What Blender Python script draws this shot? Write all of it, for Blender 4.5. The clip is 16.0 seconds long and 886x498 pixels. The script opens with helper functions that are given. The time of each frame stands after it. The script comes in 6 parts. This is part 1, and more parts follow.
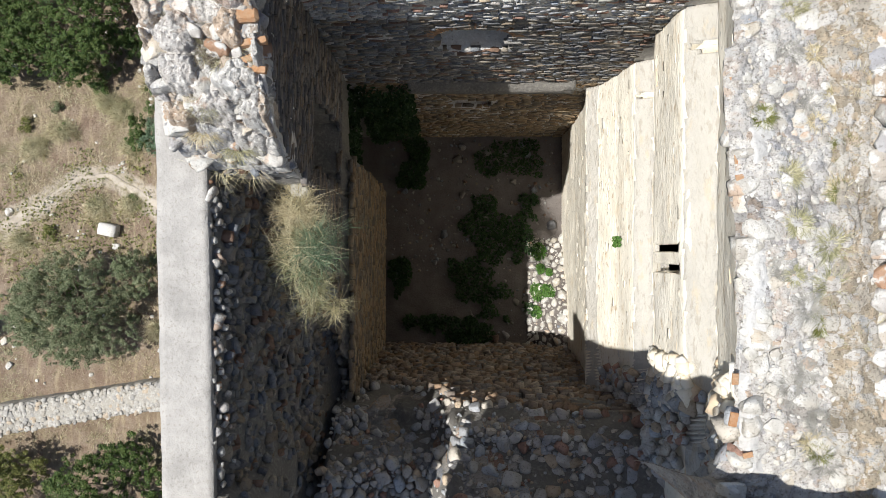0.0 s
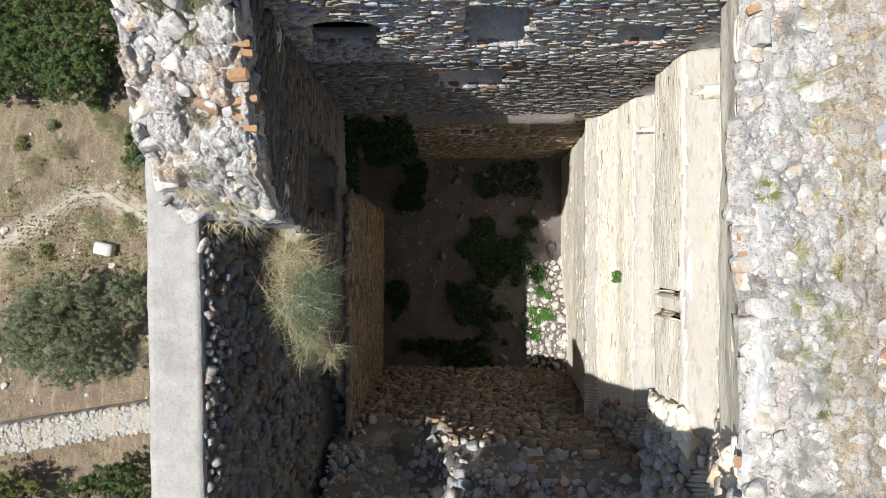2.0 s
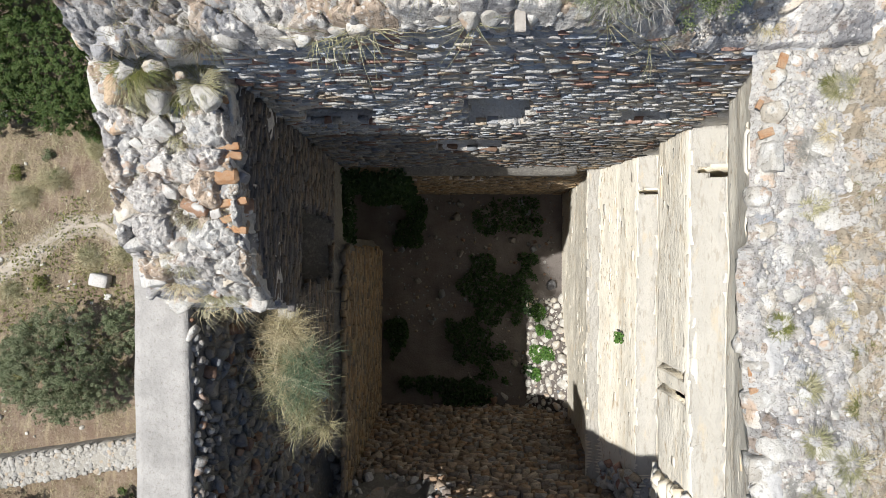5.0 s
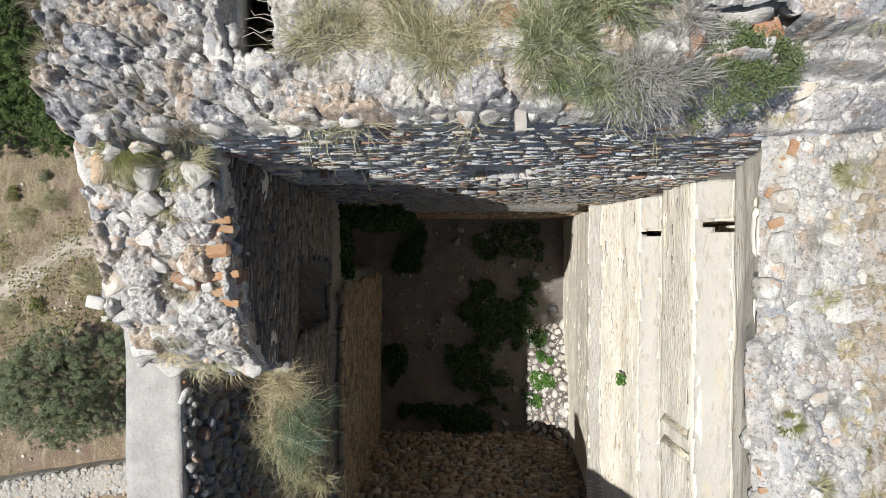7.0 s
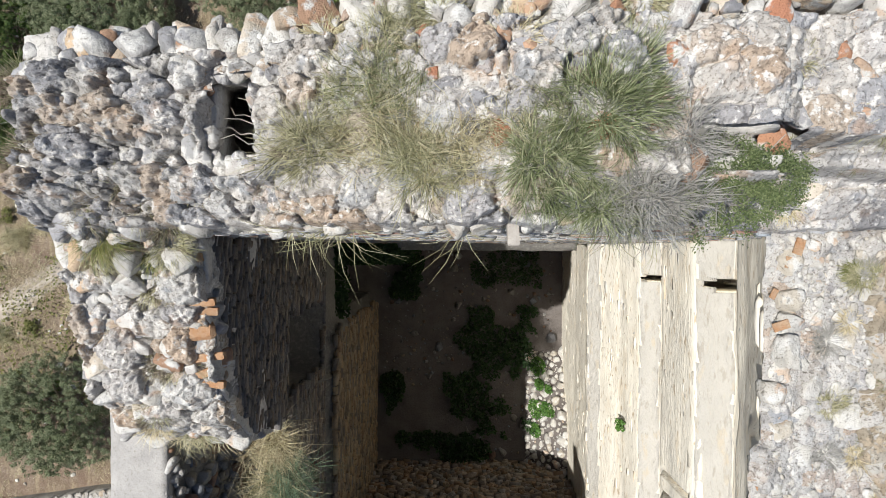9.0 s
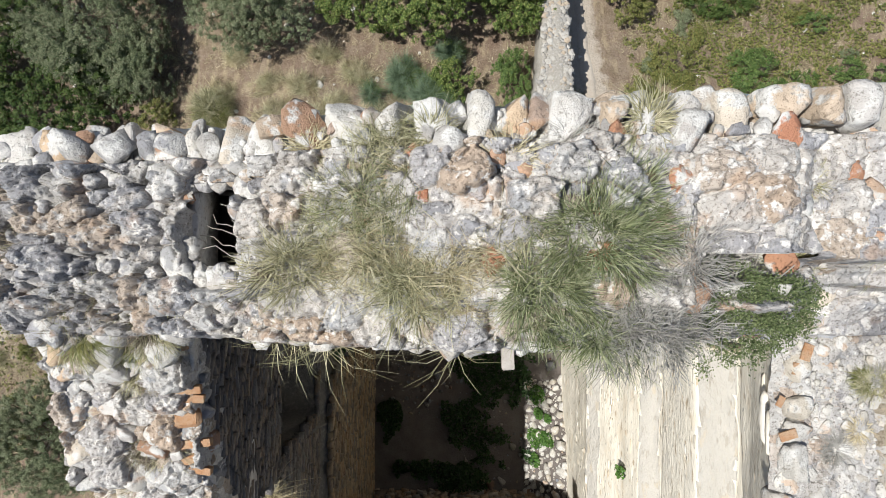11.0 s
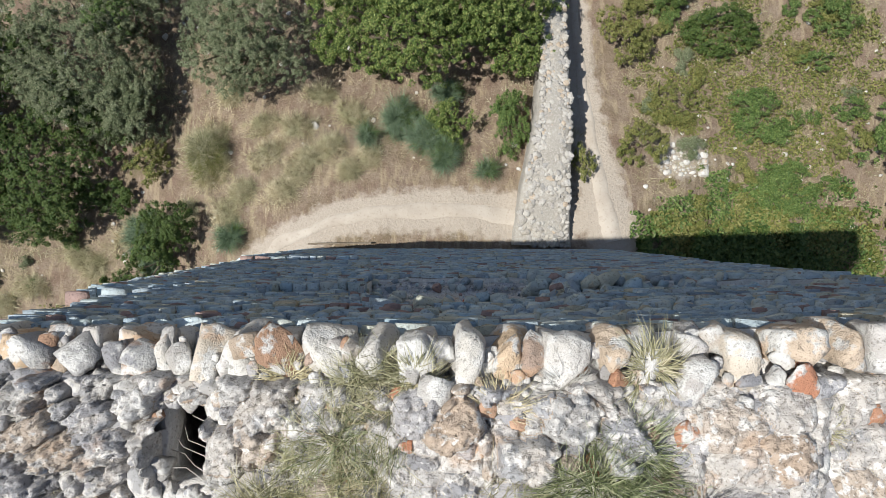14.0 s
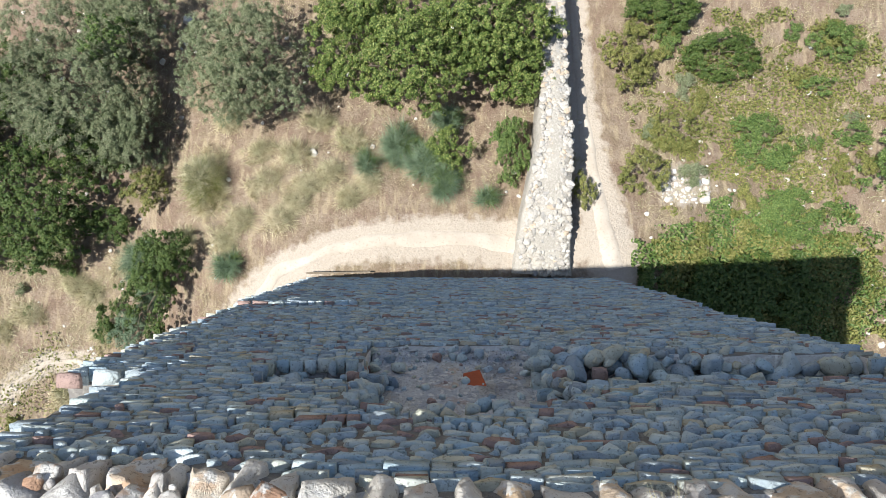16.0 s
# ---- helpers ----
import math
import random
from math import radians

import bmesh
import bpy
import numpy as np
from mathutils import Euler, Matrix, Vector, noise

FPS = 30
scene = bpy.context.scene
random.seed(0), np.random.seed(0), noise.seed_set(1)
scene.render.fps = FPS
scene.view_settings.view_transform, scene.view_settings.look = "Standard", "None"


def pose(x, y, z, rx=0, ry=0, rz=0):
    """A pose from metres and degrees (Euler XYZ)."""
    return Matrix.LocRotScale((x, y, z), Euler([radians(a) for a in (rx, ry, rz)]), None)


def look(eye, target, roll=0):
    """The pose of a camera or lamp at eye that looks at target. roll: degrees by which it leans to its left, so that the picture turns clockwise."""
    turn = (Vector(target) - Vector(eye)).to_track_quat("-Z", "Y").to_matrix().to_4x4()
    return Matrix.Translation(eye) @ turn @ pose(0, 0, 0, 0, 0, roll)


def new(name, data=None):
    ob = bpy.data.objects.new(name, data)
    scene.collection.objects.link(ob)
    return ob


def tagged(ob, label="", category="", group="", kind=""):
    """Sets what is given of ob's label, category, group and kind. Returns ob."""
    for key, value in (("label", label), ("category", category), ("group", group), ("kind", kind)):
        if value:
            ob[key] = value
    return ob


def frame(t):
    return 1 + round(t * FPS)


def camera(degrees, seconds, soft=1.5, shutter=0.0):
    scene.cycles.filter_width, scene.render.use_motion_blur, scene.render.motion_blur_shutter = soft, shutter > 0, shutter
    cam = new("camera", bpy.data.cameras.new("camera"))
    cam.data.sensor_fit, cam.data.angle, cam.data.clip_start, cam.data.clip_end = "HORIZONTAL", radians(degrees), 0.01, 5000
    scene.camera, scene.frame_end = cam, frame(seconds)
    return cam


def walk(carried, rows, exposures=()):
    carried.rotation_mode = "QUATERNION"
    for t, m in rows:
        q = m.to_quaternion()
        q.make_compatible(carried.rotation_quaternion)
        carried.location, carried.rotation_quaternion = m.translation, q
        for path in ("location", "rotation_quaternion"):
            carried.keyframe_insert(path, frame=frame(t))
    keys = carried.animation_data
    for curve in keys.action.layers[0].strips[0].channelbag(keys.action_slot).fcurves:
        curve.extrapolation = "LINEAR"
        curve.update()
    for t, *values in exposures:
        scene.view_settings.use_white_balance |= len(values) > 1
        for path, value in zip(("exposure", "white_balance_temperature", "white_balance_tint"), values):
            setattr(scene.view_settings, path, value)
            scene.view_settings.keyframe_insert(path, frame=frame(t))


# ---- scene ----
cam = camera(71.6, 16.0, soft=0.5)
METRES, EYE, TILT, LEAN, TURN = 8.0, 25.0, -90.0, 0.0, 0.0
ROWS = [
    (0.0, 0.0, 0.0, 0.0, 0.0, 0.0, 0.0),
    (0.5, 0.002, 0.0064, 0.0255, -0.0, -0.0, 0.01),
    (1.0, 0.0041, 0.0121, 0.0512, -0.01, -0.01, -0.0),
    (1.5, 0.0059, 0.0181, 0.0787, 0.0, -0.01, -0.02),
    (2.0, 0.0074, 0.0242, 0.1068, -0.01, -0.0, -0.04),
    (2.5, 0.009, 0.0305, 0.135, 0.0, -0.0, -0.06),
    (3.0, 0.0108, 0.0372, 0.1638, 0.02, 0.0, -0.09),
    (3.5, 0.0122, 0.044, 0.1934, 0.02, 0.01, -0.1),
    (4.0, 0.0129, 0.0507, 0.2226, 0.02, 0.01, -0.13),
    (6.5, 0.0152, 0.086, 0.3684, 0.1, 0.01, -0.22),
    (7.0, 0.017, 0.0934, 0.3976, 0.11, 0.01, -0.22),
    (7.5, 0.019, 0.1011, 0.4278, 0.11, 0.02, -0.24),
    (8.0, 0.0227, 0.1094, 0.4582, 0.12, 0.01, -0.25),
    (8.5, 0.0259, 0.1176, 0.4896, 0.13, 0.0, -0.27),
    (9.0, 0.0284, 0.1258, 0.5201, 0.13, 0.0, -0.28),
    (11.5, 0.0377, 0.1634, 0.6732, 0.12, 0.1, -0.27),
    (12.0, 0.0388, 0.171, 0.7089, 0.1, 0.11, -0.29),
    (12.5, 0.0406, 0.1783, 0.7441, 0.11, 0.09, -0.28),
    (13.0, 0.0426, 0.1851, 0.7797, 0.1, 0.1, -0.26),
    (13.5, 0.0449, 0.1922, 0.8164, 0.09, 0.12, -0.26),
    (14.0, 0.0472, 0.1992, 0.8528, 0.11, 0.13, -0.22),
    (14.5, 0.0469, 0.2057, 0.8883, 0.08, 0.14, -0.22),
    (15.0, 0.0461, 0.2123, 0.9227, 0.07, 0.15, -0.21),
    (15.5, 0.0458, 0.2176, 0.9562, 0.06, 0.14, -0.19),
    (16.0, 0.0454, 0.2234, 0.988, 0.06, 0.16, -0.15),
]
walk(cam, [(t, pose(0, 0, EYE, TILT, LEAN, TURN) @ pose(METRES * x, METRES * y, METRES * z, 90 + pitch, roll, yaw)) for t, x, y, z, yaw, pitch, roll in ROWS], [(0.0, 0.46), (9.0, 0.31), (12.5, 0.34), (14.5, 0.42), (15.2, 0.62), (16.0, 0.93)])

# ---- world, sun ----
SUN = Vector((-0.5255, -0.062, 1.0)).normalized()
world = bpy.data.worlds.new("world")
scene.world = world
world.use_nodes = True
wn = world.node_tree
sky = wn.nodes.new("ShaderNodeTexSky")
sky.sky_type, sky.sun_disc = "NISHITA", False
sky.sun_elevation = math.asin(SUN.z)
sky.sun_rotation = math.atan2(SUN.x, SUN.y)
wn.links.new(sky.outputs[0], wn.nodes["Background"].inputs[0])
wn.nodes["Background"].inputs[1].default_value = 0.078
lamp = bpy.data.lights.new("sun", "SUN")
lamp.energy, lamp.angle, lamp.color = 4.8, radians(0.53), (1.0, 0.975, 0.93)
sun = new("sun", lamp)
sun.matrix_world = look(SUN * 60, (0, 0, 0))

# ---- materials ----


class Nodes:
    """Short hand for building one material."""

    def __init__(self, name, rough=0.9, spec=0.2):
        self.mat = bpy.data.materials.new(name)
        self.mat.use_nodes = True
        self.tree = self.mat.node_tree
        self.out = self.tree.nodes["Principled BSDF"]
        self.out.inputs["Roughness"].default_value = rough
        self.out.inputs["Specular IOR Level"].default_value = spec
        self.coord = self.add("ShaderNodeTexCoord").outputs["Object"]
        self.place = self.add("ShaderNodeNewGeometry").outputs["Position"]

    def add(self, kind):
        return self.tree.nodes.new(kind)

    def link(self, a, b):
        self.tree.links.new(a, b)

    def noise(self, scale, detail=4.0, at=None, rough=0.6, squash=None):
        n = self.add("ShaderNodeTexNoise")
        n.inputs["Scale"].default_value, n.inputs["Detail"].default_value = scale, detail
        n.inputs["Roughness"].default_value = rough
        src = at or self.place
        if squash:
            m = self.add("ShaderNodeMapping")
            m.inputs["Scale"].default_value = squash
            self.link(src, m.inputs[0])
            src = m.outputs[0]
        self.link(src, n.inputs["Vector"])
        return n.outputs["Fac"]

    def cells(self, scale, feature="F1", at=None):
        n = self.add("ShaderNodeTexVoronoi")
        n.feature = feature
        n.inputs["Scale"].default_value = scale
        self.link(at or self.place, n.inputs["Vector"])
        return n

    def ramp(self, fac, stops, constant=False):
        r = self.add("ShaderNodeValToRGB")
        e = r.color_ramp.elements
        while len(e) < len(stops):
            e.new(0.5)
        for k, (p, c) in zip(e, stops):
            k.position = p
            k.color = (*c, 1) if len(c) == 3 else c
        if constant:
            r.color_ramp.interpolation = "CONSTANT"
        self.link(fac, r.inputs[0])
        return r.outputs[0]

    def mix(self, fac, a, b, how="MIX"):
        m = self.add("ShaderNodeMix")
        m.data_type, m.blend_type = "RGBA", how
        for v, k in ((fac, 0), (a, 6), (b, 7)):
            if isinstance(v, (int, float)):
                m.inputs[k].default_value = v
            elif isinstance(v, tuple):
                m.inputs[k].default_value = (*v, 1)
            else:
                self.link(v, m.inputs[k])
        return m.outputs[2]

    def step(self, fac, lo, hi):
        m = self.add("ShaderNodeMapRange")
        m.inputs[1].default_value, m.inputs[2].default_value = lo, hi
        self.link(fac, m.inputs[0])
        return m.outputs[0]

    def bump(self, height, distance, strength=1.0):
        b = self.add("ShaderNodeBump")
        b.inputs["Distance"].default_value, b.inputs["Strength"].default_value = distance, strength
        self.link(height, b.inputs["Height"])
        self.link(b.outputs[0], self.out.inputs["Normal"])

    def rugged(self, distance):
        """Crumbly relief: warped pits over grainy noise."""
        warp = self.add("ShaderNodeTexNoise")
        warp.inputs["Scale"].default_value, warp.inputs["Detail"].default_value = 11.0, 6.0
        self.link(self.place, warp.inputs["Vector"])
        at = self.add("ShaderNodeVectorMath")
        at.operation = "MULTIPLY_ADD"
        at.inputs[1].default_value = (0.16, 0.16, 0.16)
        self.link(warp.outputs["Color"], at.inputs[0])
        self.link(self.place, at.inputs[2])
        pits = self.mix(0.5, self.cells(24.0, at=at.outputs[0]).outputs["Distance"], self.cells(61.0, at=at.outputs[0]).outputs["Distance"])
        self.bump(self.mix(0.22, self.noise(13.0, 7, rough=0.62), pits), distance, 1.0)

    def done(self, colour):
        if isinstance(colour, tuple):
            self.out.inputs["Base Color"].default_value = (*colour, 1)
        else:
            self.link(colour, self.out.inputs["Base Color"])
        return self.mat


def stone_material(name, palette, island, lichen=0.4, grain=18.0, deep=0.06, shade=1.0):
    """Weathered stones, one tint from the palette each, blotched and pitted."""
    n = Nodes(name)
    if island:
        rnd = n.add("ShaderNodeNewGeometry").outputs["Random Per Island"]
    else:
        rnd = n.add("ShaderNodeObjectInfo").outputs["Random"]
    base = n.ramp(rnd, [(k / len(palette), c) for k, c in enumerate(palette)], constant=True)
    blotch = n.noise(4.0, 6)
    base = n.mix(n.step(blotch, 0.35, 0.75), base, n.mix(shade, base, (0.72, 0.7, 0.66), "MULTIPLY"))
    if lichen > 0.3:
        base = n.mix(n.step(n.noise(2.7, 5, rough=0.5), 0.6, 0.65), base, n.mix(0.5, base, (0.47, 0.29, 0.17)))
        base = n.mix(n.step(n.noise(6.0, 6), 0.5, 0.57), base, (0.56, 0.55, 0.52))
    spots = n.noise(24.0, 5)
    base = n.mix(n.step(spots, 0.57, 0.66), base, n.mix(shade, base, (0.55, 0.54, 0.52), "MULTIPLY"))
    pit = n.cells(34.0).outputs["Distance"]
    base = n.mix(n.step(pit, 0.22, 0.08), base, n.mix(shade, base, (0.62, 0.6, 0.57), "MULTIPLY"))
    n.rugged(deep * 0.6)
    return n.done(base)


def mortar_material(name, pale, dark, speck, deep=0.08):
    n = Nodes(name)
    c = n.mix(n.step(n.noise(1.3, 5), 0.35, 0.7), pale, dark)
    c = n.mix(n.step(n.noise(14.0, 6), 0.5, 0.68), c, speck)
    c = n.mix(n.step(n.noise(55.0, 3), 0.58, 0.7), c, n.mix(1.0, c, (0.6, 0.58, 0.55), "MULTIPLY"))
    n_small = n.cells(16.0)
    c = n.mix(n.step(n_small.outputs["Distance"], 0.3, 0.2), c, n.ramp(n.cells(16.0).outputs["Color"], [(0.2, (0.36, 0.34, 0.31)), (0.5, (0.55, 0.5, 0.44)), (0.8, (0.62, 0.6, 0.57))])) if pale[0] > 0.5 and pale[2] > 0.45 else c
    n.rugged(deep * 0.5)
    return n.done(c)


def plain_material(name, a, b, scale=3.0, rough=0.9, bump=0.008):
    n = Nodes(name, rough)
    c = n.mix(n.step(n.noise(scale, 6), 0.35, 0.65), a, b)
    c = n.mix(n.step(n.noise(scale * 9, 3), 0.55, 0.75), c, n.mix(1.0, c, (0.75, 0.73, 0.7), "MULTIPLY"))
    n.bump(n.noise(scale * 8, 6), bump, 0.8)
    return n.done(c)


def leaf_material(name, a, b, c):
    """Leaves, each of its own green, a little light coming through."""
    n = Nodes(name, 0.55, 0.35)
    rnd = n.add("ShaderNodeNewGeometry").outputs["Random Per Island"]
    col = n.ramp(rnd, [(0.0, a), (0.5, b), (1.0, c)])
    big = n.noise(0.9, 3)
    col = n.mix(n.step(big, 0.4, 0.65), col, n.mix(1.0, col, (0.75, 0.8, 0.72), "MULTIPLY"))
    n.out.inputs["Subsurface Weight"].default_value = 0.0
    t = n.add("ShaderNodeBsdfTranslucent")
    m = n.add("ShaderNodeMixShader")
    m.inputs[0].default_value = 0.25
    n.link(col, t.inputs[0])
    n.link(n.out.outputs[0], m.inputs[1])
    n.link(t.outputs[0], m.inputs[2])
    n.link(m.outputs[0], n.tree.nodes["Material Output"].inputs[0])
    return n.done(col)


SCALE = lambda k, pal: [tuple(k * q for q in c) for c in pal]
GREYS = [(0.50, 0.48, 0.45), (0.42, 0.41, 0.40), (0.55, 0.52, 0.48), (0.47, 0.46, 0.46), (0.33, 0.33, 0.33), (0.52, 0.47, 0.41), (0.47, 0.36, 0.29), (0.55, 0.53, 0.50), (0.54, 0.51, 0.48), (0.49, 0.40, 0.31), (0.40, 0.40, 0.42), (0.57, 0.55, 0.52), (0.44, 0.28, 0.19), (0.50, 0.49, 0.47)]
FACE = [(0.52, 0.51, 0.49), (0.43, 0.45, 0.48), (0.55, 0.51, 0.45), (0.49, 0.48, 0.45), (0.36, 0.37, 0.39), (0.50, 0.41, 0.31), (0.38, 0.24, 0.19), (0.55, 0.54, 0.52), (0.42, 0.46, 0.51), (0.50, 0.48, 0.46), (0.54, 0.54, 0.53), (0.44, 0.44, 0.45)]
# Darker copy of FACE: the shade of room and crevices is put into colour.
INNER_SHADE = [(0.34, 0.33, 0.31), (0.27, 0.28, 0.30), (0.40, 0.36, 0.30), (0.32, 0.30, 0.27), (0.22, 0.22, 0.23), (0.36, 0.30, 0.23), (0.30, 0.20, 0.15), (0.38, 0.37, 0.35), (0.28, 0.30, 0.33), (0.35, 0.32, 0.29)]
CREAM = [(0.76, 0.70, 0.59), (0.77, 0.72, 0.62), (0.76, 0.71, 0.60), (0.66, 0.58, 0.45), (0.72, 0.66, 0.55), (0.75, 0.69, 0.58), (0.58, 0.56, 0.51), (0.73, 0.67, 0.56), (0.48, 0.44, 0.37), (0.74, 0.68, 0.56), (0.62, 0.50, 0.36), (0.72, 0.68, 0.60), (0.64, 0.62, 0.58), (0.70, 0.60, 0.46)]
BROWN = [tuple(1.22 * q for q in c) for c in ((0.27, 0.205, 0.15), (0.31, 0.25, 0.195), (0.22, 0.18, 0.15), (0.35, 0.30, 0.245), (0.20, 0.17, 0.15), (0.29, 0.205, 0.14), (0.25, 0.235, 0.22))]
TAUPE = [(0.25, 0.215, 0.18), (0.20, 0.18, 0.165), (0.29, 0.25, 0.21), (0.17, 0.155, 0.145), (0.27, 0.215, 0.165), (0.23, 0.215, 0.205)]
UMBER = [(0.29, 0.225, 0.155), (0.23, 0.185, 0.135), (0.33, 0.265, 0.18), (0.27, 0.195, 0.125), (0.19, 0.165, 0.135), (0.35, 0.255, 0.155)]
WHITE = [(0.66, 0.64, 0.59), (0.60, 0.58, 0.54), (0.70, 0.67, 0.61), (0.55, 0.52, 0.47), (0.62, 0.57, 0.49)]
EDGE = [(0.52, 0.40, 0.28), (0.40, 0.40, 0.40), (0.54, 0.44, 0.34), (0.57, 0.55, 0.52), (0.54, 0.52, 0.48), (0.56, 0.50, 0.42), (0.50, 0.48, 0.46), (0.58, 0.56, 0.53), (0.53, 0.43, 0.33), (0.55, 0.54, 0.52)]
FIELD = [(0.52, 0.50, 0.46), (0.50, 0.42, 0.33), (0.48, 0.46, 0.42), (0.44, 0.42, 0.385), (0.50, 0.48, 0.445), (0.40, 0.38, 0.35), (0.47, 0.44, 0.39), (0.36, 0.35, 0.33)]
WALK = [(0.55, 0.54, 0.52), (0.52, 0.51, 0.49), (0.46, 0.45, 0.44), (0.56, 0.54, 0.51), (0.54, 0.53, 0.51), (0.50, 0.47, 0.43), (0.55, 0.53, 0.50), (0.42, 0.41, 0.41), (0.56, 0.55, 0.53), (0.50, 0.42, 0.35), (0.53, 0.52, 0.50)]
# Stone tints with the blue cast of sky-lit shade mixed in.
OUTER_SKYLIT = [(0.40, 0.43, 0.48), (0.32, 0.37, 0.45), (0.46, 0.46, 0.46), (0.37, 0.40, 0.43), (0.25, 0.28, 0.34), (0.42, 0.37, 0.31), (0.30, 0.20, 0.19), (0.45, 0.48, 0.51), (0.32, 0.39, 0.48), (0.39, 0.42, 0.45), (0.43, 0.47, 0.53), (0.29, 0.32, 0.38), (0.35, 0.39, 0.45), (0.44, 0.42, 0.38), (0.36, 0.40, 0.47)]
SLATE = [(0.33, 0.33, 0.34), (0.39, 0.385, 0.38), (0.28, 0.28, 0.29), (0.43, 0.42, 0.40), (0.36, 0.36, 0.36)]
M = {}
for key, pal in (("grey", SCALE(0.8, GREYS)), ("face", FACE), ("outer", [(1.17 * r, 1.26 * g, 1.18 * b) for r, g, b in OUTER_SKYLIT]), ("slate", SLATE), ("inner", SCALE(0.78, INNER_SHADE)), ("cream", SCALE(1.05, CREAM)), ("umber", SCALE(1.15, UMBER)), ("brown", BROWN), ("taupe", TAUPE), ("white", SCALE(0.85, WHITE)), ("field", SCALE(0.9, FIELD)), ("pale", SCALE(1.02, EDGE))):
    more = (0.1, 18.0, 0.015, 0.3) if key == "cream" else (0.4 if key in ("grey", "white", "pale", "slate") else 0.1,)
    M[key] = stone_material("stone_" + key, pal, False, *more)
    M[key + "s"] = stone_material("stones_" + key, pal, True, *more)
M["plaster"] = plain_material("white_plaster", (0.50, 0.495, 0.485), (0.43, 0.42, 0.405), 2.4, bump=0.03)
M["mortar"] = mortar_material("lime_mortar", (0.58, 0.56, 0.53), (0.48, 0.46, 0.43), (0.66, 0.65, 0.62))
# Far darker than lime_mortar: the shade of deep gaps is put into it.
M["shadebed"] = mortar_material("shaded_wall_bedding", (0.19, 0.18, 0.165), (0.14, 0.135, 0.125), (0.25, 0.24, 0.215))
n = Nodes("cream_bedding")
c = n.mix(n.step(n.noise(0.8, 6), 0.35, 0.7), (0.75, 0.70, 0.59), (0.70, 0.66, 0.575))
c = n.mix(n.step(n.noise(2.2, 6, squash=(1.0, 0.6, 1.6)), 0.55, 0.68), c, (0.70, 0.62, 0.49))
c = n.mix(n.step(n.noise(9.0, 5, squash=(1.0, 0.35, 1.3)), 0.6, 0.65), c, (0.50, 0.41, 0.30))
c = n.mix(n.step(n.noise(17.0, 5, squash=(1.0, 0.4, 1.2)), 0.62, 0.67), c, (0.46, 0.43, 0.38))
n.bump(n.noise(11.0, 7, squash=(1.0, 0.4, 1.4)), 0.03, 0.8)
M["creambed"] = n.done(c)
n = Nodes("ledge_plaster")
c = n.mix(n.step(n.noise(1.6, 6, squash=(1.0, 0.5, 1.0)), 0.35, 0.65), (0.47, 0.45, 0.41), (0.42, 0.40, 0.36))
c = n.mix(n.step(n.noise(10.0, 6, squash=(1.0, 0.3, 1.0)), 0.56, 0.64), c, (0.37, 0.345, 0.30))
c = n.mix(n.step(n.noise(5.0, 6, squash=(1.0, 0.35, 1.0)), 0.58, 0.66), c, (0.47, 0.42, 0.34))
n.bump(n.noise(12.0, 7, squash=(1.0, 0.4, 1.0)), 0.06, 1.0)
M["ledge"] = n.done(c)
M["slab"] = plain_material("cement_screed", (0.39, 0.375, 0.355), (0.29, 0.28, 0.265), 2.2, bump=0.025)
M["brick"] = plain_material("fired_brick", (0.42, 0.22, 0.11), (0.46, 0.33, 0.22), 9.0, bump=0.03)
M["tile"] = plain_material("red_tile", (0.42, 0.10, 0.04), (0.34, 0.09, 0.04), 6.0)
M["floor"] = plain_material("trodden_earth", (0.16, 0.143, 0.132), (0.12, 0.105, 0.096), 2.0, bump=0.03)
M["wood"] = plain_material("weathered_wood", (0.42, 0.39, 0.35), (0.30, 0.27, 0.24), 8.0)
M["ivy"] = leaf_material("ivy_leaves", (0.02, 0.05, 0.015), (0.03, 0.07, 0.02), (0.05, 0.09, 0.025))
M["weed"] = leaf_material("weed_leaves", (0.07, 0.16, 0.03), (0.09, 0.2, 0.04), (0.13, 0.22, 0.05))
M["mastic"] = leaf_material("mastic_leaves", (0.04, 0.08, 0.015), (0.07, 0.115, 0.025), (0.13, 0.165, 0.045))
M["carob"] = leaf_material("carob_leaves", (0.045, 0.085, 0.017), (0.115, 0.17, 0.035), (0.29, 0.32, 0.105))
M["olive"] = leaf_material("olive_leaves", (0.115, 0.145, 0.072), (0.185, 0.215, 0.117), (0.30, 0.315, 0.20))
M["spurge"] = leaf_material("spurge_leaves", (0.10, 0.155, 0.095), (0.15, 0.215, 0.135), (0.22, 0.28, 0.18))
M["herb"] = leaf_material("herb_leaves", (0.10, 0.12, 0.03), (0.17, 0.18, 0.05), (0.28, 0.26, 0.09))
M["green"] = leaf_material("bush_leaves", (0.045, 0.09, 0.022), (0.10, 0.16, 0.04), (0.21, 0.27, 0.085))
M["leafy"] = leaf_material("shrub_leaves", (0.075, 0.105, 0.04), (0.15, 0.185, 0.08), (0.28, 0.31, 0.16))
M["broom"] = leaf_material("broom_stems", (0.09, 0.115, 0.045), (0.225, 0.26, 0.125), (0.47, 0.48, 0.31))
M["straw"] = leaf_material("dry_grass", (0.33, 0.27, 0.16), (0.58, 0.50, 0.33), (0.70, 0.63, 0.45))
M["meadow"] = leaf_material("meadow_grass", (0.27, 0.22, 0.13), (0.38, 0.32, 0.20), (0.50, 0.43, 0.29))
M["greygrass"] = leaf_material("greying_grass", (0.20, 0.185, 0.10), (0.38, 0.36, 0.21), (0.60, 0.55, 0.40))
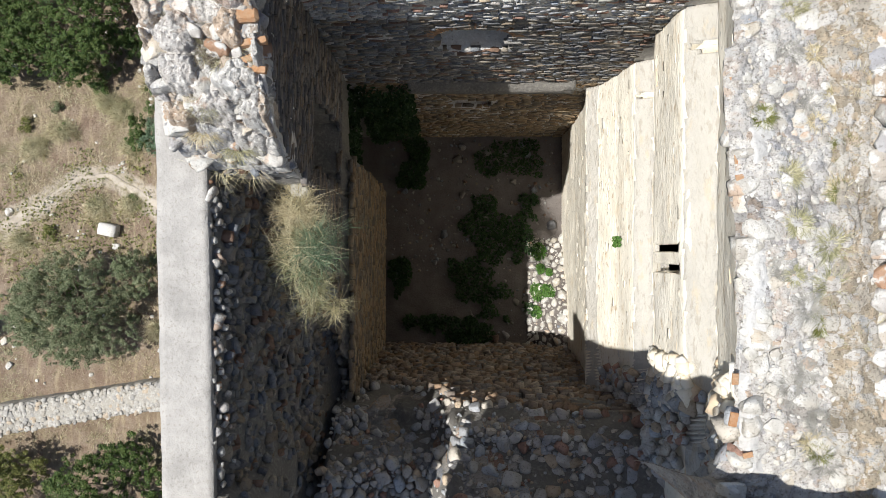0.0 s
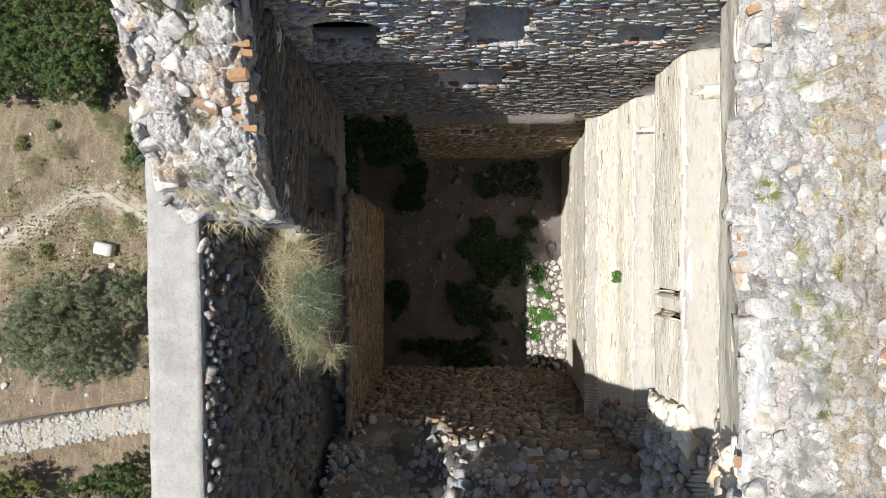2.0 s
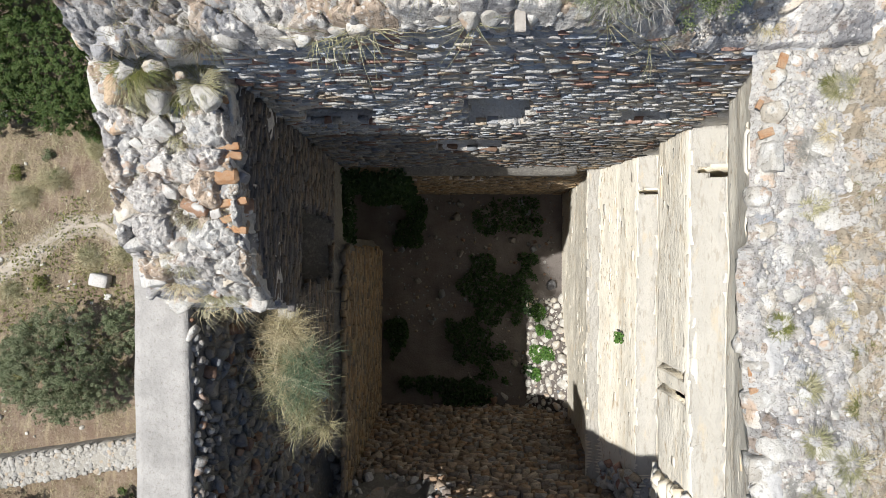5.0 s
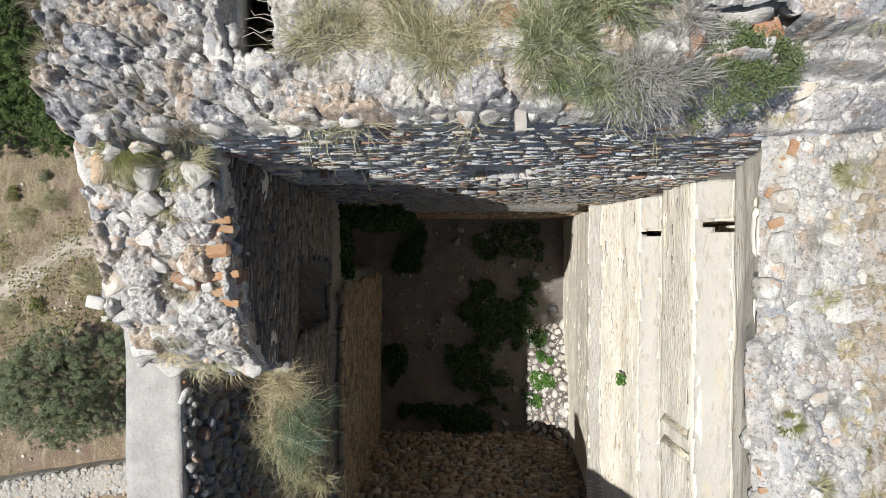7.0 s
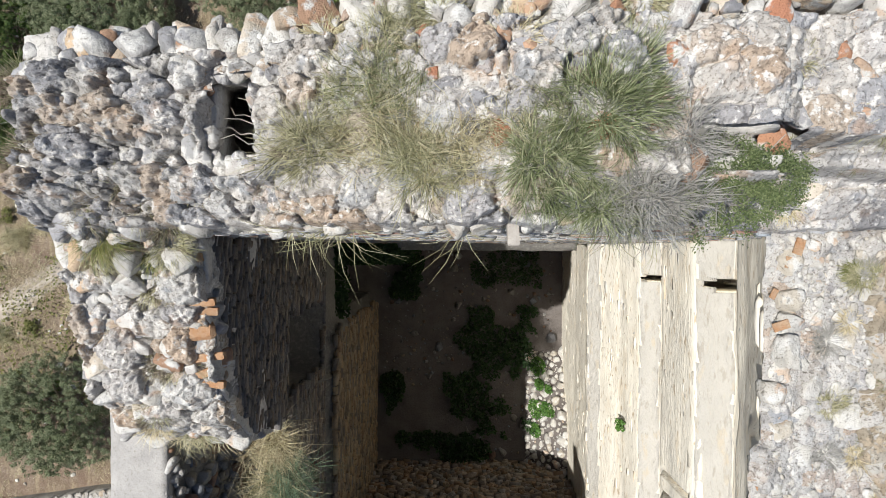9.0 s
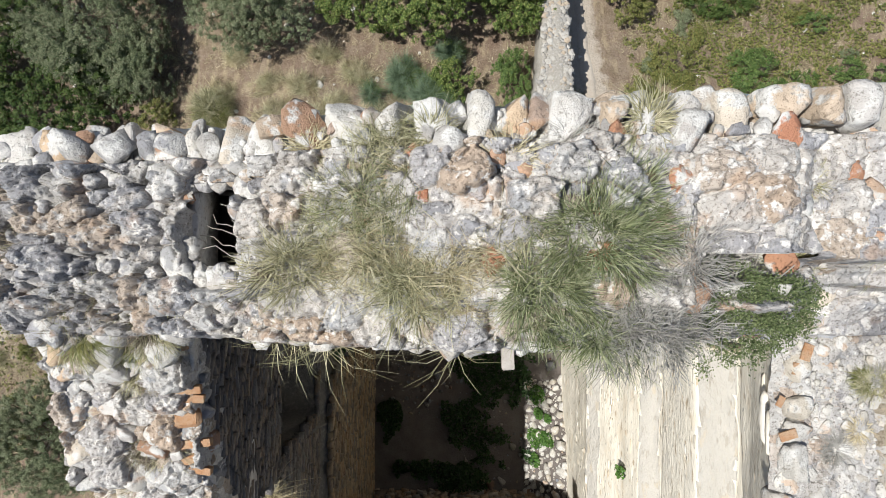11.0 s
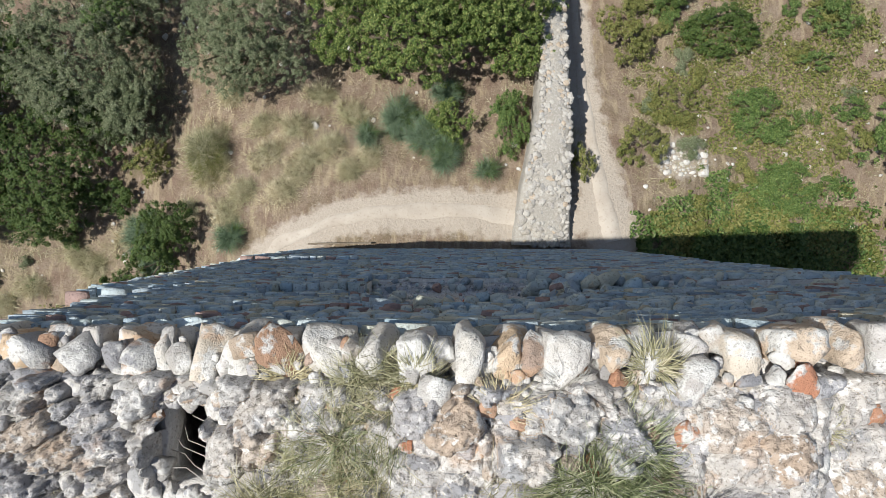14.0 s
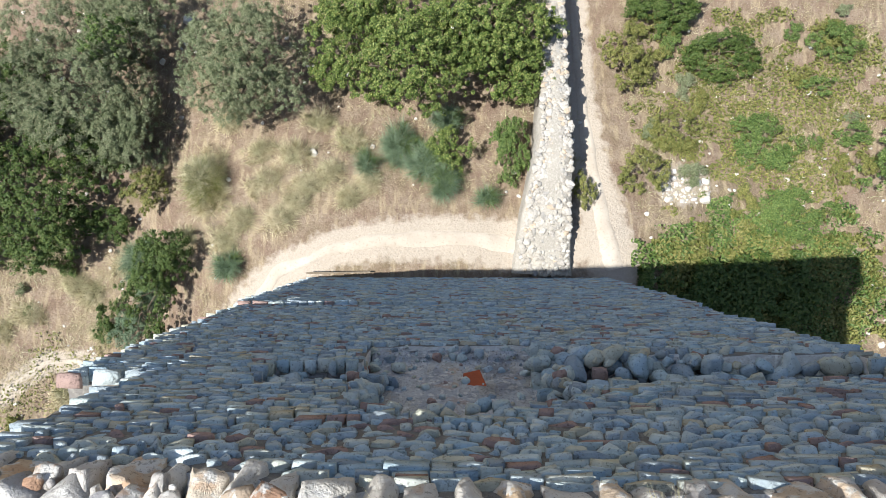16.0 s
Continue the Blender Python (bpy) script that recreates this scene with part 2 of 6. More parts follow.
M["twig"] = plain_material("dead_twigs", (0.24, 0.23, 0.205), (0.38, 0.37, 0.34), 6.0)
M["deadwood"] = plain_material("dry_brown_stems", (0.15, 0.12, 0.09), (0.26, 0.22, 0.17), 6.0)
M["bark"] = plain_material("bark", (0.13, 0.10, 0.07), (0.2, 0.17, 0.13), 6.0)



def rubble_material(name, palette, mortar, stain=0.4, warm=(0.45, 0.29, 0.175), cool=(0.27, 0.29, 0.315)):
    """A wall head of lumps: stones tinted one by one, sunk in pale mortar."""
    n = Nodes(name)
    tint, dome = n.add("ShaderNodeAttribute"), n.add("ShaderNodeAttribute")
    tint.attribute_name, dome.attribute_name = "tint", "dome"
    stone = n.ramp(tint.outputs["Fac"], [(k / len(palette), c) for k, c in enumerate(palette)], constant=True)
    stone = n.mix(n.step(n.noise(5.0, 6), 0.4, 0.7), stone, n.mix(1.0, stone, (0.78, 0.76, 0.74), "MULTIPLY"))
    lime = n.mix(n.step(n.noise(3.0, 6), 0.35, 0.7), mortar, n.mix(1.0, mortar, (0.8, 0.78, 0.75), "MULTIPLY"))
    wobble = n.add("ShaderNodeMath")
    wobble.operation = "ADD"
    n.link(dome.outputs["Fac"], wobble.inputs[0])
    n.link(n.noise(14.0, 5), wobble.inputs[1])
    c = n.mix(n.step(wobble.outputs[0], 0.72, 0.84), lime, stone)
    c = n.mix(n.step(n.noise(2.3, 5, rough=0.5), 0.6, 0.66), c, n.mix(stain, c, warm))
    c = n.mix(n.step(n.noise(3.1, 6, rough=0.55, squash=(1.0, 1.2, 1.0)), 0.6, 0.66), c, n.mix(0.6, c, cool))
    c = n.mix(n.step(n.noise(7.0, 7), 0.56, 0.62), c, n.mix(1.0, mortar, (1.15, 1.14, 1.12), "MULTIPLY"))
    c = n.mix(n.step(n.noise(26.0, 6), 0.57, 0.66), c, n.mix(1.0, c, (0.5, 0.48, 0.46), "MULTIPLY"))
    c = n.mix(n.step(n.noise(15.0, 5), 0.6, 0.66), c, n.mix(1.0, mortar, (1.12, 1.12, 1.12), "MULTIPLY"))
    c = n.mix(n.step(n.noise(1.4, 7), 0.56, 0.68), c, n.mix(0.8, c, (0.5, 0.5, 0.51), "MULTIPLY"))
    c = n.mix(n.step(n.noise(40.0, 4), 0.57, 0.64), c, n.mix(1.0, c, (0.6, 0.58, 0.56), "MULTIPLY"))
    n.rugged(0.045)
    return n.done(c)


PALE = [(0.56, 0.54, 0.51), (0.52, 0.50, 0.48), (0.40, 0.39, 0.39), (0.57, 0.54, 0.50), (0.53, 0.46, 0.39), (0.54, 0.53, 0.51), (0.47, 0.46, 0.46), (0.56, 0.53, 0.49), (0.35, 0.35, 0.36), (0.52, 0.44, 0.36), (0.56, 0.55, 0.53), (0.52, 0.42, 0.33), (0.53, 0.51, 0.49), (0.44, 0.44, 0.45)]
PALE = [tuple(0.8 * q for q in c) for c in PALE]
M["head"] = rubble_material("rubble_head", [tuple(1.1 * q for q in c) for c in PALE], (0.58, 0.565, 0.54))
M["walk"] = rubble_material("rubble_walk", [tuple(0.84 * q for q in c) for c in WALK], (0.46, 0.447, 0.425), 0.22)
M["earth"] = rubble_material("walk_earth", [(0.36, 0.33, 0.28), (0.42, 0.40, 0.36), (0.30, 0.26, 0.2), (0.46, 0.44, 0.41)], (0.33, 0.275, 0.205), 0.3)
M["headface"] = rubble_material("rubble_fallen", INNER_SHADE, (0.33, 0.31, 0.28))
M["headgrey"] = rubble_material("rubble_head_grey", [(0.31, 0.31, 0.32), (0.36, 0.355, 0.35), (0.26, 0.26, 0.27), (0.40, 0.39, 0.37), (0.33, 0.33, 0.335), (0.42, 0.36, 0.30)], (0.47, 0.46, 0.445))
M["sill"] = rubble_material("sill_mortar", [(0.46, 0.47, 0.48), (0.40, 0.42, 0.45), (0.5, 0.49, 0.46)], (0.50, 0.50, 0.49))
M["rust"] = stone_material("stone_rust", [(0.46, 0.25, 0.16), (0.50, 0.33, 0.23), (0.44, 0.21, 0.13), (0.52, 0.38, 0.28)], False, 0.4)

# ---- geometry helpers ----
R = np.random.RandomState(7)


def fbm(p, scale, octaves=4, seed=0):
    """Value noise of points (n, 3), about -1 to 1."""
    p = np.asarray(p, float) * scale
    total, amp, norm = np.zeros(len(p)), 1.0, 0.0
    for o in range(octaves):
        q = p * 2.0 ** o + 17.3 * o + seed * 5.1
        i = np.floor(q).astype(np.int64)
        f = q - i
        f = f * f * (3 - 2 * f)
        v = np.zeros(len(p))
        for dx in (0, 1):
            for dy in (0, 1):
                for dz in (0, 1):
                    h = (i[:, 0] + dx) * 374761393 + (i[:, 1] + dy) * 668265263 + (i[:, 2] + dz) * 2147483647 + seed * 974711
                    h = (h ^ (h >> 13)) * 1274126177 & 0x7FFFFFFF
                    h = (h ^ (h >> 16)) & 0xFFFF
                    w = np.where(dx, f[:, 0], 1 - f[:, 0]) * np.where(dy, f[:, 1], 1 - f[:, 1]) * np.where(dz, f[:, 2], 1 - f[:, 2])
                    v += w * h / 65535.0
        total += amp * (2 * v - 1)
        norm += amp
        amp *= 0.5
    return total / norm


def mesh_from(name, verts, faces, smooth=True):
    """A mesh from arrays of vertices and of faces with equal corner counts."""
    me = bpy.data.meshes.new(name)
    verts, faces = np.asarray(verts, np.float32), np.asarray(faces, np.int32)
    k = faces.shape[1]
    me.vertices.add(len(verts))
    me.vertices.foreach_set("co", verts.ravel())
    me.loops.add(faces.size)
    me.loops.foreach_set("vertex_index", faces.ravel())
    me.polygons.add(len(faces))
    me.polygons.foreach_set("loop_start", np.arange(0, faces.size, k, dtype=np.int32))
    me.polygons.foreach_set("use_smooth", np.full(len(faces), smooth))
    me.update(calc_edges=True)
    me.validate()
    return me


def put(name, me, mat, parent=None, label="", kind="", category=""):
    ob = new(name, me)
    if mat and not me.materials:
        me.materials.append(M[mat])
    ob.parent = parent
    return tagged(ob, label, category, "", kind)


def cube_shell(k):
    """A unit cube's surface, k pieces along each edge: vertices and quads."""
    index, verts, faces = {}, [], []

    def at(p):
        if p not in index:
            index[p] = len(verts)
            verts.append([2 * c / k - 1 for c in p])
        return index[p]

    for axis in range(3):
        for side in (0, k):
            for a in range(k):
                for b in range(k):
                    quad = []
                    for da, db in ((0, 0), (1, 0), (1, 1), (0, 1)):
                        p = [0, 0, 0]
                        p[axis], p[(axis + 1) % 3], p[(axis + 2) % 3] = side, a + da, b + db
                        quad.append(at(tuple(p)))
                    faces.append(quad if side else quad[::-1])
    return np.array(verts, float), np.array(faces)


SHELL_V, SHELL_F = cube_shell(2)
FINE_V, FINE_F = cube_shell(4)


def stone_shapes(n, blocky, seed, verts, cuts=7):
    rs = np.random.RandomState(seed)
    shapes = []
    for _ in range(n):
        p = verts.copy()
        r = np.linalg.norm(p, axis=1, keepdims=True)
        b = np.clip(blocky + rs.uniform(-0.15, 0.15), 0, 1)
        p = p * b * 0.86 + p / r * (1 - b)
        for _ in range(cuts):
            d = rs.normal(size=3)
            d /= np.linalg.norm(d)
            cut = rs.uniform(0.6, 0.86)
            over = np.maximum(p @ d - cut, 0)
            p -= over[:, None] * d * 0.96
        p *= 1 + 0.16 * fbm(p + rs.uniform(0, 50, 3), 1.5, 2)[:, None] + 0.07 * fbm(p + rs.uniform(0, 50, 3), 4.0, 2)[:, None]
        shapes.append(p)
    return np.array(shapes)


SMALL = stone_shapes(20, 0.45, 3, SHELL_V)
FLAT = stone_shapes(20, 0.88, 4, SHELL_V, 3)
MIXED = np.concatenate([SMALL, FLAT])
SOFT = stone_shapes(20, 0.6, 8, SHELL_V, 4)
BIG = stone_shapes(24, 0.6, 5, FINE_V)
BLOCK_V, BLOCK_F = cube_shell(7)
BLOCKS = stone_shapes(14, 0.66, 6, BLOCK_V, 5)
for shape in BLOCKS:
    shape *= 1 + 0.07 * fbm(shape + 40 * shape[0], 2.6, 3)[:, None] - 0.05 * np.abs(fbm(shape + 9 * shape[0], 5.5, 2))[:, None]
BIG_MESHES = {}


def turn_z(a):
    c, s = np.cos(a), np.sin(a)
    z, o = np.zeros_like(c), np.ones_like(c)
    return np.stack([np.stack([c, -s, z], -1), np.stack([s, c, z], -1), np.stack([z, z, o], -1)], -2)


def small_turns(n, amount):
    """Random rotations by small angles."""
    a = R.normal(0, amount, (n, 3))
    k = np.zeros((n, 3, 3))
    k[:, 0, 1], k[:, 0, 2], k[:, 1, 2] = -a[:, 2], a[:, 1], -a[:, 0]
    k[:, 1, 0], k[:, 2, 0], k[:, 2, 1] = a[:, 2], -a[:, 1], a[:, 0]
    return np.eye(3) + k + 0.5 * k @ k


def stone_bed(name, places, turns, sizes, mat, parent, shapes=SMALL, kind="stuff", label=""):
    """Many stones joined into one part."""
    n = len(places)
    if n == 0:
        return None
    pick = R.randint(0, len(shapes), n)
    v = shapes[pick] * np.asarray(sizes)[:, None, :]
    v = np.einsum("nij,nkj->nki", turns, v) + np.asarray(places)[:, None, :]
    f = SHELL_F[None] + (np.arange(n) * shapes.shape[1])[:, None, None]
    return put(name, mesh_from(name, v.reshape(-1, 3), f.reshape(-1, 4)), mat, parent, label, kind)


def stone_pieces(name, places, turns, sizes, mat, parent, blocks=False):
    """Stones as parts of their own, on shared meshes."""
    for p, t, s in zip(places, turns, sizes):
        kit = BLOCKS if blocks else BIG
        k = R.randint(len(kit))
        me = BIG_MESHES.get((k, mat, blocks))
        if me is None:
            me = BIG_MESHES[k, mat, blocks] = mesh_from(name, kit[k], BLOCK_F if blocks else FINE_F)
            me.materials.append(M[mat])
        ob = new(name, me)
        ob.parent = parent
        m = Matrix([list(r) for r in t]).to_4x4()
        ob.matrix_basis = Matrix.Translation(Vector(p)) @ m @ Matrix.Diagonal((*[float(q) for q in s], 1))


def grid_block(x0, x1, y0, y1, z0, top, res, shift=None, rough=0.06, seed=0, rise=None):
    """A closed lump of masonry: a top that follows top(x, y) and four sides, moved by shift(x, y, z)."""
    nx, ny = max(2, int((x1 - x0) / res)), max(2, int((y1 - y0) / res))
    gx, gy = np.linspace(x0, x1, nx + 1), np.linspace(y0, y1, ny + 1)
    X, Y = np.meshgrid(gx, gy, indexing="ij")
    Z = top(X, Y)
    verts = [np.stack([X, Y, Z], -1).reshape(-1, 3)]
    at = lambda i, j: i * (ny + 1) + j
    ring = [at(i, 0) for i in range(nx)] + [at(nx, j) for j in range(ny)] + [at(i, ny) for i in range(nx, 0, -1)] + [at(0, j) for j in range(ny, 0, -1)]
    nr, base = len(ring), (nx + 1) * (ny + 1)
    i, j = np.meshgrid(np.arange(nx), np.arange(ny), indexing="ij")
    i, j = i.ravel(), j.ravel()
    faces = [np.stack([at(i, j), at(i + 1, j), at(i + 1, j + 1), at(i, j + 1)], -1)]
    nz = max(1, int((Z.mean() - z0) / (rise or res)))
    rp = verts[0][ring]
    prev = np.array(ring)
    for k in range(1, nz + 1):
        lv = rp.copy()
        lv[:, 2] = rp[:, 2] + (z0 - rp[:, 2]) * k / nz
        verts.append(lv)
        cur = base + (k - 1) * nr + np.arange(nr)
        faces.append(np.stack([prev, cur, np.roll(cur, -1), np.roll(prev, -1)], -1))
        prev = cur
    V = np.concatenate(verts)
    if shift is not None:
        V = V + shift(V[:, 0], V[:, 1], V[:, 2])
    if rough:
        d = np.stack([fbm(V, 1.6, 4, seed + s) for s in range(3)], -1)
        low = np.clip((V[:, 2] - z0) / 0.4, 0, 1)[:, None]
        V = V + d * rough * 2 * low
    F = [tuple(q) for q in np.concatenate(faces).tolist()] + [tuple(prev.tolist()[::-1])]
    return V, F


def lump(name, block, mat, parent=None, label="", kind="structure", category="wall", cuts=()):
    me = bpy.data.meshes.new(name)
    me.from_pydata(block[0].tolist(), [], block[1])
    for x0, x1, y0, y1, z0, z1, arch in cuts:
        bm = bmesh.new()
        bm.from_mesh(me)
        bmesh.ops.recalc_face_normals(bm, faces=bm.faces)
        bm.to_mesh(me)
        bm.free()
        tool = bpy.data.meshes.new("cutter")
        tb = bmesh.new()
        n = 10 if arch else 1
        outline = [(x0, z0), (x1, z0)]
        outline += [((x0 + x1) / 2 + (x1 - x0) / 2 * math.cos(math.pi * k / n), z1 - arch + arch * math.sin(math.pi * k / n)) for k in range(n + 1)] if arch else [(x1, z1), (x0, z1)]
        ring = [tb.verts.new((x, y0, z)) for x, z in outline]
        far = [tb.verts.new((x, y1, z)) for x, z in outline]
        tb.faces.new(ring)
        tb.faces.new(far[::-1])
        for k in range(len(ring)):
            tb.faces.new((ring[k], far[k], far[(k + 1) % len(ring)], ring[(k + 1) % len(ring)]))
        bmesh.ops.recalc_face_normals(tb, faces=tb.faces)
        tb.to_mesh(tool)
        tb.free()
        a, b = new("cut_body", me), new("cut_tool", tool)
        mod = a.modifiers.new("cut", "BOOLEAN")
        mod.operation, mod.object, mod.solver = "DIFFERENCE", b, "MANIFOLD"
        dg = bpy.context.evaluated_depsgraph_get()
        done = bpy.data.meshes.new_from_object(a.evaluated_get(dg))
        bpy.data.objects.remove(a)
        bpy.data.objects.remove(b)
        me = done
    bm = bmesh.new()
    bm.from_mesh(me)
    bmesh.ops.recalc_face_normals(bm, faces=bm.faces)
    bm.to_mesh(me)
    bm.free()
    me.name = name
    for p in me.polygons:
        p.use_smooth = True
    me.materials.clear()
    me.materials.append(M[mat])
    return put(name, me, None, parent, label, kind, category)


def spline(xs, ys):
    xs, ys = np.array(xs, float), np.array(ys, float)
    return lambda x: np.interp(x, xs, ys)


def smooth(a, b, x):
    t = np.clip((x - a) / (b - a), 0, 1)
    return t * t * (3 - 2 * t)

# ---- the ground ----


def ground_height(x, y):
    d = np.hypot(np.maximum(np.abs(x - 0.8) - 5.6, 0), np.maximum(np.abs(y - 0.5) - 6.5, 0))
    far = np.hypot(x, y)
    p = np.stack([x, y, np.zeros_like(x)], -1).reshape(-1, 3)
    n = fbm(p, 0.35, 4, 9).reshape(x.shape)
    return -0.3 - 2.0 * smooth(0, 11, d) - 0.02 * np.maximum(far - 25, 0) + n * 0.22


def graded(lo, hi, core, fine, growth):
    """Coordinates that are close together in the core and spread towards the ends."""
    c = list(np.arange(core[0], core[1] + fine / 2, fine))
    step, v = fine, core[1]
    while v < hi:
        step *= growth
        v += step
        c.append(v)
    step, v = fine, core[0]
    while v > lo:
        step *= growth
        v -= step
        c.insert(0, v)
    return np.array(c)


gx = graded(-900, 900, (-23, 23), 0.24, 1.18)
gy = graded(-900, 900, (-14, 22), 0.24, 1.18)
GX, GY = np.meshgrid(gx, gy, indexing="ij")
GZ = ground_height(GX, GY)
fine = fbm(np.stack([GX, GY, GX * 0], -1).reshape(-1, 3), 2.2, 3, 4).reshape(GX.shape)
GZ += 0.05 * fine
ii, jj = np.meshgrid(np.arange(len(gx) - 1), np.arange(len(gy) - 1), indexing="ij")
ii, jj, w = ii.ravel(), jj.ravel(), len(gy)
gf = np.stack([ii * w + jj, (ii + 1) * w + jj, (ii + 1) * w + jj + 1, ii * w + jj + 1], -1)
n = Nodes("dry_hillside", 0.95)
c = n.ramp(n.noise(0.35, 6), [(0.3, (0.125, 0.087, 0.064)), (0.45, (0.165, 0.117, 0.087)), (0.55, (0.155, 0.118, 0.078)), (0.7, (0.11, 0.104, 0.054))])
c = n.mix(n.step(n.noise(1.7, 6), 0.42, 0.62), c, (0.215, 0.168, 0.125))
c = n.mix(n.step(n.noise(9.0, 5), 0.48, 0.68), c, (0.14, 0.105, 0.07))
c = n.mix(n.step(n.noise(4.0, 8, squash=(1.0, 0.25, 1.0)), 0.5, 0.66), c, (0.27, 0.218, 0.145))
c = n.mix(n.step(n.noise(30.0, 3), 0.6, 0.72), c, (0.38, 0.33, 0.27))
worn = n.add("ShaderNodeAttribute")
worn.attribute_name = "worn"
edge_noise = n.add("ShaderNodeMath")
edge_noise.operation = "ADD"
n.link(worn.outputs["Fac"], edge_noise.inputs[0])
n.link(n.noise(2.5, 7), edge_noise.inputs[1])
c = n.mix(n.step(edge_noise.outputs[0], 0.68, 0.95), c, n.mix(n.noise(12.0, 5), (0.29, 0.245, 0.195), (0.42, 0.375, 0.315)))
n.bump(n.noise(9.0, 8), 0.06, 1.0)
M["hill"] = n.done(c)
M["sand"] = plain_material("sandy_path", (0.43, 0.385, 0.325), (0.36, 0.315, 0.26), 1.1, bump=0.015)
PATHS = [([(4.6, 7.9), (2.5, 8.2), (0.5, 8.4), (-2, 8.3), (-4, 7.9), (-6, 7.0), (-7.2, 5.5)], [1.9, 1.5, 1.3, 1.2, 1.1, 1.1, 1.4]),
         ([(6.9, 7.2), (6.5, 9), (6.2, 11), (5.95, 14), (5.7, 18), (5.5, 24)], [1.7, 1.5, 1.1, 0.9, 0.9, 0.9]),
         ([(-24, -1.0), (-20, 0.8), (-17.7, 2.1), (-16.2, 3.2), (-14.8, 3.3), (-13, 2.2), (-10, 1), (-7, 4)], [0.9, 0.9, 0.8, 0.7, 0.7, 0.9, 1.6, 2.5])]
WORN = np.zeros(GX.shape)
for pts, ws in PATHS:
    for (ax, ay), (bx, by), wa, wb in zip(pts, pts[1:], ws, ws[1:]):
        u = np.clip(((GX - ax) * (bx - ax) + (GY - ay) * (by - ay)) / ((bx - ax) ** 2 + (by - ay) ** 2), 0, 1)
        dd = np.hypot(GX - ax - u * (bx - ax), GY - ay - u * (by - ay))
        WORN = np.maximum(WORN, 1 - dd / ((wa + (wb - wa) * u) * 0.95))
WORN = np.clip(np.maximum(WORN, 1 - np.hypot((GX - 9.9) / 1.3, (GY - 10.5) / 0.9) * 0.8), 0, 1)
ground = put("ground", mesh_from("ground", np.stack([GX, GY, GZ], -1).reshape(-1, 3), gf), "hill", None, "dry grassy hillside with bare earth", "structure", "ground")
ground.data.attributes.new("worn", "FLOAT", "POINT").data.foreach_set("value", WORN.ravel().astype(np.float32))


def path_strip(name, points, widths, label):
    """A trodden path that lies on the ground along a line."""
    pts = np.array(points, float)
    s = np.concatenate([[0], np.cumsum(np.linalg.norm(np.diff(pts, axis=0), axis=1))])
    t = np.linspace(0, s[-1], max(4, int(s[-1] / 0.2)))
    cx, cy, ww = np.interp(t, s, pts[:, 0]), np.interp(t, s, pts[:, 1]), np.interp(t, s, widths)
    dx, dy = np.gradient(cx), np.gradient(cy)
    l = np.hypot(dx, dy)
    nx, ny = -dy / l, dx / l
    across = np.linspace(-1, 1, 13)
    edge = 0.55 + 0.5 * fbm(np.stack([t, t * 0 + 3.3, t * 0], -1), 0.9, 4, 2)
    edge2 = 0.55 + 0.5 * fbm(np.stack([t, t * 0 + 9.3, t * 0], -1), 0.9, 4, 5)
    side = np.where(across[None] > 0, edge[:, None], edge2[:, None])
    px = cx[:, None] + nx[:, None] * across[None] * ww[:, None] / 2 * side
    py = cy[:, None] + ny[:, None] * across[None] * ww[:, None] / 2 * side
    pz = ground_height(px, py) + 0.05 * fbm(np.stack([px, py, px * 0], -1).reshape(-1, 3), 2.2, 3, 4).reshape(px.shape)
    pz += 0.05 - 0.12 * np.abs(across[None]) ** 3
    k = len(across)
    a, b = np.meshgrid(np.arange(len(t) - 1), np.arange(k - 1), indexing="ij")
    a, b = a.ravel(), b.ravel()
    f = np.stack([a * k + b, (a + 1) * k + b, (a + 1) * k + b + 1, a * k + b + 1], -1)[:, ::-1]
    return put(name, mesh_from(name, np.stack([px, py, pz], -1).reshape(-1, 3), f), "sand", None, label, "structure", "path")


path_strip("path", *PATHS[0], "pale sandy path along the tower's foot")
path_strip("path", *PATHS[1], "pale sandy footpath beside the field wall")
path_strip("path", *PATHS[2], "pale winding footpath through dry grass")

# ---- the tower's masonry cores ----


def cells(x, y, size, seed):
    """Distance to the nearest of jittered points, in cell sizes, that point's own number from 0 to 1, and how far off the joint is."""
    gx, gy = x / size, y / size
    i0, j0 = np.floor(gx).astype(np.int64), np.floor(gy).astype(np.int64)
    best, next_best, who = np.full(x.shape, 9.0), np.full(x.shape, 9.0), np.zeros(x.shape)
    for di in (-1, 0, 1):
        for dj in (-1, 0, 1):
            i, j = i0 + di, j0 + dj
            h = (i * 73856093 ^ j * 19349663 ^ seed * 83492791) & 0x7FFFFFFF
            h = (h ^ (h >> 13)) * 1274126177 & 0x7FFFFFFF
            a, b, c = (h & 1023) / 1023.0, ((h >> 10) & 1023) / 1023.0, ((h >> 20) & 1023) / 1023.0
            d = np.hypot(gx - i - 0.1 - 0.8 * a, gy - j - 0.1 - 0.8 * b)
            near = d < best
            next_best = np.where(near, best, np.minimum(next_best, d))
            best, who = np.where(near, d, best), np.where(near, c, who)
    return best, who, next_best - best


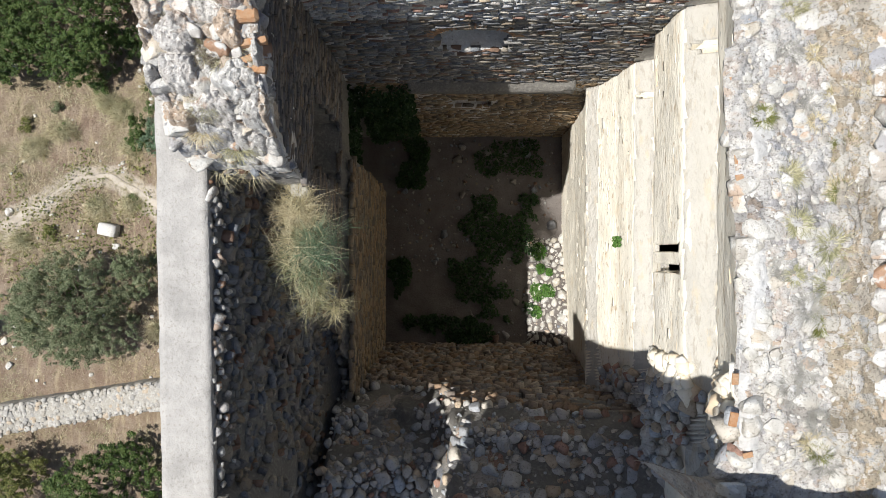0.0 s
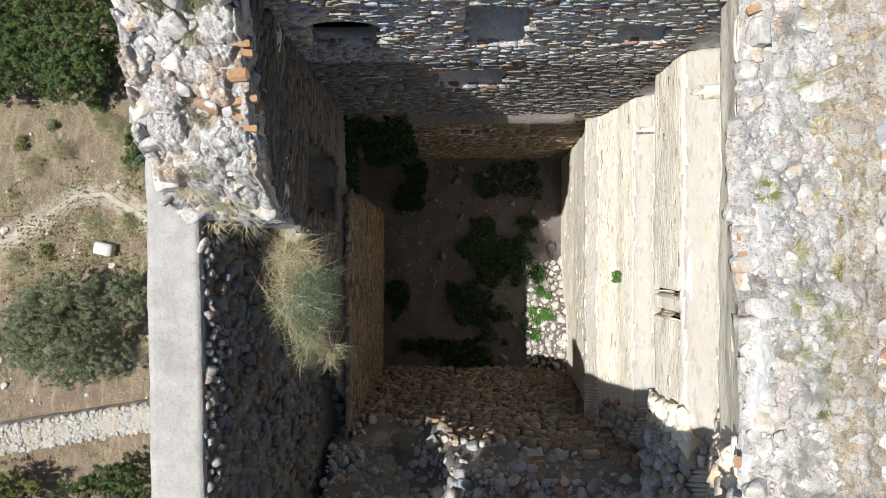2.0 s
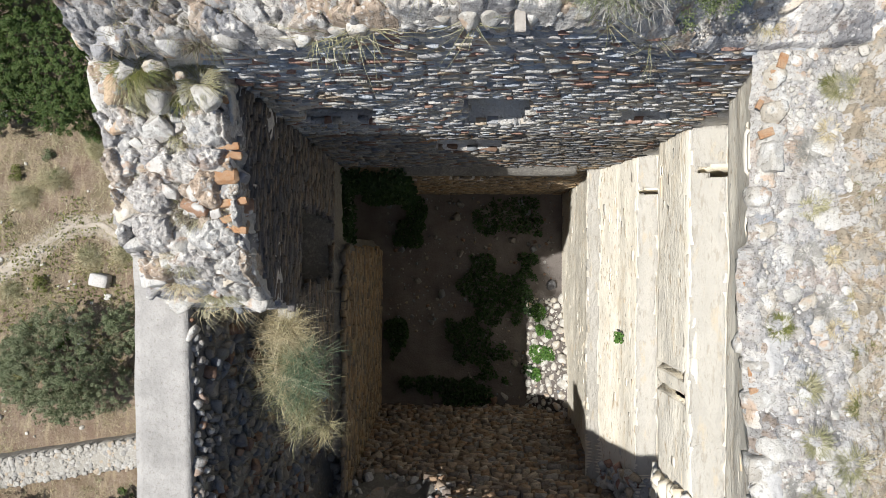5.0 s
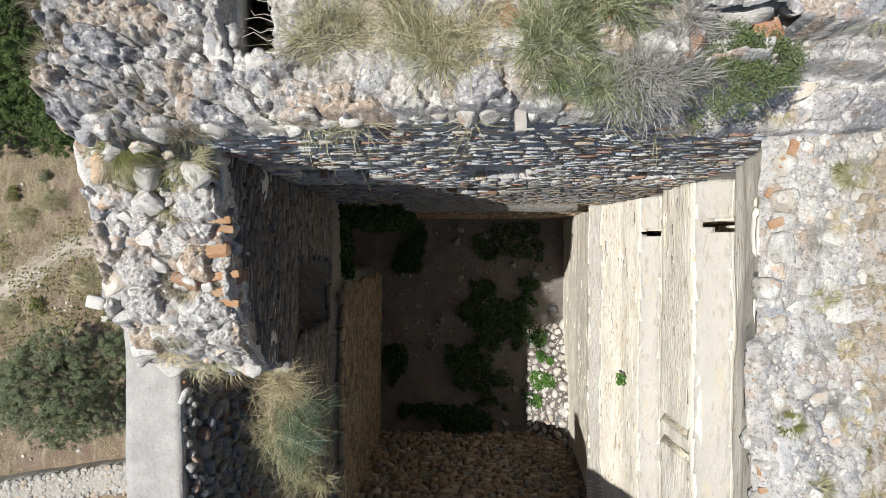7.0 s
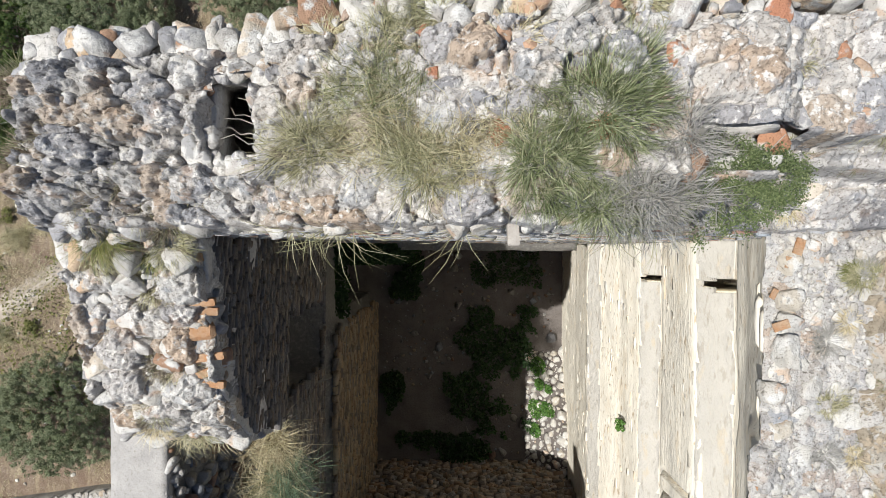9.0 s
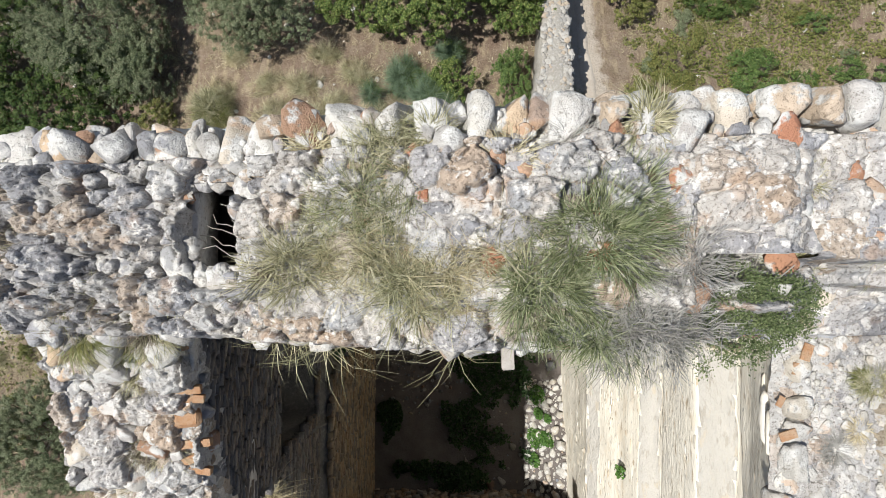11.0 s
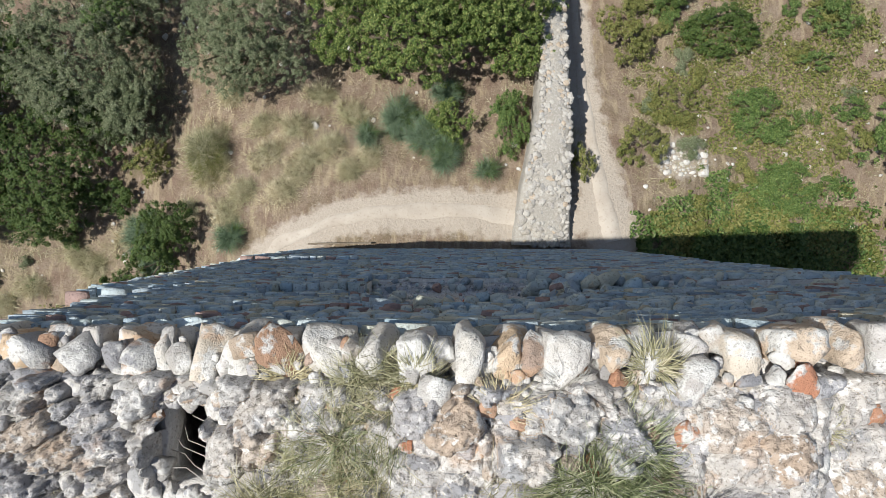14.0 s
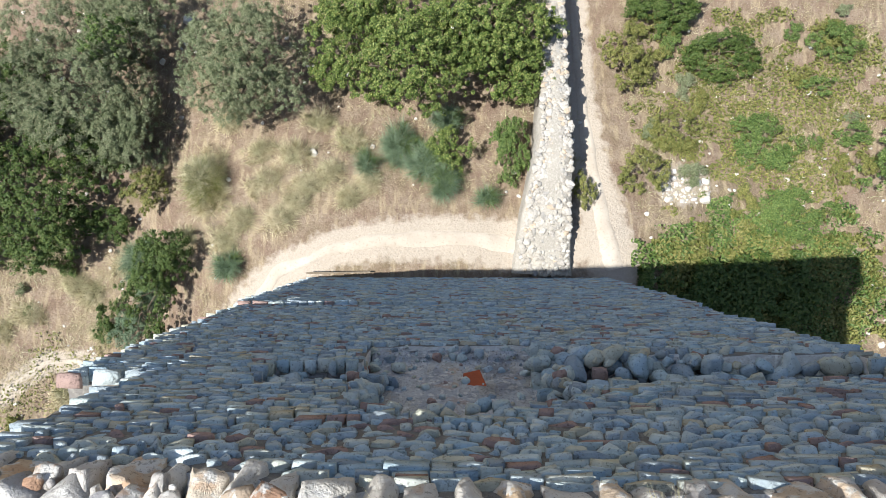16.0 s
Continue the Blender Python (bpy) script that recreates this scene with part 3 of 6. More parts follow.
def rubble_relief(x, y, seed, tall=1.0, size=1.0):
    """Height, tint and dome of packed rubble: large, middling and small lumps in mortar."""
    p = np.stack([x, y, x * 0], -1).reshape(-1, 3)
    wx = x + 0.09 * fbm(p, 5.0, 3, seed).reshape(x.shape)
    wy = y + 0.09 * fbm(p, 5.0, 3, seed + 1).reshape(x.shape)
    d1, a1, j1 = cells(wx, wy, 0.34 * size, seed)
    d2, a2, j2 = cells(wx, wy, 0.15 * size, seed + 5)
    d3, a3, j3 = cells(wx, wy, 0.06 * size, seed + 9)
    big = np.clip(1 - (d1 / 0.7) ** 3, 0, 1) ** 0.6 * np.where(a1 > 0.35, 0.45 + 0.8 * a1, 0.1)
    mid = np.clip(1 - (d2 / 0.7) ** 3, 0, 1) ** 0.6 * (0.2 + 1.1 * a2)
    low = np.clip(1 - (d3 / 0.7) ** 2, 0, 1) ** 0.5 * a3
    rough = 0.8 * fbm(p, 9.0, 4, seed + 2).reshape(x.shape) + 0.8 * np.abs(fbm(p, 24.0, 3, seed + 4)).reshape(x.shape)
    joint = 0.06 * smooth(0.12, 0.0, j1) * (a1 > 0.5) + 0.035 * smooth(0.16, 0.0, j2) * (1 - 0.6 * np.clip(big, 0, 1))
    z = tall * (0.15 * big + 0.095 * mid * (1 - 0.5 * np.clip(big, 0, 1)) + 0.034 * low + 0.05 * rough - joint)
    use_big = (a1 > 0.35) & (big > 0.35)
    return z, np.where(use_big, a1 * 7.31 % 1.0, a2 * 5.77 % 1.0), np.where(use_big, big, mid * 0.8)


def cap(name, parent, x0, x1, y0, y1, res, base, seed, tall=1.0, mat="head", skip=None, ragged=0.08, size=1.0, drop=0.6, outer=None, inner=None, calm=None, sink=None):
    """The rubble surface of a wall head, a sheet that hangs a little over the edges."""
    nx, ny = int((x1 - x0) / res), int((y1 - y0) / res)
    X, Y = np.meshgrid(np.linspace(x0, x1, nx + 1), np.linspace(y0, y1, ny + 1), indexing="ij")
    z, tint, dome = rubble_relief(X, Y, seed, tall, size)
    if calm is not None:
        k = calm(X, Y)
        z, dome = z * k, dome * (0.45 + 0.55 * np.clip(k, 0, 1))
    edge = np.minimum(np.minimum(X - x0, x1 - X), np.minimum(Y - y0, y1 - Y))
    p = np.stack([X, Y, X * 0], -1).reshape(-1, 3)
    Z = base(X, Y) + z - drop * smooth(0.09, 0.0, edge + ragged * fbm(p, 4.0, 3, seed + 3).reshape(X.shape))
    if sink is not None:
        Z = Z - sink(X, Y)
    if inner is not None:
        X = x1 - (x1 - X) * (x1 - inner(Y)) / (x1 - x0)
    if outer is not None:
        Y = y0 + (Y - y0) * (outer(X) - y0) / (y1 - y0)
    a, b = np.meshgrid(np.arange(nx), np.arange(ny), indexing="ij")
    keep = np.ones(a.shape, bool) if skip is None else ~skip(X[:-1, :-1], Y[:-1, :-1])
    a, b = a[keep], b[keep]
    w = ny + 1
    f = np.stack([a * w + b, (a + 1) * w + b, (a + 1) * w + b + 1, a * w + b + 1], -1)
    me = mesh_from(name, np.stack([X, Y, Z], -1).reshape(-1, 3), f)
    for key, val in (("tint", tint), ("dome", dome)):
        me.attributes.new(key, "FLOAT", "POINT").data.foreach_set("value", val.ravel().astype(np.float32))
    return put(name, me, mat, parent, "", "stuff")



north_top = spline([-4, -3.2, -2.4, -1.5, -0.5, 0.5, 2, 7], [18.1, 18.35, 18.4, 18.6, 19.0, 19.25, 19.3, 19.3])
west_top = spline([1.2, 1.55, 1.95, 2.4, 3, 3.8, 4.6], [14.4, 15.2, 15.9, 16.3, 16.5, 16.8, 17.2])
east_face = spline([0, 4.0, 6.5, 8.0, 8.4, 8.75, 9.7, 10.5, 10.68, 10.82, 11.5, 12.0, 12.5, 13.85, 14.0, 14.12, 15.2, 15.65, 15.95, 16.4, 17, 18.0, 30],
                   [4.6, 4.5, 4.25, 3.95, 3.84, 4.1, 4.33, 4.42, 4.46, 4.84, 4.8, 4.55, 4.28, 4.3, 4.35, 4.86, 4.78, 4.3, 4.06, 3.96, 3.74, 3.32, 3.3])
def east_at(y, z):
    """The inner face of the east wall: ledges that wander up and down along it."""
    y, z = np.asarray(y, float), np.asarray(z, float)
    p = np.stack([y, z * 0.2, z * 0], -1).reshape(-1, 3)
    q = np.stack([y * 0.6, z, z * 0 + 7.0], -1).reshape(-1, 3)
    return east_face(z + 0.16 * fbm(p, 0.8, 4, 12).reshape(z.shape)) + 0.07 * fbm(q, 1.3, 4, 14).reshape(z.shape)


edge_x = spline([-3.4, -2.6, -2.3, -2.2, -1, 0.2, 1.0, 1.8, 2.25, 2.3, 2.75, 3.2, 4.4], [3.1, 3.12, 3.3, 3.4, 3.4, 3.36, 3.28, 3.2, 3.22, 3.33, 3.35, 3.4, 3.42])
slab_x = lambda y: (0.14 + (2.2 - y) * 0.02) * smooth(4.2, 2.9, y)
north_face = spline([-3, 0, 5, 11, 15, 17.0, 17.9, 30], [6.85, 6.78, 6.65, 6.48, 6.36, 6.32, 6.29, 6.29])
north_edge = lambda x: 6.15 + 0.028 * (x + 3)
lean_in = lambda x, z: (north_edge(x) - 6.33) * np.clip((np.asarray(z) - 5.0) / 13.5, 0, 1)


def lumps(x, y, amount, scale, seed):
    """Rounded unevenness of a ruined wall head."""
    p = np.stack([x, y, x * 0], -1).reshape(-1, 3)
    return amount * (1 - 2.2 * np.abs(fbm(p, scale, 3, seed))).reshape(x.shape) + 0.3 * amount * fbm(p, scale * 6, 3, seed + 1).reshape(x.shape)


def top_north(x, y):
    z = north_top(x) + lumps(x, y, 0.09, 1.7, 21) - 0.35 * smooth(4.9, 4.3, y) - 0.12 * smooth(5.85, 6.3, y)
    z = z - 0.75 * smooth(1.6, 2.4, x) * smooth(4.85, 4.5, y)
    # two worn beds lead down to the walk of the east wall
    w = smooth(2.75, 3.0, x)
    beds = 18.12 + 0.2 * smooth(4.45, 4.8, y) + 0.4 * smooth(4.86, 4.92, y + 0.03 * np.sin(5 * x)) + lumps(x, y, 0.03, 1.2, 31)
    z = z * (1 - w) + np.minimum(z, 19.12 + lumps(x, y, 0.04, 1.2, 31)) * w
    w = w * smooth(5.2, 5.14, y + 0.03 * np.sin(4 * x))
    return z * (1 - w) + beds * w


def shift_north(x, y, z):
    return np.stack([x * 0, (north_face(z) - 6.3 + lean_in(x, z)) * smooth(5.0, 6.3, y), z * 0], -1)


def shift_east(x, y, z):
    return np.stack([(east_at(y, z) - 3.2 + (edge_x(y) - 3.3) * smooth(16.4, 17.8, z)) * smooth(6.2, 3.2, x), y * 0, z * 0], -1)


def top_west(x, y):
    ramp = np.interp(x, [-4.02, -3.9, -3.5, -3.0, -2.5], [14.6, 14.25, 13.05, 11.95, 11.0])
    trench = np.interp(x, [-4.02, -3.9, -3.5, -3.1, -2.85, -2.62, -2.5], [14.6, 14.25, 12.9, 11.5, 10.3, 10.1, 10.7])
    ramp = ramp + (trench - ramp) * smooth(-0.4, -2.2, y)
    ledge = np.interp(x, [-3.6, -3.2, -2.5], [13.2, 13.1, 12.9])
    inner = ramp + (ledge - ramp) * smooth(-0.2, 0.6, y) * (x > -3.6)
    # Last term: an unseen rise at the south end, added to shade the rubble.
    inner = inner - 1.3 * smooth(-1.5, -3.6, y) * smooth(-3.6, -2.8, x) + 3.6 * smooth(-4.05, -4.6, y) * smooth(-3.2, -3.6, x)
    inner = np.where(y > 1.3, 14.7, inner)
    return np.where(x < -4.02, 14.72, inner)


def shift_west(x, y, z):
    dx = 0.25 * smooth(10.2, 9.6, z) * smooth(-3.5, -2.5, x) * smooth(2.5, 2.2, y)
    return np.stack([dx + slab_x(y) * smooth(-2.7, -3.9, x), (north_face(z) - 6.34 + lean_in(x, z)) * smooth(5.0, 6.3, y), z * 0], -1)


def top_south(x, y):
    z = np.interp(x, [-3, -1.9, -1.2, -0.3, 0.3, 1.5, 2.5, 3.7, 4.8], [10.3, 9.6, 9.3, 9.6, 11.2, 11.4, 11.9, 12.2, 13.4])
    z = z - 1.1 * smooth(-4.1, -3.75, y) + 1.6 * smooth(-4.3, -5.05, y) * smooth(2.6, 1.2, x) + 1.2 * smooth(-4.6, -5.4, y) * smooth(1.2, 2.6, x)
    return z


def top_east(x, y):
    z = 18.12 + 0.06 * np.sin(x * 2.1 + y) + lumps(x, y, 0.05, 1.2, 31)
    return z - 3.2 * smooth(-2.5, -3.6, y) * smooth(3.6, 3.3, x)


NICHES = [(-2.15, -0.93, 4.0, 5.0, 14.3, 15.4, 0.4), (0.39, 1.41, 4.0, 5.05, 14.3, 16.05, 0), (2.73, 3.75, 4.0, 4.9, 14.45, 15.3, 0.4),
          (-0.2, 1.45, 4.0, 4.95, 11.6, 12.95, 0.6), (0.1, 1.45, 4.0, 4.75, 6.2, 7.1, 0.4)]
wall_north = lump("wall_north", grid_block(-3.72, 6.45, 4.36, 6.3, -1.2, lambda x, y: top_north(x, y) - 0.16 * smooth(5.6, 5.9, y), 0.05, shift_north, 0.03, 1, 0.16), "mortar", None, "thick ruined rubble-stone tower wall with overgrown top", cuts=NICHES + [
    (-1.79, -1.41, 4.97, 5.64, 12.0, 20.0, 0), (-3.1, -1.2, 4.65, 5.9, 10.5, 18.1, 0), (2.15, 3.0, 4.88, 5.1, 17.6, 20.0, 0), (-0.8, 1.9, 5.62, 7.5, 13.3, 17.3, 1.2), (-2.1, -0.4, 6.08, 7.5, 14.4, 15.7, 0.5), (1.5, 4.2, 5.84, 7.5, 14.1, 16.2, 0.7), (3.6, 6.25, 5.88, 7.5, 14.3, 16.0, 0.6)])
# Dark bedding on the outer face paints in the shade of recessed joints.
joints = M["shadebed"]
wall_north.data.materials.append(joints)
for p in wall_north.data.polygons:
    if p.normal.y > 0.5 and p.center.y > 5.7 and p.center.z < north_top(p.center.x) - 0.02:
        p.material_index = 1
wall_east = lump("wall_east", grid_block(3.2, 6.45, -7.0, 4.34, -1.2, lambda x, y: top_east(x, y) - 0.12, 0.08, shift_east, 0.012, 2, 0.07), "creambed", None, "sunlit cream rubble-stone tower wall with broken top", cuts=[
    (4.4, 6.2, -1.3, 0.4, 12.5, 13.6, 0), (4.68, 6.2, -1.3, 0.45, 12.05, 13.0, 0), (4.93, 6.2, -1.3, 0.45, 8.5, 12.5, 0), (4.0, 5.1, -0.06, 0.1, 11.0, 13.75, 0), (4.2, 5.1, -0.47, -0.29, 11.6, 13.8, 0),
    (4.62, 6.2, 3.48, 3.7, 11.2, 14.6, 0), (4.44, 4.8, 3.56, 3.66, 12.0, 14.5, 0), (4.58, 6.0, 3.48, 3.62, 8.0, 11.4, 0), (4.48, 4.7, 3.52, 3.58, 9.0, 11.4, 0), (4.2, 4.5, -2.35, -2.1, 11.2, 12.8, 0)])
wall_east.data.materials.append(M["ledge"])
for p in wall_east.data.polygons:
    if p.normal.z > 0.45 and p.center.z < 17.0:
        p.material_index = 1
wall_west = lump("wall_west", grid_block(-4.82, -2.5, -7.0, 6.3, -1.5, top_west, 0.12, shift_west, 0.05, 3, 0.16), "shadebed", None, "broken rubble-stone tower wall in shade", cuts=[(-3.3, -2.4, 1.5, 3.05, 10.1, 13.3, 0), (-3.3, -2.0, 2.55, 4.32, 1.0, 8.6, 0)])
upper = lump("wall_west_upper", grid_block(-4.1, -2.52, 1.35, 4.5, 14.3, lambda x, y: west_top(y) + lumps(x, y, 0.12, 1.9, 41), 0.05, None, 0.07, 4), "mortar", None, "ruined upper wall of pale rubble and mortar")
wall_south = lump("wall_south", grid_block(-2.6, 5.2, -7.5, -3.75, -1.2, top_south, 0.12, None, 0.12, 5, 0.2), "shadebed", None, "collapsed rubble-stone tower wall in shade")


# Unseen slab over the south wall, added to shadow the rubble below it.
def shift_shade_slab(x, y, z):
    edge = np.interp(x, [-3.7, -2.9, -1.0, 0.5, 2.4, 5], [-0.5, -0.75, -0.5, -0.2, 0.0, -0.4])
    return np.stack([x * 0, edge * smooth(-6.0, -2.6, y), np.where(x > 3.3, np.where(z < 19.6, -1.5, 0), 0)], -1)


vault = lump("vault_remnant", grid_block(-3.7, 5.6, -6.5, -2.62, 19.4, lambda x, y: 20.1 + 0 * x, 0.2, shift_shade_slab, 0.14, 6), "mortar", None, "unseen slab added to shade the collapsed wall", category="vault")


course_top = lambda x, y: 8.75 + 1.2 * (y - 4.08) + 0.25 * smooth(2.0, 3.5, x)
string_course = lump("string_course", grid_block(-0.9, 3.45, 4.14, 4.42, 8.6, course_top, 0.08, None, 0.06, 10), "shadebed", None, "worn projecting stone course along the wall", category="ledge")


def floor_top(x, y):
    p = np.stack([x, y, x * 0], -1).reshape(-1, 3)
    return 1.35 + 0.12 * fbm(p, 0.8, 4, 3).reshape(x.shape) + 1.2 * smooth(3.2, 4.6, x) * smooth(0.6, -2.5, y)


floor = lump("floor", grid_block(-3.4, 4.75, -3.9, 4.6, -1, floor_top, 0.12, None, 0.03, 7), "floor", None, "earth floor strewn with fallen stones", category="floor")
slab = lump("coping_slab", grid_block(-4.9, -4.05, -7.0, 2.9, 14.6, lambda x, y: 14.86 + 0 * x, 0.1, lambda x, y, z: np.stack([slab_x(y), y * 0, z * 0], -1), 0.022, 8), "slab", None, "smooth grey cement coping along the wall head", category="coping")

# ---- stones of the wall faces ----


def tn(x, y):
    return float(top_north(np.array([x]), np.array([y]))[0])


def te(x, y):
    return float(top_east(np.array([x]), np.array([y]))[0])



def courses(u0, u1, z0, z1, high, long, skip=None, seed=0):
    """Courses of stones on an upright face: centres u, z and half sizes."""
    rs = np.random.RandomState(seed)
    out, z = [], z0
    while z < z1:
        h = rs.uniform(*high)
        u = u0 - rs.uniform(0, long[1])
        while u < u1:
            l = rs.uniform(*long) * (0.7 if rs.rand() < 0.25 else 1.0)
            hh = h * rs.uniform(0.7, 1.12)
            cu, cz = u + l / 2, z + h / 2 + rs.normal(0, 0.12 * h)
            if u0 <= cu <= u1 and not (skip and skip(cu, cz)):
                out.append((cu, cz, l / 2 * 1.06, hh / 2 * 1.16))
            u += l
        z += h
    return np.array(out)


def face(name, table, place, axis, depth, mat, parent, keep=None, proud=(0.0, 0.04), tilt=0.05, shapes=FLAT, lean=None):
    """Lays courses on a face; those in the stretch keep are parts of their own."""
    place_of = np.array([place(u, z) for u, z in table[:, :2]])
    n = len(table)
    out = R.uniform(*proud, n)
    sizes = np.empty((n, 3))
    a, b = (0, 1) if axis == "y" else (1, 0)
    sizes[:, a], sizes[:, 2], sizes[:, b] = table[:, 2], table[:, 3], depth
    place_of[:, b] += out * parent.get("outward", 1.0)
    key = mat
    if key == "cream":
        sizes[:, a] *= 1.1
        sizes[:, 2] *= 1.12
    turns = small_turns(n, tilt)
    if lean is not None:
        a = np.arctan(np.array([lean(z) for z in table[:, 1]]))
        c, d, o, i = np.cos(a), np.sin(a), np.zeros(n), np.ones(n)
        turns = turns @ np.stack([np.stack([c, o, d], -1), np.stack([o, i, o], -1), np.stack([-d, o, c], -1)], -2)
    own = np.zeros(n, bool)
    if keep:
        own = (table[:, 0] > keep[0]) & (table[:, 0] < keep[1]) & (table[:, 1] > keep[2]) & (table[:, 1] < keep[3])
        own &= np.cumsum(own) <= 290
    stone_pieces("stone", place_of[own], turns[own], sizes[own], key, parent)
    stone_bed(name, place_of[~own], turns[~own], sizes[~own], key + "s", parent, shapes)


def in_niche(u, z, grow=0.0):
    for x0, x1, _, _, z0, z1, arch in NICHES:
        if x0 - grow < u < x1 + grow and z0 - grow < z < z1 + grow:
            return True
    return False


def in_breach(u, z):
    return (-0.85 < u < 1.95 and 13.25 < z < 17.3 - 0.6 * abs(u - 0.55)) or (1.5 < u < 6.2 and 14.1 < z < 16.0) or (-2.1 < u < -0.5 and 14.5 < z < 15.6)


# outer face of the north wall
wall_north["outward"] = 1.0
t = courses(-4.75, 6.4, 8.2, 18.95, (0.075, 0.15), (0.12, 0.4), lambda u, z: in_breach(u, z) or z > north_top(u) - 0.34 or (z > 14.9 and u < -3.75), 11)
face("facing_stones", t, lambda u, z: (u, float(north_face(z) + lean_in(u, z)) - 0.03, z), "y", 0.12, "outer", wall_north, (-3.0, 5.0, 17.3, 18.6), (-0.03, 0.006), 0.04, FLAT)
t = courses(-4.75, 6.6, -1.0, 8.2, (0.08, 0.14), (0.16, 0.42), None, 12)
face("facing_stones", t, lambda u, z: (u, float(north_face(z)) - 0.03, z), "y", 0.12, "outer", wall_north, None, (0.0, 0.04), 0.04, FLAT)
# inner faces round the room
wall_north["outward"] = -1.0
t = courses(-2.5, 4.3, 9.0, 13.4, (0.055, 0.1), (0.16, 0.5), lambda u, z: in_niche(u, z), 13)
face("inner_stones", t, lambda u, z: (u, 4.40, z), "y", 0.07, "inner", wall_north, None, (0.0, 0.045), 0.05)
# Skylight on the upper wall is put into colour: lighter stones than below.
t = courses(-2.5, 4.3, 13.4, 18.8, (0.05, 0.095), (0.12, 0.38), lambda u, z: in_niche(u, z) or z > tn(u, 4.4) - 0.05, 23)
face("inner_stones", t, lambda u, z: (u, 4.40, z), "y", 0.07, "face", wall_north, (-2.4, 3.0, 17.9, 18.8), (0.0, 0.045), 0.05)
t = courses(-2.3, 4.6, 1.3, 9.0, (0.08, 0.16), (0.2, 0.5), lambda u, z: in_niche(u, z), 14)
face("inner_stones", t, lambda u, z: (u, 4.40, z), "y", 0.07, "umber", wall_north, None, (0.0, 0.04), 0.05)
wall_east["outward"] = -1.0
SLITS = [(-0.14, 0.44, 10.9, 13.9), (-0.54, 0.0, 12.4, 13.95)]
bare = lambda u, z: float(fbm(np.array([[u * 0.5, z, 3.0]]), 1.1, 3, 44)[0]) + thin.uniform(-0.35, 0.35) > 0.02
thin = np.random.RandomState(5)
steep = lambda z: abs(float(east_face(z + 0.06) - east_face(z - 0.06))) > 0.055
t = courses(-3.9, 4.32, 1.3, 13.3, (0.07, 0.15), (0.14, 0.42), lambda u, z: steep(z) or bare(u, z) or any(a < u < b and c < z < d for a, b, c, d in SLITS), 15)
face("inner_stones", t, lambda u, z: (float(east_at([u], [z])[0]) + 0.05, u, z), "x", 0.06, "cream", wall_east, (-1.5, 2.5, 12.3, 13.3), (-0.03, 0.006), 0.02, SOFT, lambda z: float(east_face(z + 0.2) - east_face(z - 0.2)) / 0.4)
t = courses(-3.9, 4.32, 13.3, 17.8, (0.07, 0.15), (0.2, 0.6), lambda u, z: steep(z) or (14.1 < z < 15.7) or thin.rand() < smooth(13.3, 14.6, z) * 0.93 or any(a < u < b and c < z < d for a, b, c, d in SLITS), 16)
face("inner_stones", t, lambda u, z: (float(east_at([u], [z])[0]) + 0.05, u, z), "x", 0.06, "cream", wall_east, None, (-0.035, 0.0), 0.02, SOFT, lambda z: float(east_face(z + 0.3) - east_face(z - 0.3)) / 0.6)
wall_west["outward"] = 1.0
in_alcove = lambda u, z: 1.5 < u < 3.05 and 10.1 < z < 13.3
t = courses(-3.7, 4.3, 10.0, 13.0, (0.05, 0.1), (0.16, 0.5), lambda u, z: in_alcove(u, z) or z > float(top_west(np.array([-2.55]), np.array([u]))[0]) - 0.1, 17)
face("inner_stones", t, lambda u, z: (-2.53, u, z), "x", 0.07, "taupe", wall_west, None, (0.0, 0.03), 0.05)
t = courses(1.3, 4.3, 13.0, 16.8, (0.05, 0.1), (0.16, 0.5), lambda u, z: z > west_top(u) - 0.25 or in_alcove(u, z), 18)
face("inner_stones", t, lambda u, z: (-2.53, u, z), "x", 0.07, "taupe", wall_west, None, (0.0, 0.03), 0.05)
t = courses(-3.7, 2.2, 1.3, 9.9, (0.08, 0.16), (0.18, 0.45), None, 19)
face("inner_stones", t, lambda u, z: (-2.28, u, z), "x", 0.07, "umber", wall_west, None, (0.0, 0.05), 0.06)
wall_south["outward"] = 1.0
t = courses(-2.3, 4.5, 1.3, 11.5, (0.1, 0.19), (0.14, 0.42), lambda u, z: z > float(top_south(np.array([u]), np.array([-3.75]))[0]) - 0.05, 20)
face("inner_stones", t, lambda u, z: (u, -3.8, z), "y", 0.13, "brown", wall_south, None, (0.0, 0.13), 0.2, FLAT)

# ---- stones of the wall heads ----


def scatter(x0, x1, y0, y1, sizes, tries, inside=None, seed=0, packing=0.82):
    """Circles of falling size thrown on a plan so that they hardly overlap."""
    rs = np.random.RandomState(seed)
    cell, grid, out = 0.35, {}, []
    for r0, r1, count in [(a, b, int(tries * c)) for a, b, c in sizes]:
        for _ in range(count):
            x, y, r = rs.uniform(x0, x1), rs.uniform(y0, y1), rs.uniform(r0, r1)
            if inside and not inside(x, y):
                continue
            i, j = int(x // cell), int(y // cell)
            if any((x - a) ** 2 + (y - b) ** 2 < (packing * (r + c)) ** 2 for di in (-2, -1, 0, 1, 2) for dj in (-2, -1, 0, 1, 2) for a, b, c in grid.get((i + di, j + dj), ())):
                continue
            grid.setdefault((i, j), []).append((x, y, r))
            out.append((x, y, r))
    return np.array(out)


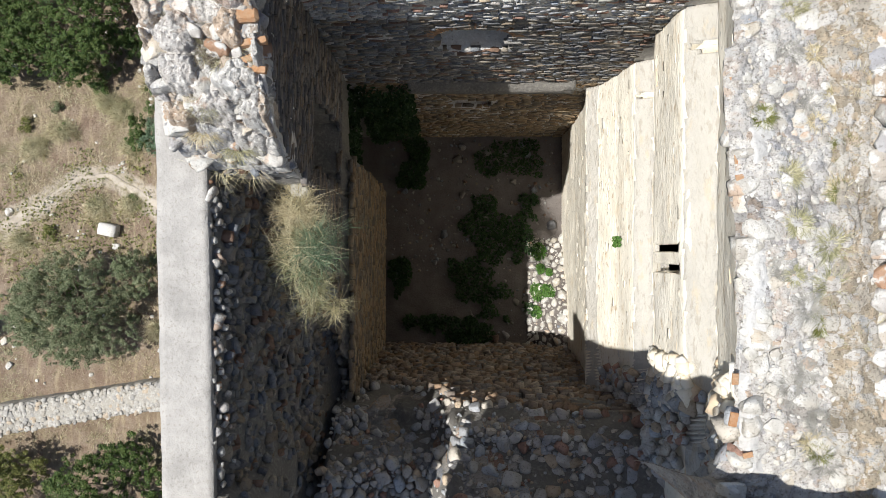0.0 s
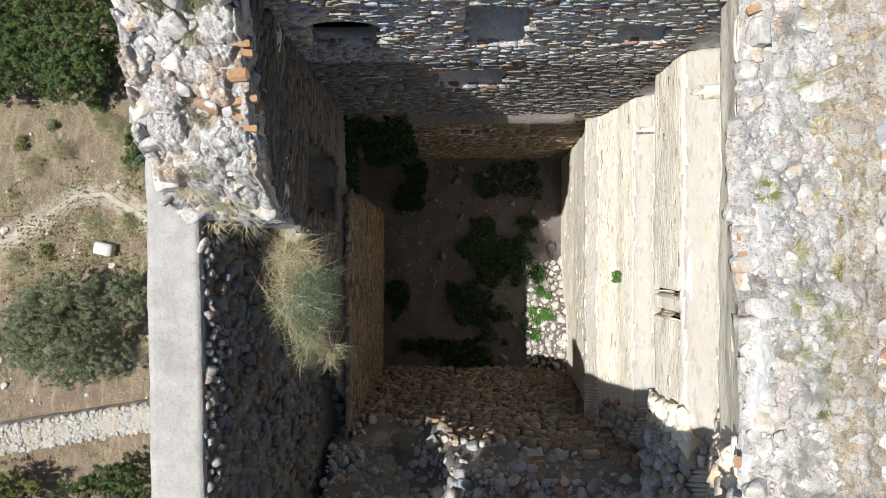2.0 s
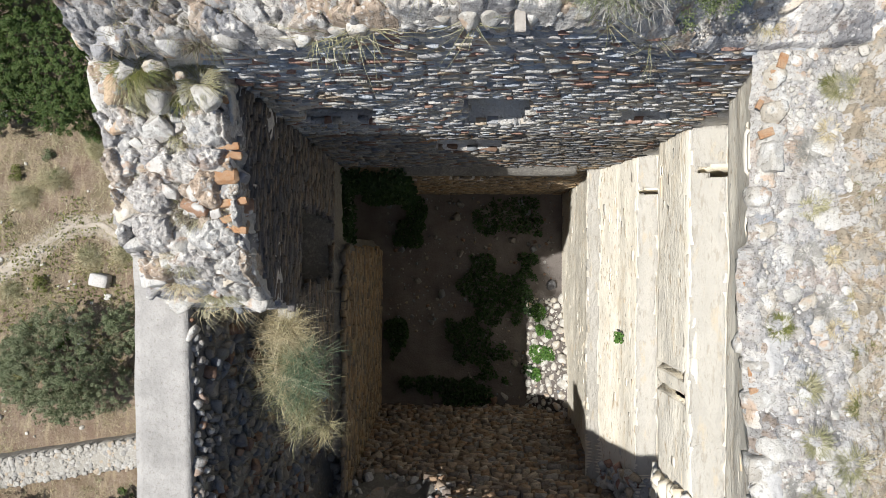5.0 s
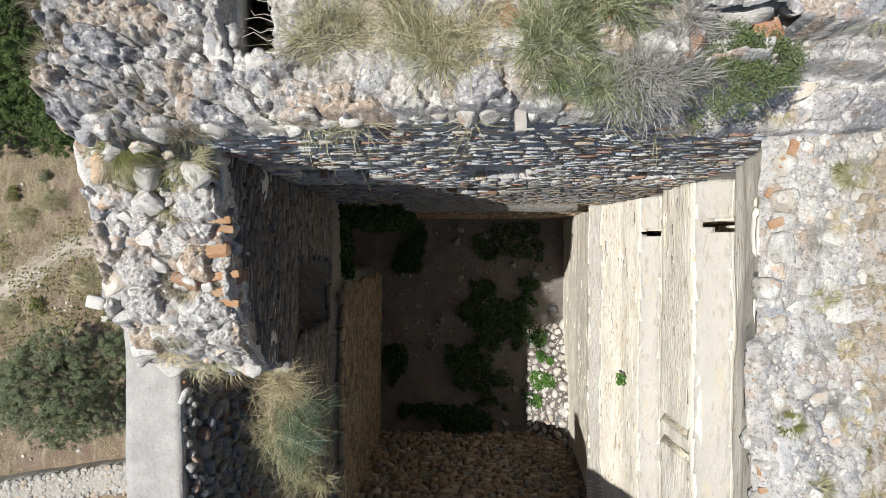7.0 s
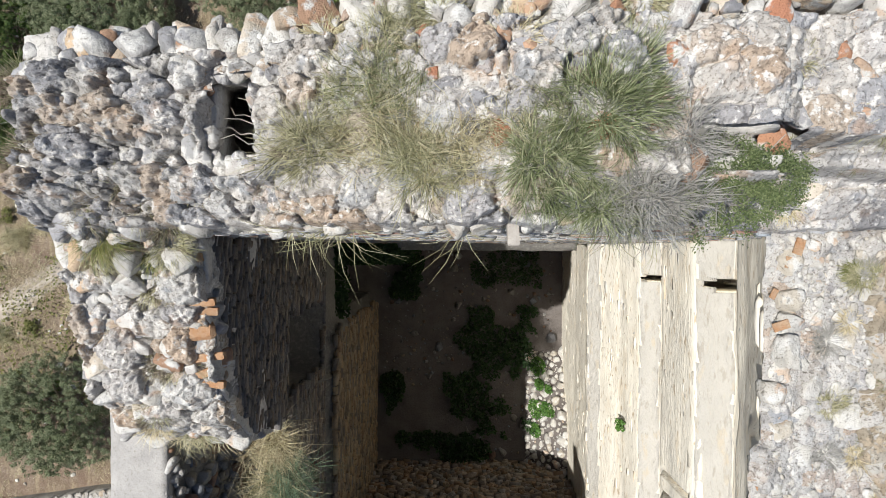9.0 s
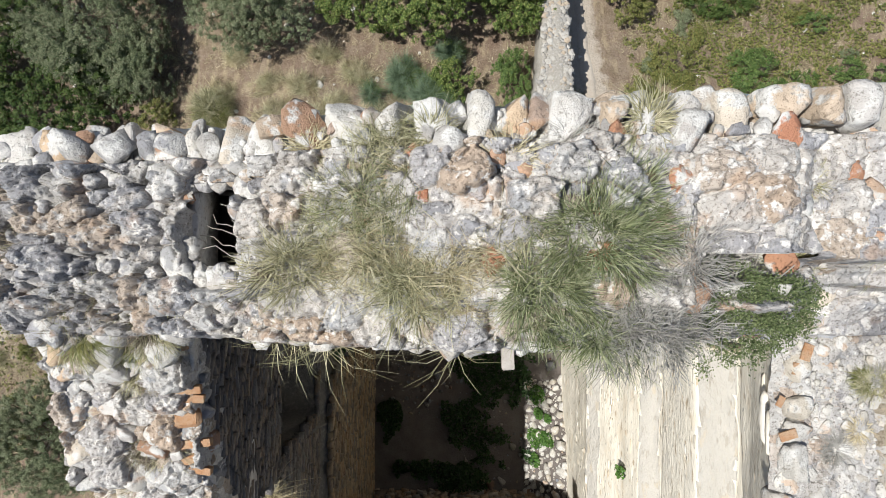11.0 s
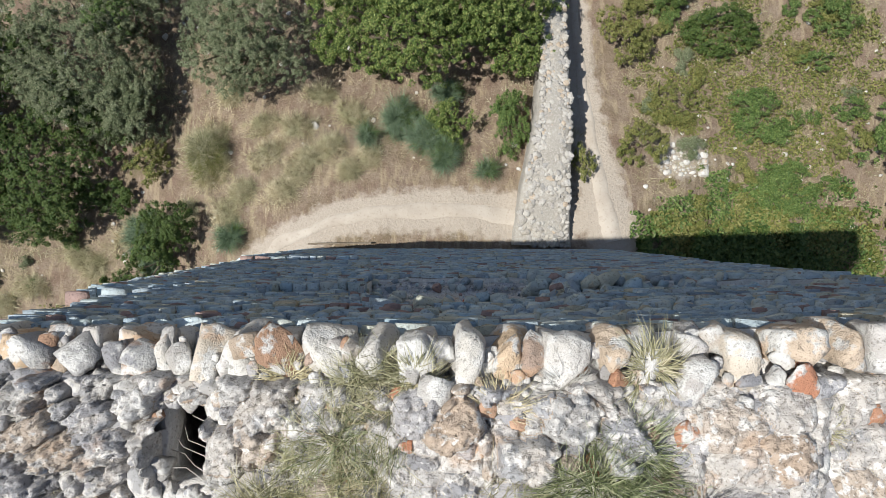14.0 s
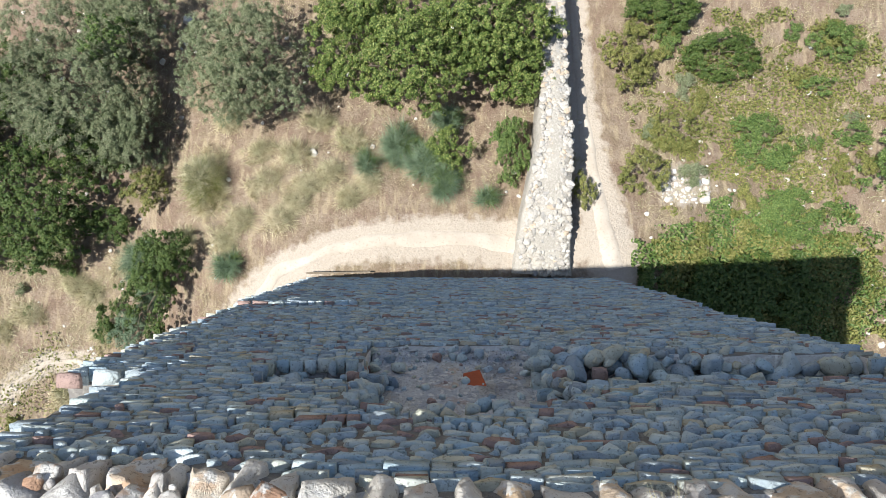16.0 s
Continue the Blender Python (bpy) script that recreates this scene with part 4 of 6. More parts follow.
def head_stones(name, circles, zfun, mat, parent, most=290, sink=0.25, flat=(0.5, 0.85), tilt=0.25, biggest=0.0, warp=None):
    """Beds stones in a wall head; the biggest are parts of their own."""
    circles = circles[np.argsort(-circles[:, 2])]
    n = len(circles)
    z = zfun(circles[:, 0], circles[:, 1])
    sizes = circles[:, 2:3] * np.stack([R.uniform(0.85, 1.25, n), R.uniform(0.75, 1.05, n), R.uniform(*flat, n)], -1)
    p = np.stack([circles[:, 0], circles[:, 1], z + sizes[:, 2] * (1 - 2 * sink) * 0.6], -1)
    if warp is not None:
        p = p + warp(p[:, 0], p[:, 1], p[:, 2])
    turns = small_turns(n, tilt) @ turn_z(R.uniform(0, 6.28, n))
    own = (np.arange(n) < most) & (circles[:, 2] > biggest)
    stone_pieces("stone", p[own], turns[own], sizes[own], mat, parent)
    stone_bed(name, p[~own], turns[~own], sizes[~own], mat + "s", parent)


SHAFT = lambda x, y: not (-1.86 < x < -1.33 and 4.9 < y < 5.72)
gap = lambda x, y: ((x > -1.8) & (x < -1.4) & (y > 4.96) & (y < 5.65)) | ((x > 2.13) & (x < 3.02) & (y > 4.88) & (y < 5.1))
def mouth(x, y):
    """The head turns down into the shaft and the hollow."""
    z = 0 * x
    for x0, x1, y0, y1 in ((-1.8, -1.4, 4.96, 5.65), (2.13, 3.02, 4.88, 5.1)):
        d = np.hypot(np.maximum(np.maximum(x0 - x, x - x1), 0), np.maximum(np.maximum(y0 - y, y - y1), 0))
        z = z + 0.4 * smooth(0.09, 0.0, d)
    return z


def head_calm(x, y):
    """How far lumps stand out of the wall head: less where mortar or plants cover it, more in the broken corner."""
    k = 1 + 0.25 * smooth(-1.9, -2.4, x) - 0.5 * smooth(1.3, 2.0, x) * smooth(4.9, 5.3, y)
    k = k - 0.6 * smooth(2.8, 3.0, x) * smooth(5.1, 5.0, y) * k
    for cx, cy, rx, ry in ((1.3, 4.95, 0.95, 0.7), (-0.15, 5.2, 0.95, 0.75)):
        k = k - 0.6 * smooth(1.1, 0.6, np.hypot((x - cx) / rx, (y - cy) / ry)) * k
    return k


north_head = cap("rubble_head", wall_north, -3.74, 6.45, 4.3, 6.3, 0.015, lambda x, y: top_north(x, y) + 0.04, 3, 1.25, "head", gap, 0.05, 1.0, 0.35, lambda x: north_edge(x) - 0.28, None, head_calm, mouth)
north_head.data.materials.append(M["headgrey"])
for p in north_head.data.polygons:
    x, y = p.center.x, p.center.y
    if x + 0.2 * math.sin(5 * y) + 0.1 * math.sin(13 * y) < -2.2:
        p.material_index = 1
c = scatter(-3.7, 6.3, 4.5, 6.15, [(0.14, 0.2, 0.08), (0.07, 0.12, 0.5), (0.03, 0.06, 1.5)], 900, lambda x, y: SHAFT(x, y) and (x < 2.1 or y > 5.2) and ((x - 1.1) / 0.95) ** 2 + ((y - 4.85) / 0.65) ** 2 > 1 and ((x + 0.2) / 0.8) ** 2 + ((y - 5.2) / 0.75) ** 2 > 1, 31)
head_stones("head_rubble", c, lambda x, y: top_north(x, y) + 0.02, "grey", wall_north, 150, 0.4, (0.5, 0.9))
c = scatter(-0.5, 4.2, 5.0, 6.0, [(0.09, 0.15, 0.5), (0.05, 0.09, 1.0)], 40, None, 40)
head_stones("head_rubble", c, lambda x, y: top_north(x, y) + 0.06, "rust", wall_north, 60, 0.5, (0.35, 0.6))
# the row of large stones along the outer edge
cut_at = np.cumsum(R.uniform(0.24, 0.46, 36)) - 3.95
cut_at = cut_at[cut_at < 6.45]
wide = np.diff(cut_at)
xs = (cut_at[1:] + cut_at[:-1]) / 2
k = len(xs)
deep = R.uniform(0.16, 0.24, k)
P = np.stack([xs, north_edge(xs) + 0.03 - deep + R.uniform(-0.03, 0.03, k), north_top(xs) - 0.16 + R.uniform(-0.05, 0.05, k)], -1)
stone_pieces("edge_stone", P, small_turns(k, 0.08), np.stack([wide / 2 * 1.06, deep * 1.12, R.uniform(0.24, 0.3, k)], -1), "pale", wall_north, True)
fill = np.stack([R.uniform(-3.8, 6.3, 110), np.zeros(110), R.uniform(0.04, 0.11, 110)], -1)
fill[:, 1] = north_edge(fill[:, 0]) - R.uniform(0.05, 0.45, 110)
head_stones("edge_rubble", fill, lambda x, y: north_top(x) - 0.06, "grey", wall_north, 60, 0.4, (0.5, 0.9), 0.3)
# stones along the two beds that lead down to the east wall's walk
for y0, z0, lo, hi, mat in ((5.29, 19.08, 0.12, 0.2, "pale"), (5.0, 18.72, 0.06, 0.11, "grey"), (4.8, 18.34, 0.12, 0.2, "pale")):
    xs = np.cumsum(R.uniform(1.5 * lo, 2.0 * hi, 14)) + 2.9
    edge = np.stack([xs, y0 + R.uniform(-0.03, 0.03, 14), R.uniform(lo, hi, 14)], -1)[xs < 6.2]
    head_stones("edge_stones", edge, lambda x, y: z0 + 0 * x, mat, wall_north, 20, 0.15, (0.45, 0.65), 0.12)
# broken stones where the north wall's head drops to the west wall
c = scatter(-3.8, -2.6, 3.95, 4.5, [(0.13, 0.2, 0.7), (0.06, 0.12, 1.2)], 60, None, 57)
head_stones("head_rubble", c, lambda x, y: np.interp(y, [3.9, 4.45], [17.0, 17.95]) + 0 * x, "pale", upper, 50, 0.35, (0.6, 1.0), 0.4)
# darker grey lumps where the wall head has broken down
c = scatter(-3.65, -1.9, 4.35, 6.0, [(0.12, 0.19, 0.6), (0.06, 0.11, 1.2)], 150, SHAFT, 43)
head_stones("head_rubble", c, lambda x, y: top_north(x, y) + 0.05, "slate", wall_north, 120, 0.4, (0.7, 1.05), 0.4)
rim = np.stack([R.uniform(-1.96, -1.24, 80), R.uniform(4.84, 5.78, 80), R.uniform(0.05, 0.1, 80)], -1)
rim = rim[[not (-1.8 < x < -1.4 and 4.97 < y < 5.64) for x, y, _ in rim]]
head_stones("head_rubble", rim, lambda x, y: top_north(x, y) + 0.0, "grey", wall_north, 40, 0.35, (0.7, 1.0), 0.4)
# inner edge of the north wall: a ragged row
xs = np.arange(-2.5, 1.9, 0.2) + R.uniform(-0.05, 0.05, 22)
edge = np.stack([xs, 4.42 + R.uniform(-0.05, 0.08, len(xs)), R.uniform(0.08, 0.15, len(xs))], -1)
head_stones("edge_stones", edge, lambda x, y: top_north(x, y) - 0.05, "white", wall_north, 50, 0.3, (0.7, 1.0), 0.3)

cap("rubble_head", upper, -4.2, -2.47, 1.25, 4.6, 0.015, lambda x, y: west_top(y) + lumps(x, y, 0.1, 1.9, 41) - 0.05, 13, 1.35, size=1.3)
c = scatter(-4.1, -2.6, 1.4, 4.5, [(0.13, 0.2, 0.3), (0.08, 0.12, 0.5), (0.03, 0.06, 1.0)], 300, None, 32)
head_stones("head_rubble", c, lambda x, y: west_top(y) + lumps(x, y, 0.1, 1.9, 41), "grey", upper, 150, 0.42, (0.5, 0.8), 0.2)
c = scatter(-4.0, -2.7, 1.4, 4.5, [(0.14, 0.21, 0.4), (0.08, 0.13, 0.8)], 170, None, 46, 0.9)
k = len(c)
stone_pieces("stone", np.stack([c[:, 0], c[:, 1], west_top(c[:, 1]) + 0.1 + R.uniform(-0.05, 0.06, k)], -1), small_turns(k, 0.25) @ turn_z(R.uniform(-0.5, 0.5, k)), c[:, 2:3] * np.stack([R.uniform(0.9, 1.4, k), R.uniform(0.7, 1.0, k), R.uniform(0.6, 0.9, k)], -1), "pale", upper, True)
xs = np.arange(1.4, 4.4, 0.2)
edge = np.stack([np.full(len(xs), -2.58) + R.uniform(-0.06, 0.05, len(xs)), xs, R.uniform(0.09, 0.15, len(xs))], -1)
head_stones("edge_stones", edge, lambda x, y: west_top(y) - 0.12, "grey", upper, 40, 0.3, (0.8, 1.1), 0.25)
xs = np.arange(1.5, 5.4, 0.28)
blocky = np.stack([np.where(xs > 4.3, -3.6, -3.86) + R.uniform(-0.08, 0.2, len(xs)), xs + 0.1, np.where(xs > 4.4, 17.95, west_top(xs)) + 0.02], -1)
stone_pieces("edge_stone", blocky, small_turns(len(xs), 0.15), np.stack([R.uniform(0.16, 0.28, len(xs)), R.uniform(0.12, 0.2, len(xs)), R.uniform(0.14, 0.2, len(xs))], -1), "pale", upper, True)
edge = np.stack([np.where(xs > 4.3, -3.66, -4.0) + R.uniform(-0.1, 0.1, len(xs)), xs, R.uniform(0.1, 0.16, len(xs))], -1)
head_stones("edge_stones", edge, lambda x, y: np.where(y > 4.5, 18.0, west_top(y)) - 0.2, "grey", upper, 40, 0.3, (0.7, 1.0), 0.2)

cap("rubble_walk", wall_east, 3.2, 6.4, -3.4, 4.4, 0.02, lambda x, y: top_east(x, y) - 0.03, 23, 0.24, "walk", None, 0.05, 0.42, 0.1, None, lambda y: edge_x(y) - 0.06)
c = scatter(3.25, 6.3, -3.2, 4.3, [(0.13, 0.18, 0.05), (0.07, 0.12, 0.4), (0.04, 0.07, 1.4), (0.018, 0.04, 5.0)], 1100, lambda x, y: x > 3.3 + 0.35 * (0.5 + 0.5 * math.sin(y * 2.3)), 33, 0.95)
head_stones("head_rubble", c, top_east, "white", wall_east, 240, 0.8, (0.25, 0.5), 0.15)

wander = lambda y: 4.28 + 0.12 * np.sin(1.7 * y) + 0.07 * np.sin(4.3 * y + 1)
cap("earth_strip", wall_east, 4.25, 4.95, -3.2, 4.9, 0.02, lambda x, y: top_east(x, y) + 0.03, 61, 0.22, "earth", None, 0.12, 0.45, 0.12, None, wander)
cap("plaster_band", wall_east, 3.36, 3.9, -2.6, 1.4, 0.02, lambda x, y: top_east(x, y) + 0.02 - 0.11 * smooth(3.36, 3.8, x + 0.1 * np.sin(3.1 * y) + 0.05 * np.sin(8 * y + 1)), 29, 0.12, "plaster", None, 0.09, 0.6, 0.1)

# the broken slope below the coping
def slope_place(u, v):
    """A place on the slope: u along the wall, v metres down it."""
    x = -4.0 + v * 0.42
    return (x, u, float(top_west(np.array([x]), np.array([u]))[0]))


rows = []
for v in np.arange(0.1, 3.5, 0.105):
    u = -5.5
    while u < 1.3:
        l = R.uniform(0.13, 0.3)
        rows.append((u + l / 2, v + R.normal(0, 0.04), l / 2))
        u += l * 1.02
rows = np.array(rows)
P = np.array([slope_place(u, v) for u, v, _ in rows])
sz = np.stack([R.uniform(0.04, 0.15, len(rows)), rows[:, 2] * R.uniform(0.5, 1.25, len(rows)), R.uniform(0.04, 0.12, len(rows))], -1)
P[:, 0] += slab_x(P[:, 1]) * smooth(-2.7, -3.9, P[:, 0])
P += R.normal(0, 0.03, P.shape)
tr = small_turns(len(rows), 0.35)
own = (rows[:, 1] < 1.2) & (np.arange(len(rows)) % 3 == 0)
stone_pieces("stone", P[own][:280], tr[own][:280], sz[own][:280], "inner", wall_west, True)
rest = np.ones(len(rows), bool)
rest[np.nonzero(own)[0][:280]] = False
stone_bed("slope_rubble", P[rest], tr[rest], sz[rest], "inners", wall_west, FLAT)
for dx, lo, hi, gapw in ((0.0, 0.035, 0.1, 0.12), (0.1, 0.03, 0.07, 0.2)):
    xs = np.cumsum(R.uniform(0.4 * gapw, 1.7 * gapw, 75)) - 5.5
    xs = xs[xs < 1.4]
    edge = np.stack([-4.0 + slab_x(xs) + dx + R.normal(0, 0.025, len(xs)), xs, R.uniform(lo, hi, len(xs))], -1)
    head_stones("edge_stones", edge, lambda x, y: 14.66 - 2.2 * (x - slab_x(y) + 4.0), "grey", wall_west, 0, 0.3, (0.6, 1.2), 0.5)

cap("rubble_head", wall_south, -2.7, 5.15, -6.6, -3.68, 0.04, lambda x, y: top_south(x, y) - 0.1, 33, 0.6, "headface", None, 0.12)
c = scatter(-2.7, 5.0, -6.2, -3.72, [(0.13, 0.2, 0.12), (0.07, 0.12, 1.6), (0.035, 0.07, 4.0)], 1900, lambda x, y: not (-1.9 < x < -0.7 and -4.5 < y < -3.8), 35, 0.7)
head_stones("fallen_rubble", c, lambda x, y: top_south(x, y) + 0.03, "face", wall_south, 290, 0.25, (0.6, 1.0), 0.5)
# the east wall's broken southern end: tumbled stones against its face
k = 1300
Z = R.uniform(9.0, 18.0, k)
Y = -1.95 - 0.115 * (18.4 - Z) + 0.35 * fbm(np.stack([Z, Z * 0, Z * 0], -1), 0.9, 3, 5) - R.uniform(0, 2.3, k) ** 1.3
X = east_at(Y, Z) - R.uniform(-0.02, 0.12, k) - 0.16 * smooth(0.4, 1.6, -1.95 - 0.115 * (18.4 - Z) - Y)
use = Y > -4.2
r = R.uniform(0.06, 0.15, k)[:, None]
stone_bed("fallen_rubble", np.stack([X, Y, Z], -1)[use], small_turns(k, 0.5)[use], (r * np.stack([R.uniform(0.7, 1, k), R.uniform(0.8, 1.2, k), R.uniform(0.6, 1, k)], -1))[use], "faces", wall_east, MIXED)
k = 260
Z = R.uniform(11.5, 17.4, k)
Y = -1.55 - 0.1 * (18.4 - Z) - R.uniform(0, 0.9, k)
r = R.uniform(0.07, 0.17, k)[:, None]
stone_bed("fallen_rubble", np.stack([east_at(Y, Z) - R.uniform(-0.05, 0.08, k), Y, Z], -1), small_turns(k, 0.4), r * np.stack([R.uniform(0.7, 1, k), R.uniform(0.8, 1.3, k), R.uniform(0.6, 1, k)], -1), "creams", wall_east, MIXED)
# rubble banked against the east wall's foot
c = scatter(3.3, 4.6, -3.7, 0.4, [(0.12, 0.2, 0.4), (0.06, 0.12, 2.5), (0.03, 0.06, 3.0)], 600, None, 36)
head_stones("fallen_rubble", c, floor_top, "white", floor, 100, 0.35, (0.6, 0.9), 0.4)
c = scatter(-2.1, 4.3, -3.6, 4.2, [(0.1, 0.18, 0.05), (0.04, 0.08, 0.5), (0.02, 0.04, 1.0)], 500, lambda x, y: y > -1 or x > 1, 37)
head_stones("fallen_rubble", c, floor_top, "inner", floor, 90, 0.35, (0.6, 0.9), 0.4)
# the breach in the outer face: stones lying in it
c = scatter(-0.7, 1.8, 5.65, 6.3, [(0.05, 0.1, 0.5), (0.02, 0.05, 2.0)], 60, None, 38)
head_stones("breach_rubble", c, lambda x, y: 13.45 + 1.75 * smooth(6.2, 5.62, y), "outer", wall_north, 40, 0.3, (0.6, 0.9), 0.4)
c = scatter(1.7, 6.2, 6.02, 6.32, [(0.12, 0.2, 0.6), (0.06, 0.12, 2.0)], 260, None, 39)
head_stones("breach_rubble", c, lambda x, y: 14.2 + 0.05 * x, "outer", wall_north, 60, 0.3, (0.7, 1.0), 0.4)


cap("sill_mortar", wall_north, -0.78, 1.88, 5.6, 6.3, 0.03, lambda x, y: 13.4 + 1.75 * smooth(6.2, 5.62, y), 57, 0.4, "sill", None, 0.02, 0.8, 0.1)
# ragged borders and back of the breach, and upright stones in the shallow one
def border(boxes, mat, seed):
    rs = np.random.RandomState(seed)
    P, S = [], []
    for x0, x1, y0, y1, z0, z1, count, r0, r1 in boxes:
        P.append(np.stack([rs.uniform(x0, x1, count), rs.uniform(y0, y1, count), rs.uniform(z0, z1, count)], -1))
        S.append(rs.uniform(r0, r1, count)[:, None] * np.stack([rs.uniform(0.9, 1.4, count), rs.uniform(0.8, 1.1, count), rs.uniform(0.6, 1.0, count)], -1))
    P, S = np.concatenate(P), np.concatenate(S)
    stone_bed("breach_rubble", P, small_turns(len(P), 0.35), S, mat, wall_north)


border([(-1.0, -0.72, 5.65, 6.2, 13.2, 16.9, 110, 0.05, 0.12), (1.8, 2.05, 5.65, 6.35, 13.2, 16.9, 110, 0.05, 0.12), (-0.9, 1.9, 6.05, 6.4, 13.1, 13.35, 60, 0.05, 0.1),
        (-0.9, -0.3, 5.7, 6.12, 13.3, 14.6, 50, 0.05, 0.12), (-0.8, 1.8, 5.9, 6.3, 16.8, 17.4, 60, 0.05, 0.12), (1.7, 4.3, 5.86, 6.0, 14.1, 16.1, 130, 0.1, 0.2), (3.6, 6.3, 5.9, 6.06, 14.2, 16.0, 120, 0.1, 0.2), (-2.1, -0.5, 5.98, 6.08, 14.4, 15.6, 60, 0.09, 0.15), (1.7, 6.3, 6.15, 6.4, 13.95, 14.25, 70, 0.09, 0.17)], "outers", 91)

# rubble that blocks the windows of the north wall
for x0, x1, z0, z1, y, r in ((0.45, 1.36, 14.35, 16.0, 4.98, 0.1), (-0.1, 0.5, 11.7, 12.5, 4.9, 0.12), (2.8, 3.6, 14.5, 15.0, 4.85, 0.09), (0.2, 0.7, 6.3, 6.8, 4.72, 0.1)):
    c = scatter(x0, x1, z0, z1, [(0.8 * r, 1.2 * r, 1.0), (0.4 * r, 0.7 * r, 3.0)], 120, None, 50)
    sz = c[:, 2:3] * np.stack([R.uniform(0.9, 1.2, len(c)), R.uniform(0.5, 0.9, len(c)), R.uniform(0.7, 1.0, len(c))], -1)
    stone_pieces("stone", np.stack([c[:, 0], np.full(len(c), y), c[:, 1]], -1), small_turns(len(c), 0.4), sz, "face", wall_north)


# ---- bricks ----


def box_mesh(name, sx, sy, sz, mat, worn=0.12):
    bm = bmesh.new()
    bmesh.ops.create_cube(bm, size=1.0)
    bmesh.ops.scale(bm, vec=(sx, sy, sz), verts=bm.verts)
    bmesh.ops.bevel(bm, geom=list(bm.edges), offset=worn * min(sx, sy, sz), segments=1, affect="EDGES")
    for v in bm.verts:
        v.co += Vector(R.normal(0, 0.04 * min(sx, sy, sz), 3))
    me = bpy.data.meshes.new(name)
    bm.to_mesh(me)
    bm.free()
    me.materials.append(M[mat])
    return me


BRICK = box_mesh("brick", 0.28, 0.16, 0.045, "brick")


def brick(parent, x, y, z, rx=0, ry=0, rz=0, k=1.0):
    ob = new("brick", BRICK)
    ob.parent = parent
    ob.matrix_basis = pose(x, y, z, rx, ry, rz) @ Matrix.Scale(k, 4)


# arch of bricks over the window
for k in range(27):
    a = math.pi * (0.02 + 0.96 * k / 26)
    brick(wall_north, 0.625 + 0.93 * math.cos(a), 4.39, 12.36 + 0.68 * math.sin(a), 0, -math.degrees(a), 0, 0.85)
# courses of brick in the west wall's head and the east wall's edge
for x, y, z, rz in ((3.36, 3.75, 18.2, 60), (3.42, 3.45, 18.22, 20), (3.5, 4.05, 18.2, 80), (3.3, 2.1, 18.2, 75), (3.28, 1.9, 18.2, 20), (3.32, 0.75, 18.2, 100), (3.26, -1.45, 18.2, 90), (3.24, -1.9, 18.2, 80), (3.36, 0.0, 18.2, 10), (3.28, 1.0, 18.2, 95), (3.4, -2.3, 18.2, 15), (3.6, 4.2, 18.2, 70), (4.9, 1.9, 18.2, 85), (4.95, 2.3, 18.2, 80), (4.9, 3.0, 18.2, 90)):
    brick(wall_east, x, y, z - 0.05, R.uniform(-6, 6), R.uniform(-6, 6), rz, R.uniform(0.35, 0.6))
red = new("brick", box_mesh("brick", 0.26, 0.42, 0.06, "tile"))
red.parent = wall_north
red.matrix_basis = pose(0.84, 5.95, 14.14, -52, 10, 12)
TILES = [box_mesh("brick", 0.38, 0.1, 0.1, "brick"), box_mesh("brick", 0.32, 0.2, 0.14, "brick", 0.3)]
for y, x, turn, big in ((3.52, -2.64, 3, 0), (3.42, -2.62, -4, 0), (3.16, -2.66, 5, 1), (2.84, -2.6, 8, 0), (2.5, -2.64, -6, 0), (4.02, -2.7, 12, 0), (2.62, -2.72, 20, 0)):
    ob = new("brick", TILES[big])
    ob.parent = upper
    ob.matrix_basis = pose(x, y, float(west_top(y)) + 0.12, R.uniform(-8, 8), R.uniform(-8, 8), turn)

# blocks and broken courses along the inner edge of the east wall
ys = np.cumsum(R.uniform(0.16, 0.42, 26)) - 3.3
ys = ys[ys < 4.2]
edge = np.stack([edge_x(ys) + 0.1 + R.uniform(-0.06, 0.06, len(ys)), ys, np.full(len(ys), 18.08) + R.uniform(-0.06, 0.05, len(ys))], -1)
stone_pieces("edge_stone", edge, small_turns(len(ys), 0.1), np.stack([R.uniform(0.12, 0.2, len(ys)), R.uniform(0.09, 0.2, len(ys)), R.uniform(0.1, 0.15, len(ys))], -1), "white", wall_east, True)
# kerb of larger stones along the outer side of the east wall's walk
ys = np.arange(-3.0, 4.4, 0.3) + R.uniform(-0.04, 0.04, 25)
edge = np.stack([4.92 + R.uniform(-0.06, 0.06, 25), ys, R.uniform(0.14, 0.21, 25)], -1)
head_stones("kerb_stones", edge, lambda x, y: 18.2 + 0 * x, "grey", wall_east, 40, 0.6, (0.4, 0.6), 0.1)
edge = np.stack([5.3 + R.uniform(-0.06, 0.06, 25), ys + 0.1, R.uniform(0.14, 0.21, 25)], -1)
head_stones("kerb_stones", edge, lambda x, y: 18.25 + 0 * x, "grey", wall_east, 40, 0.6, (0.4, 0.6), 0.1)

# ---- plants ----


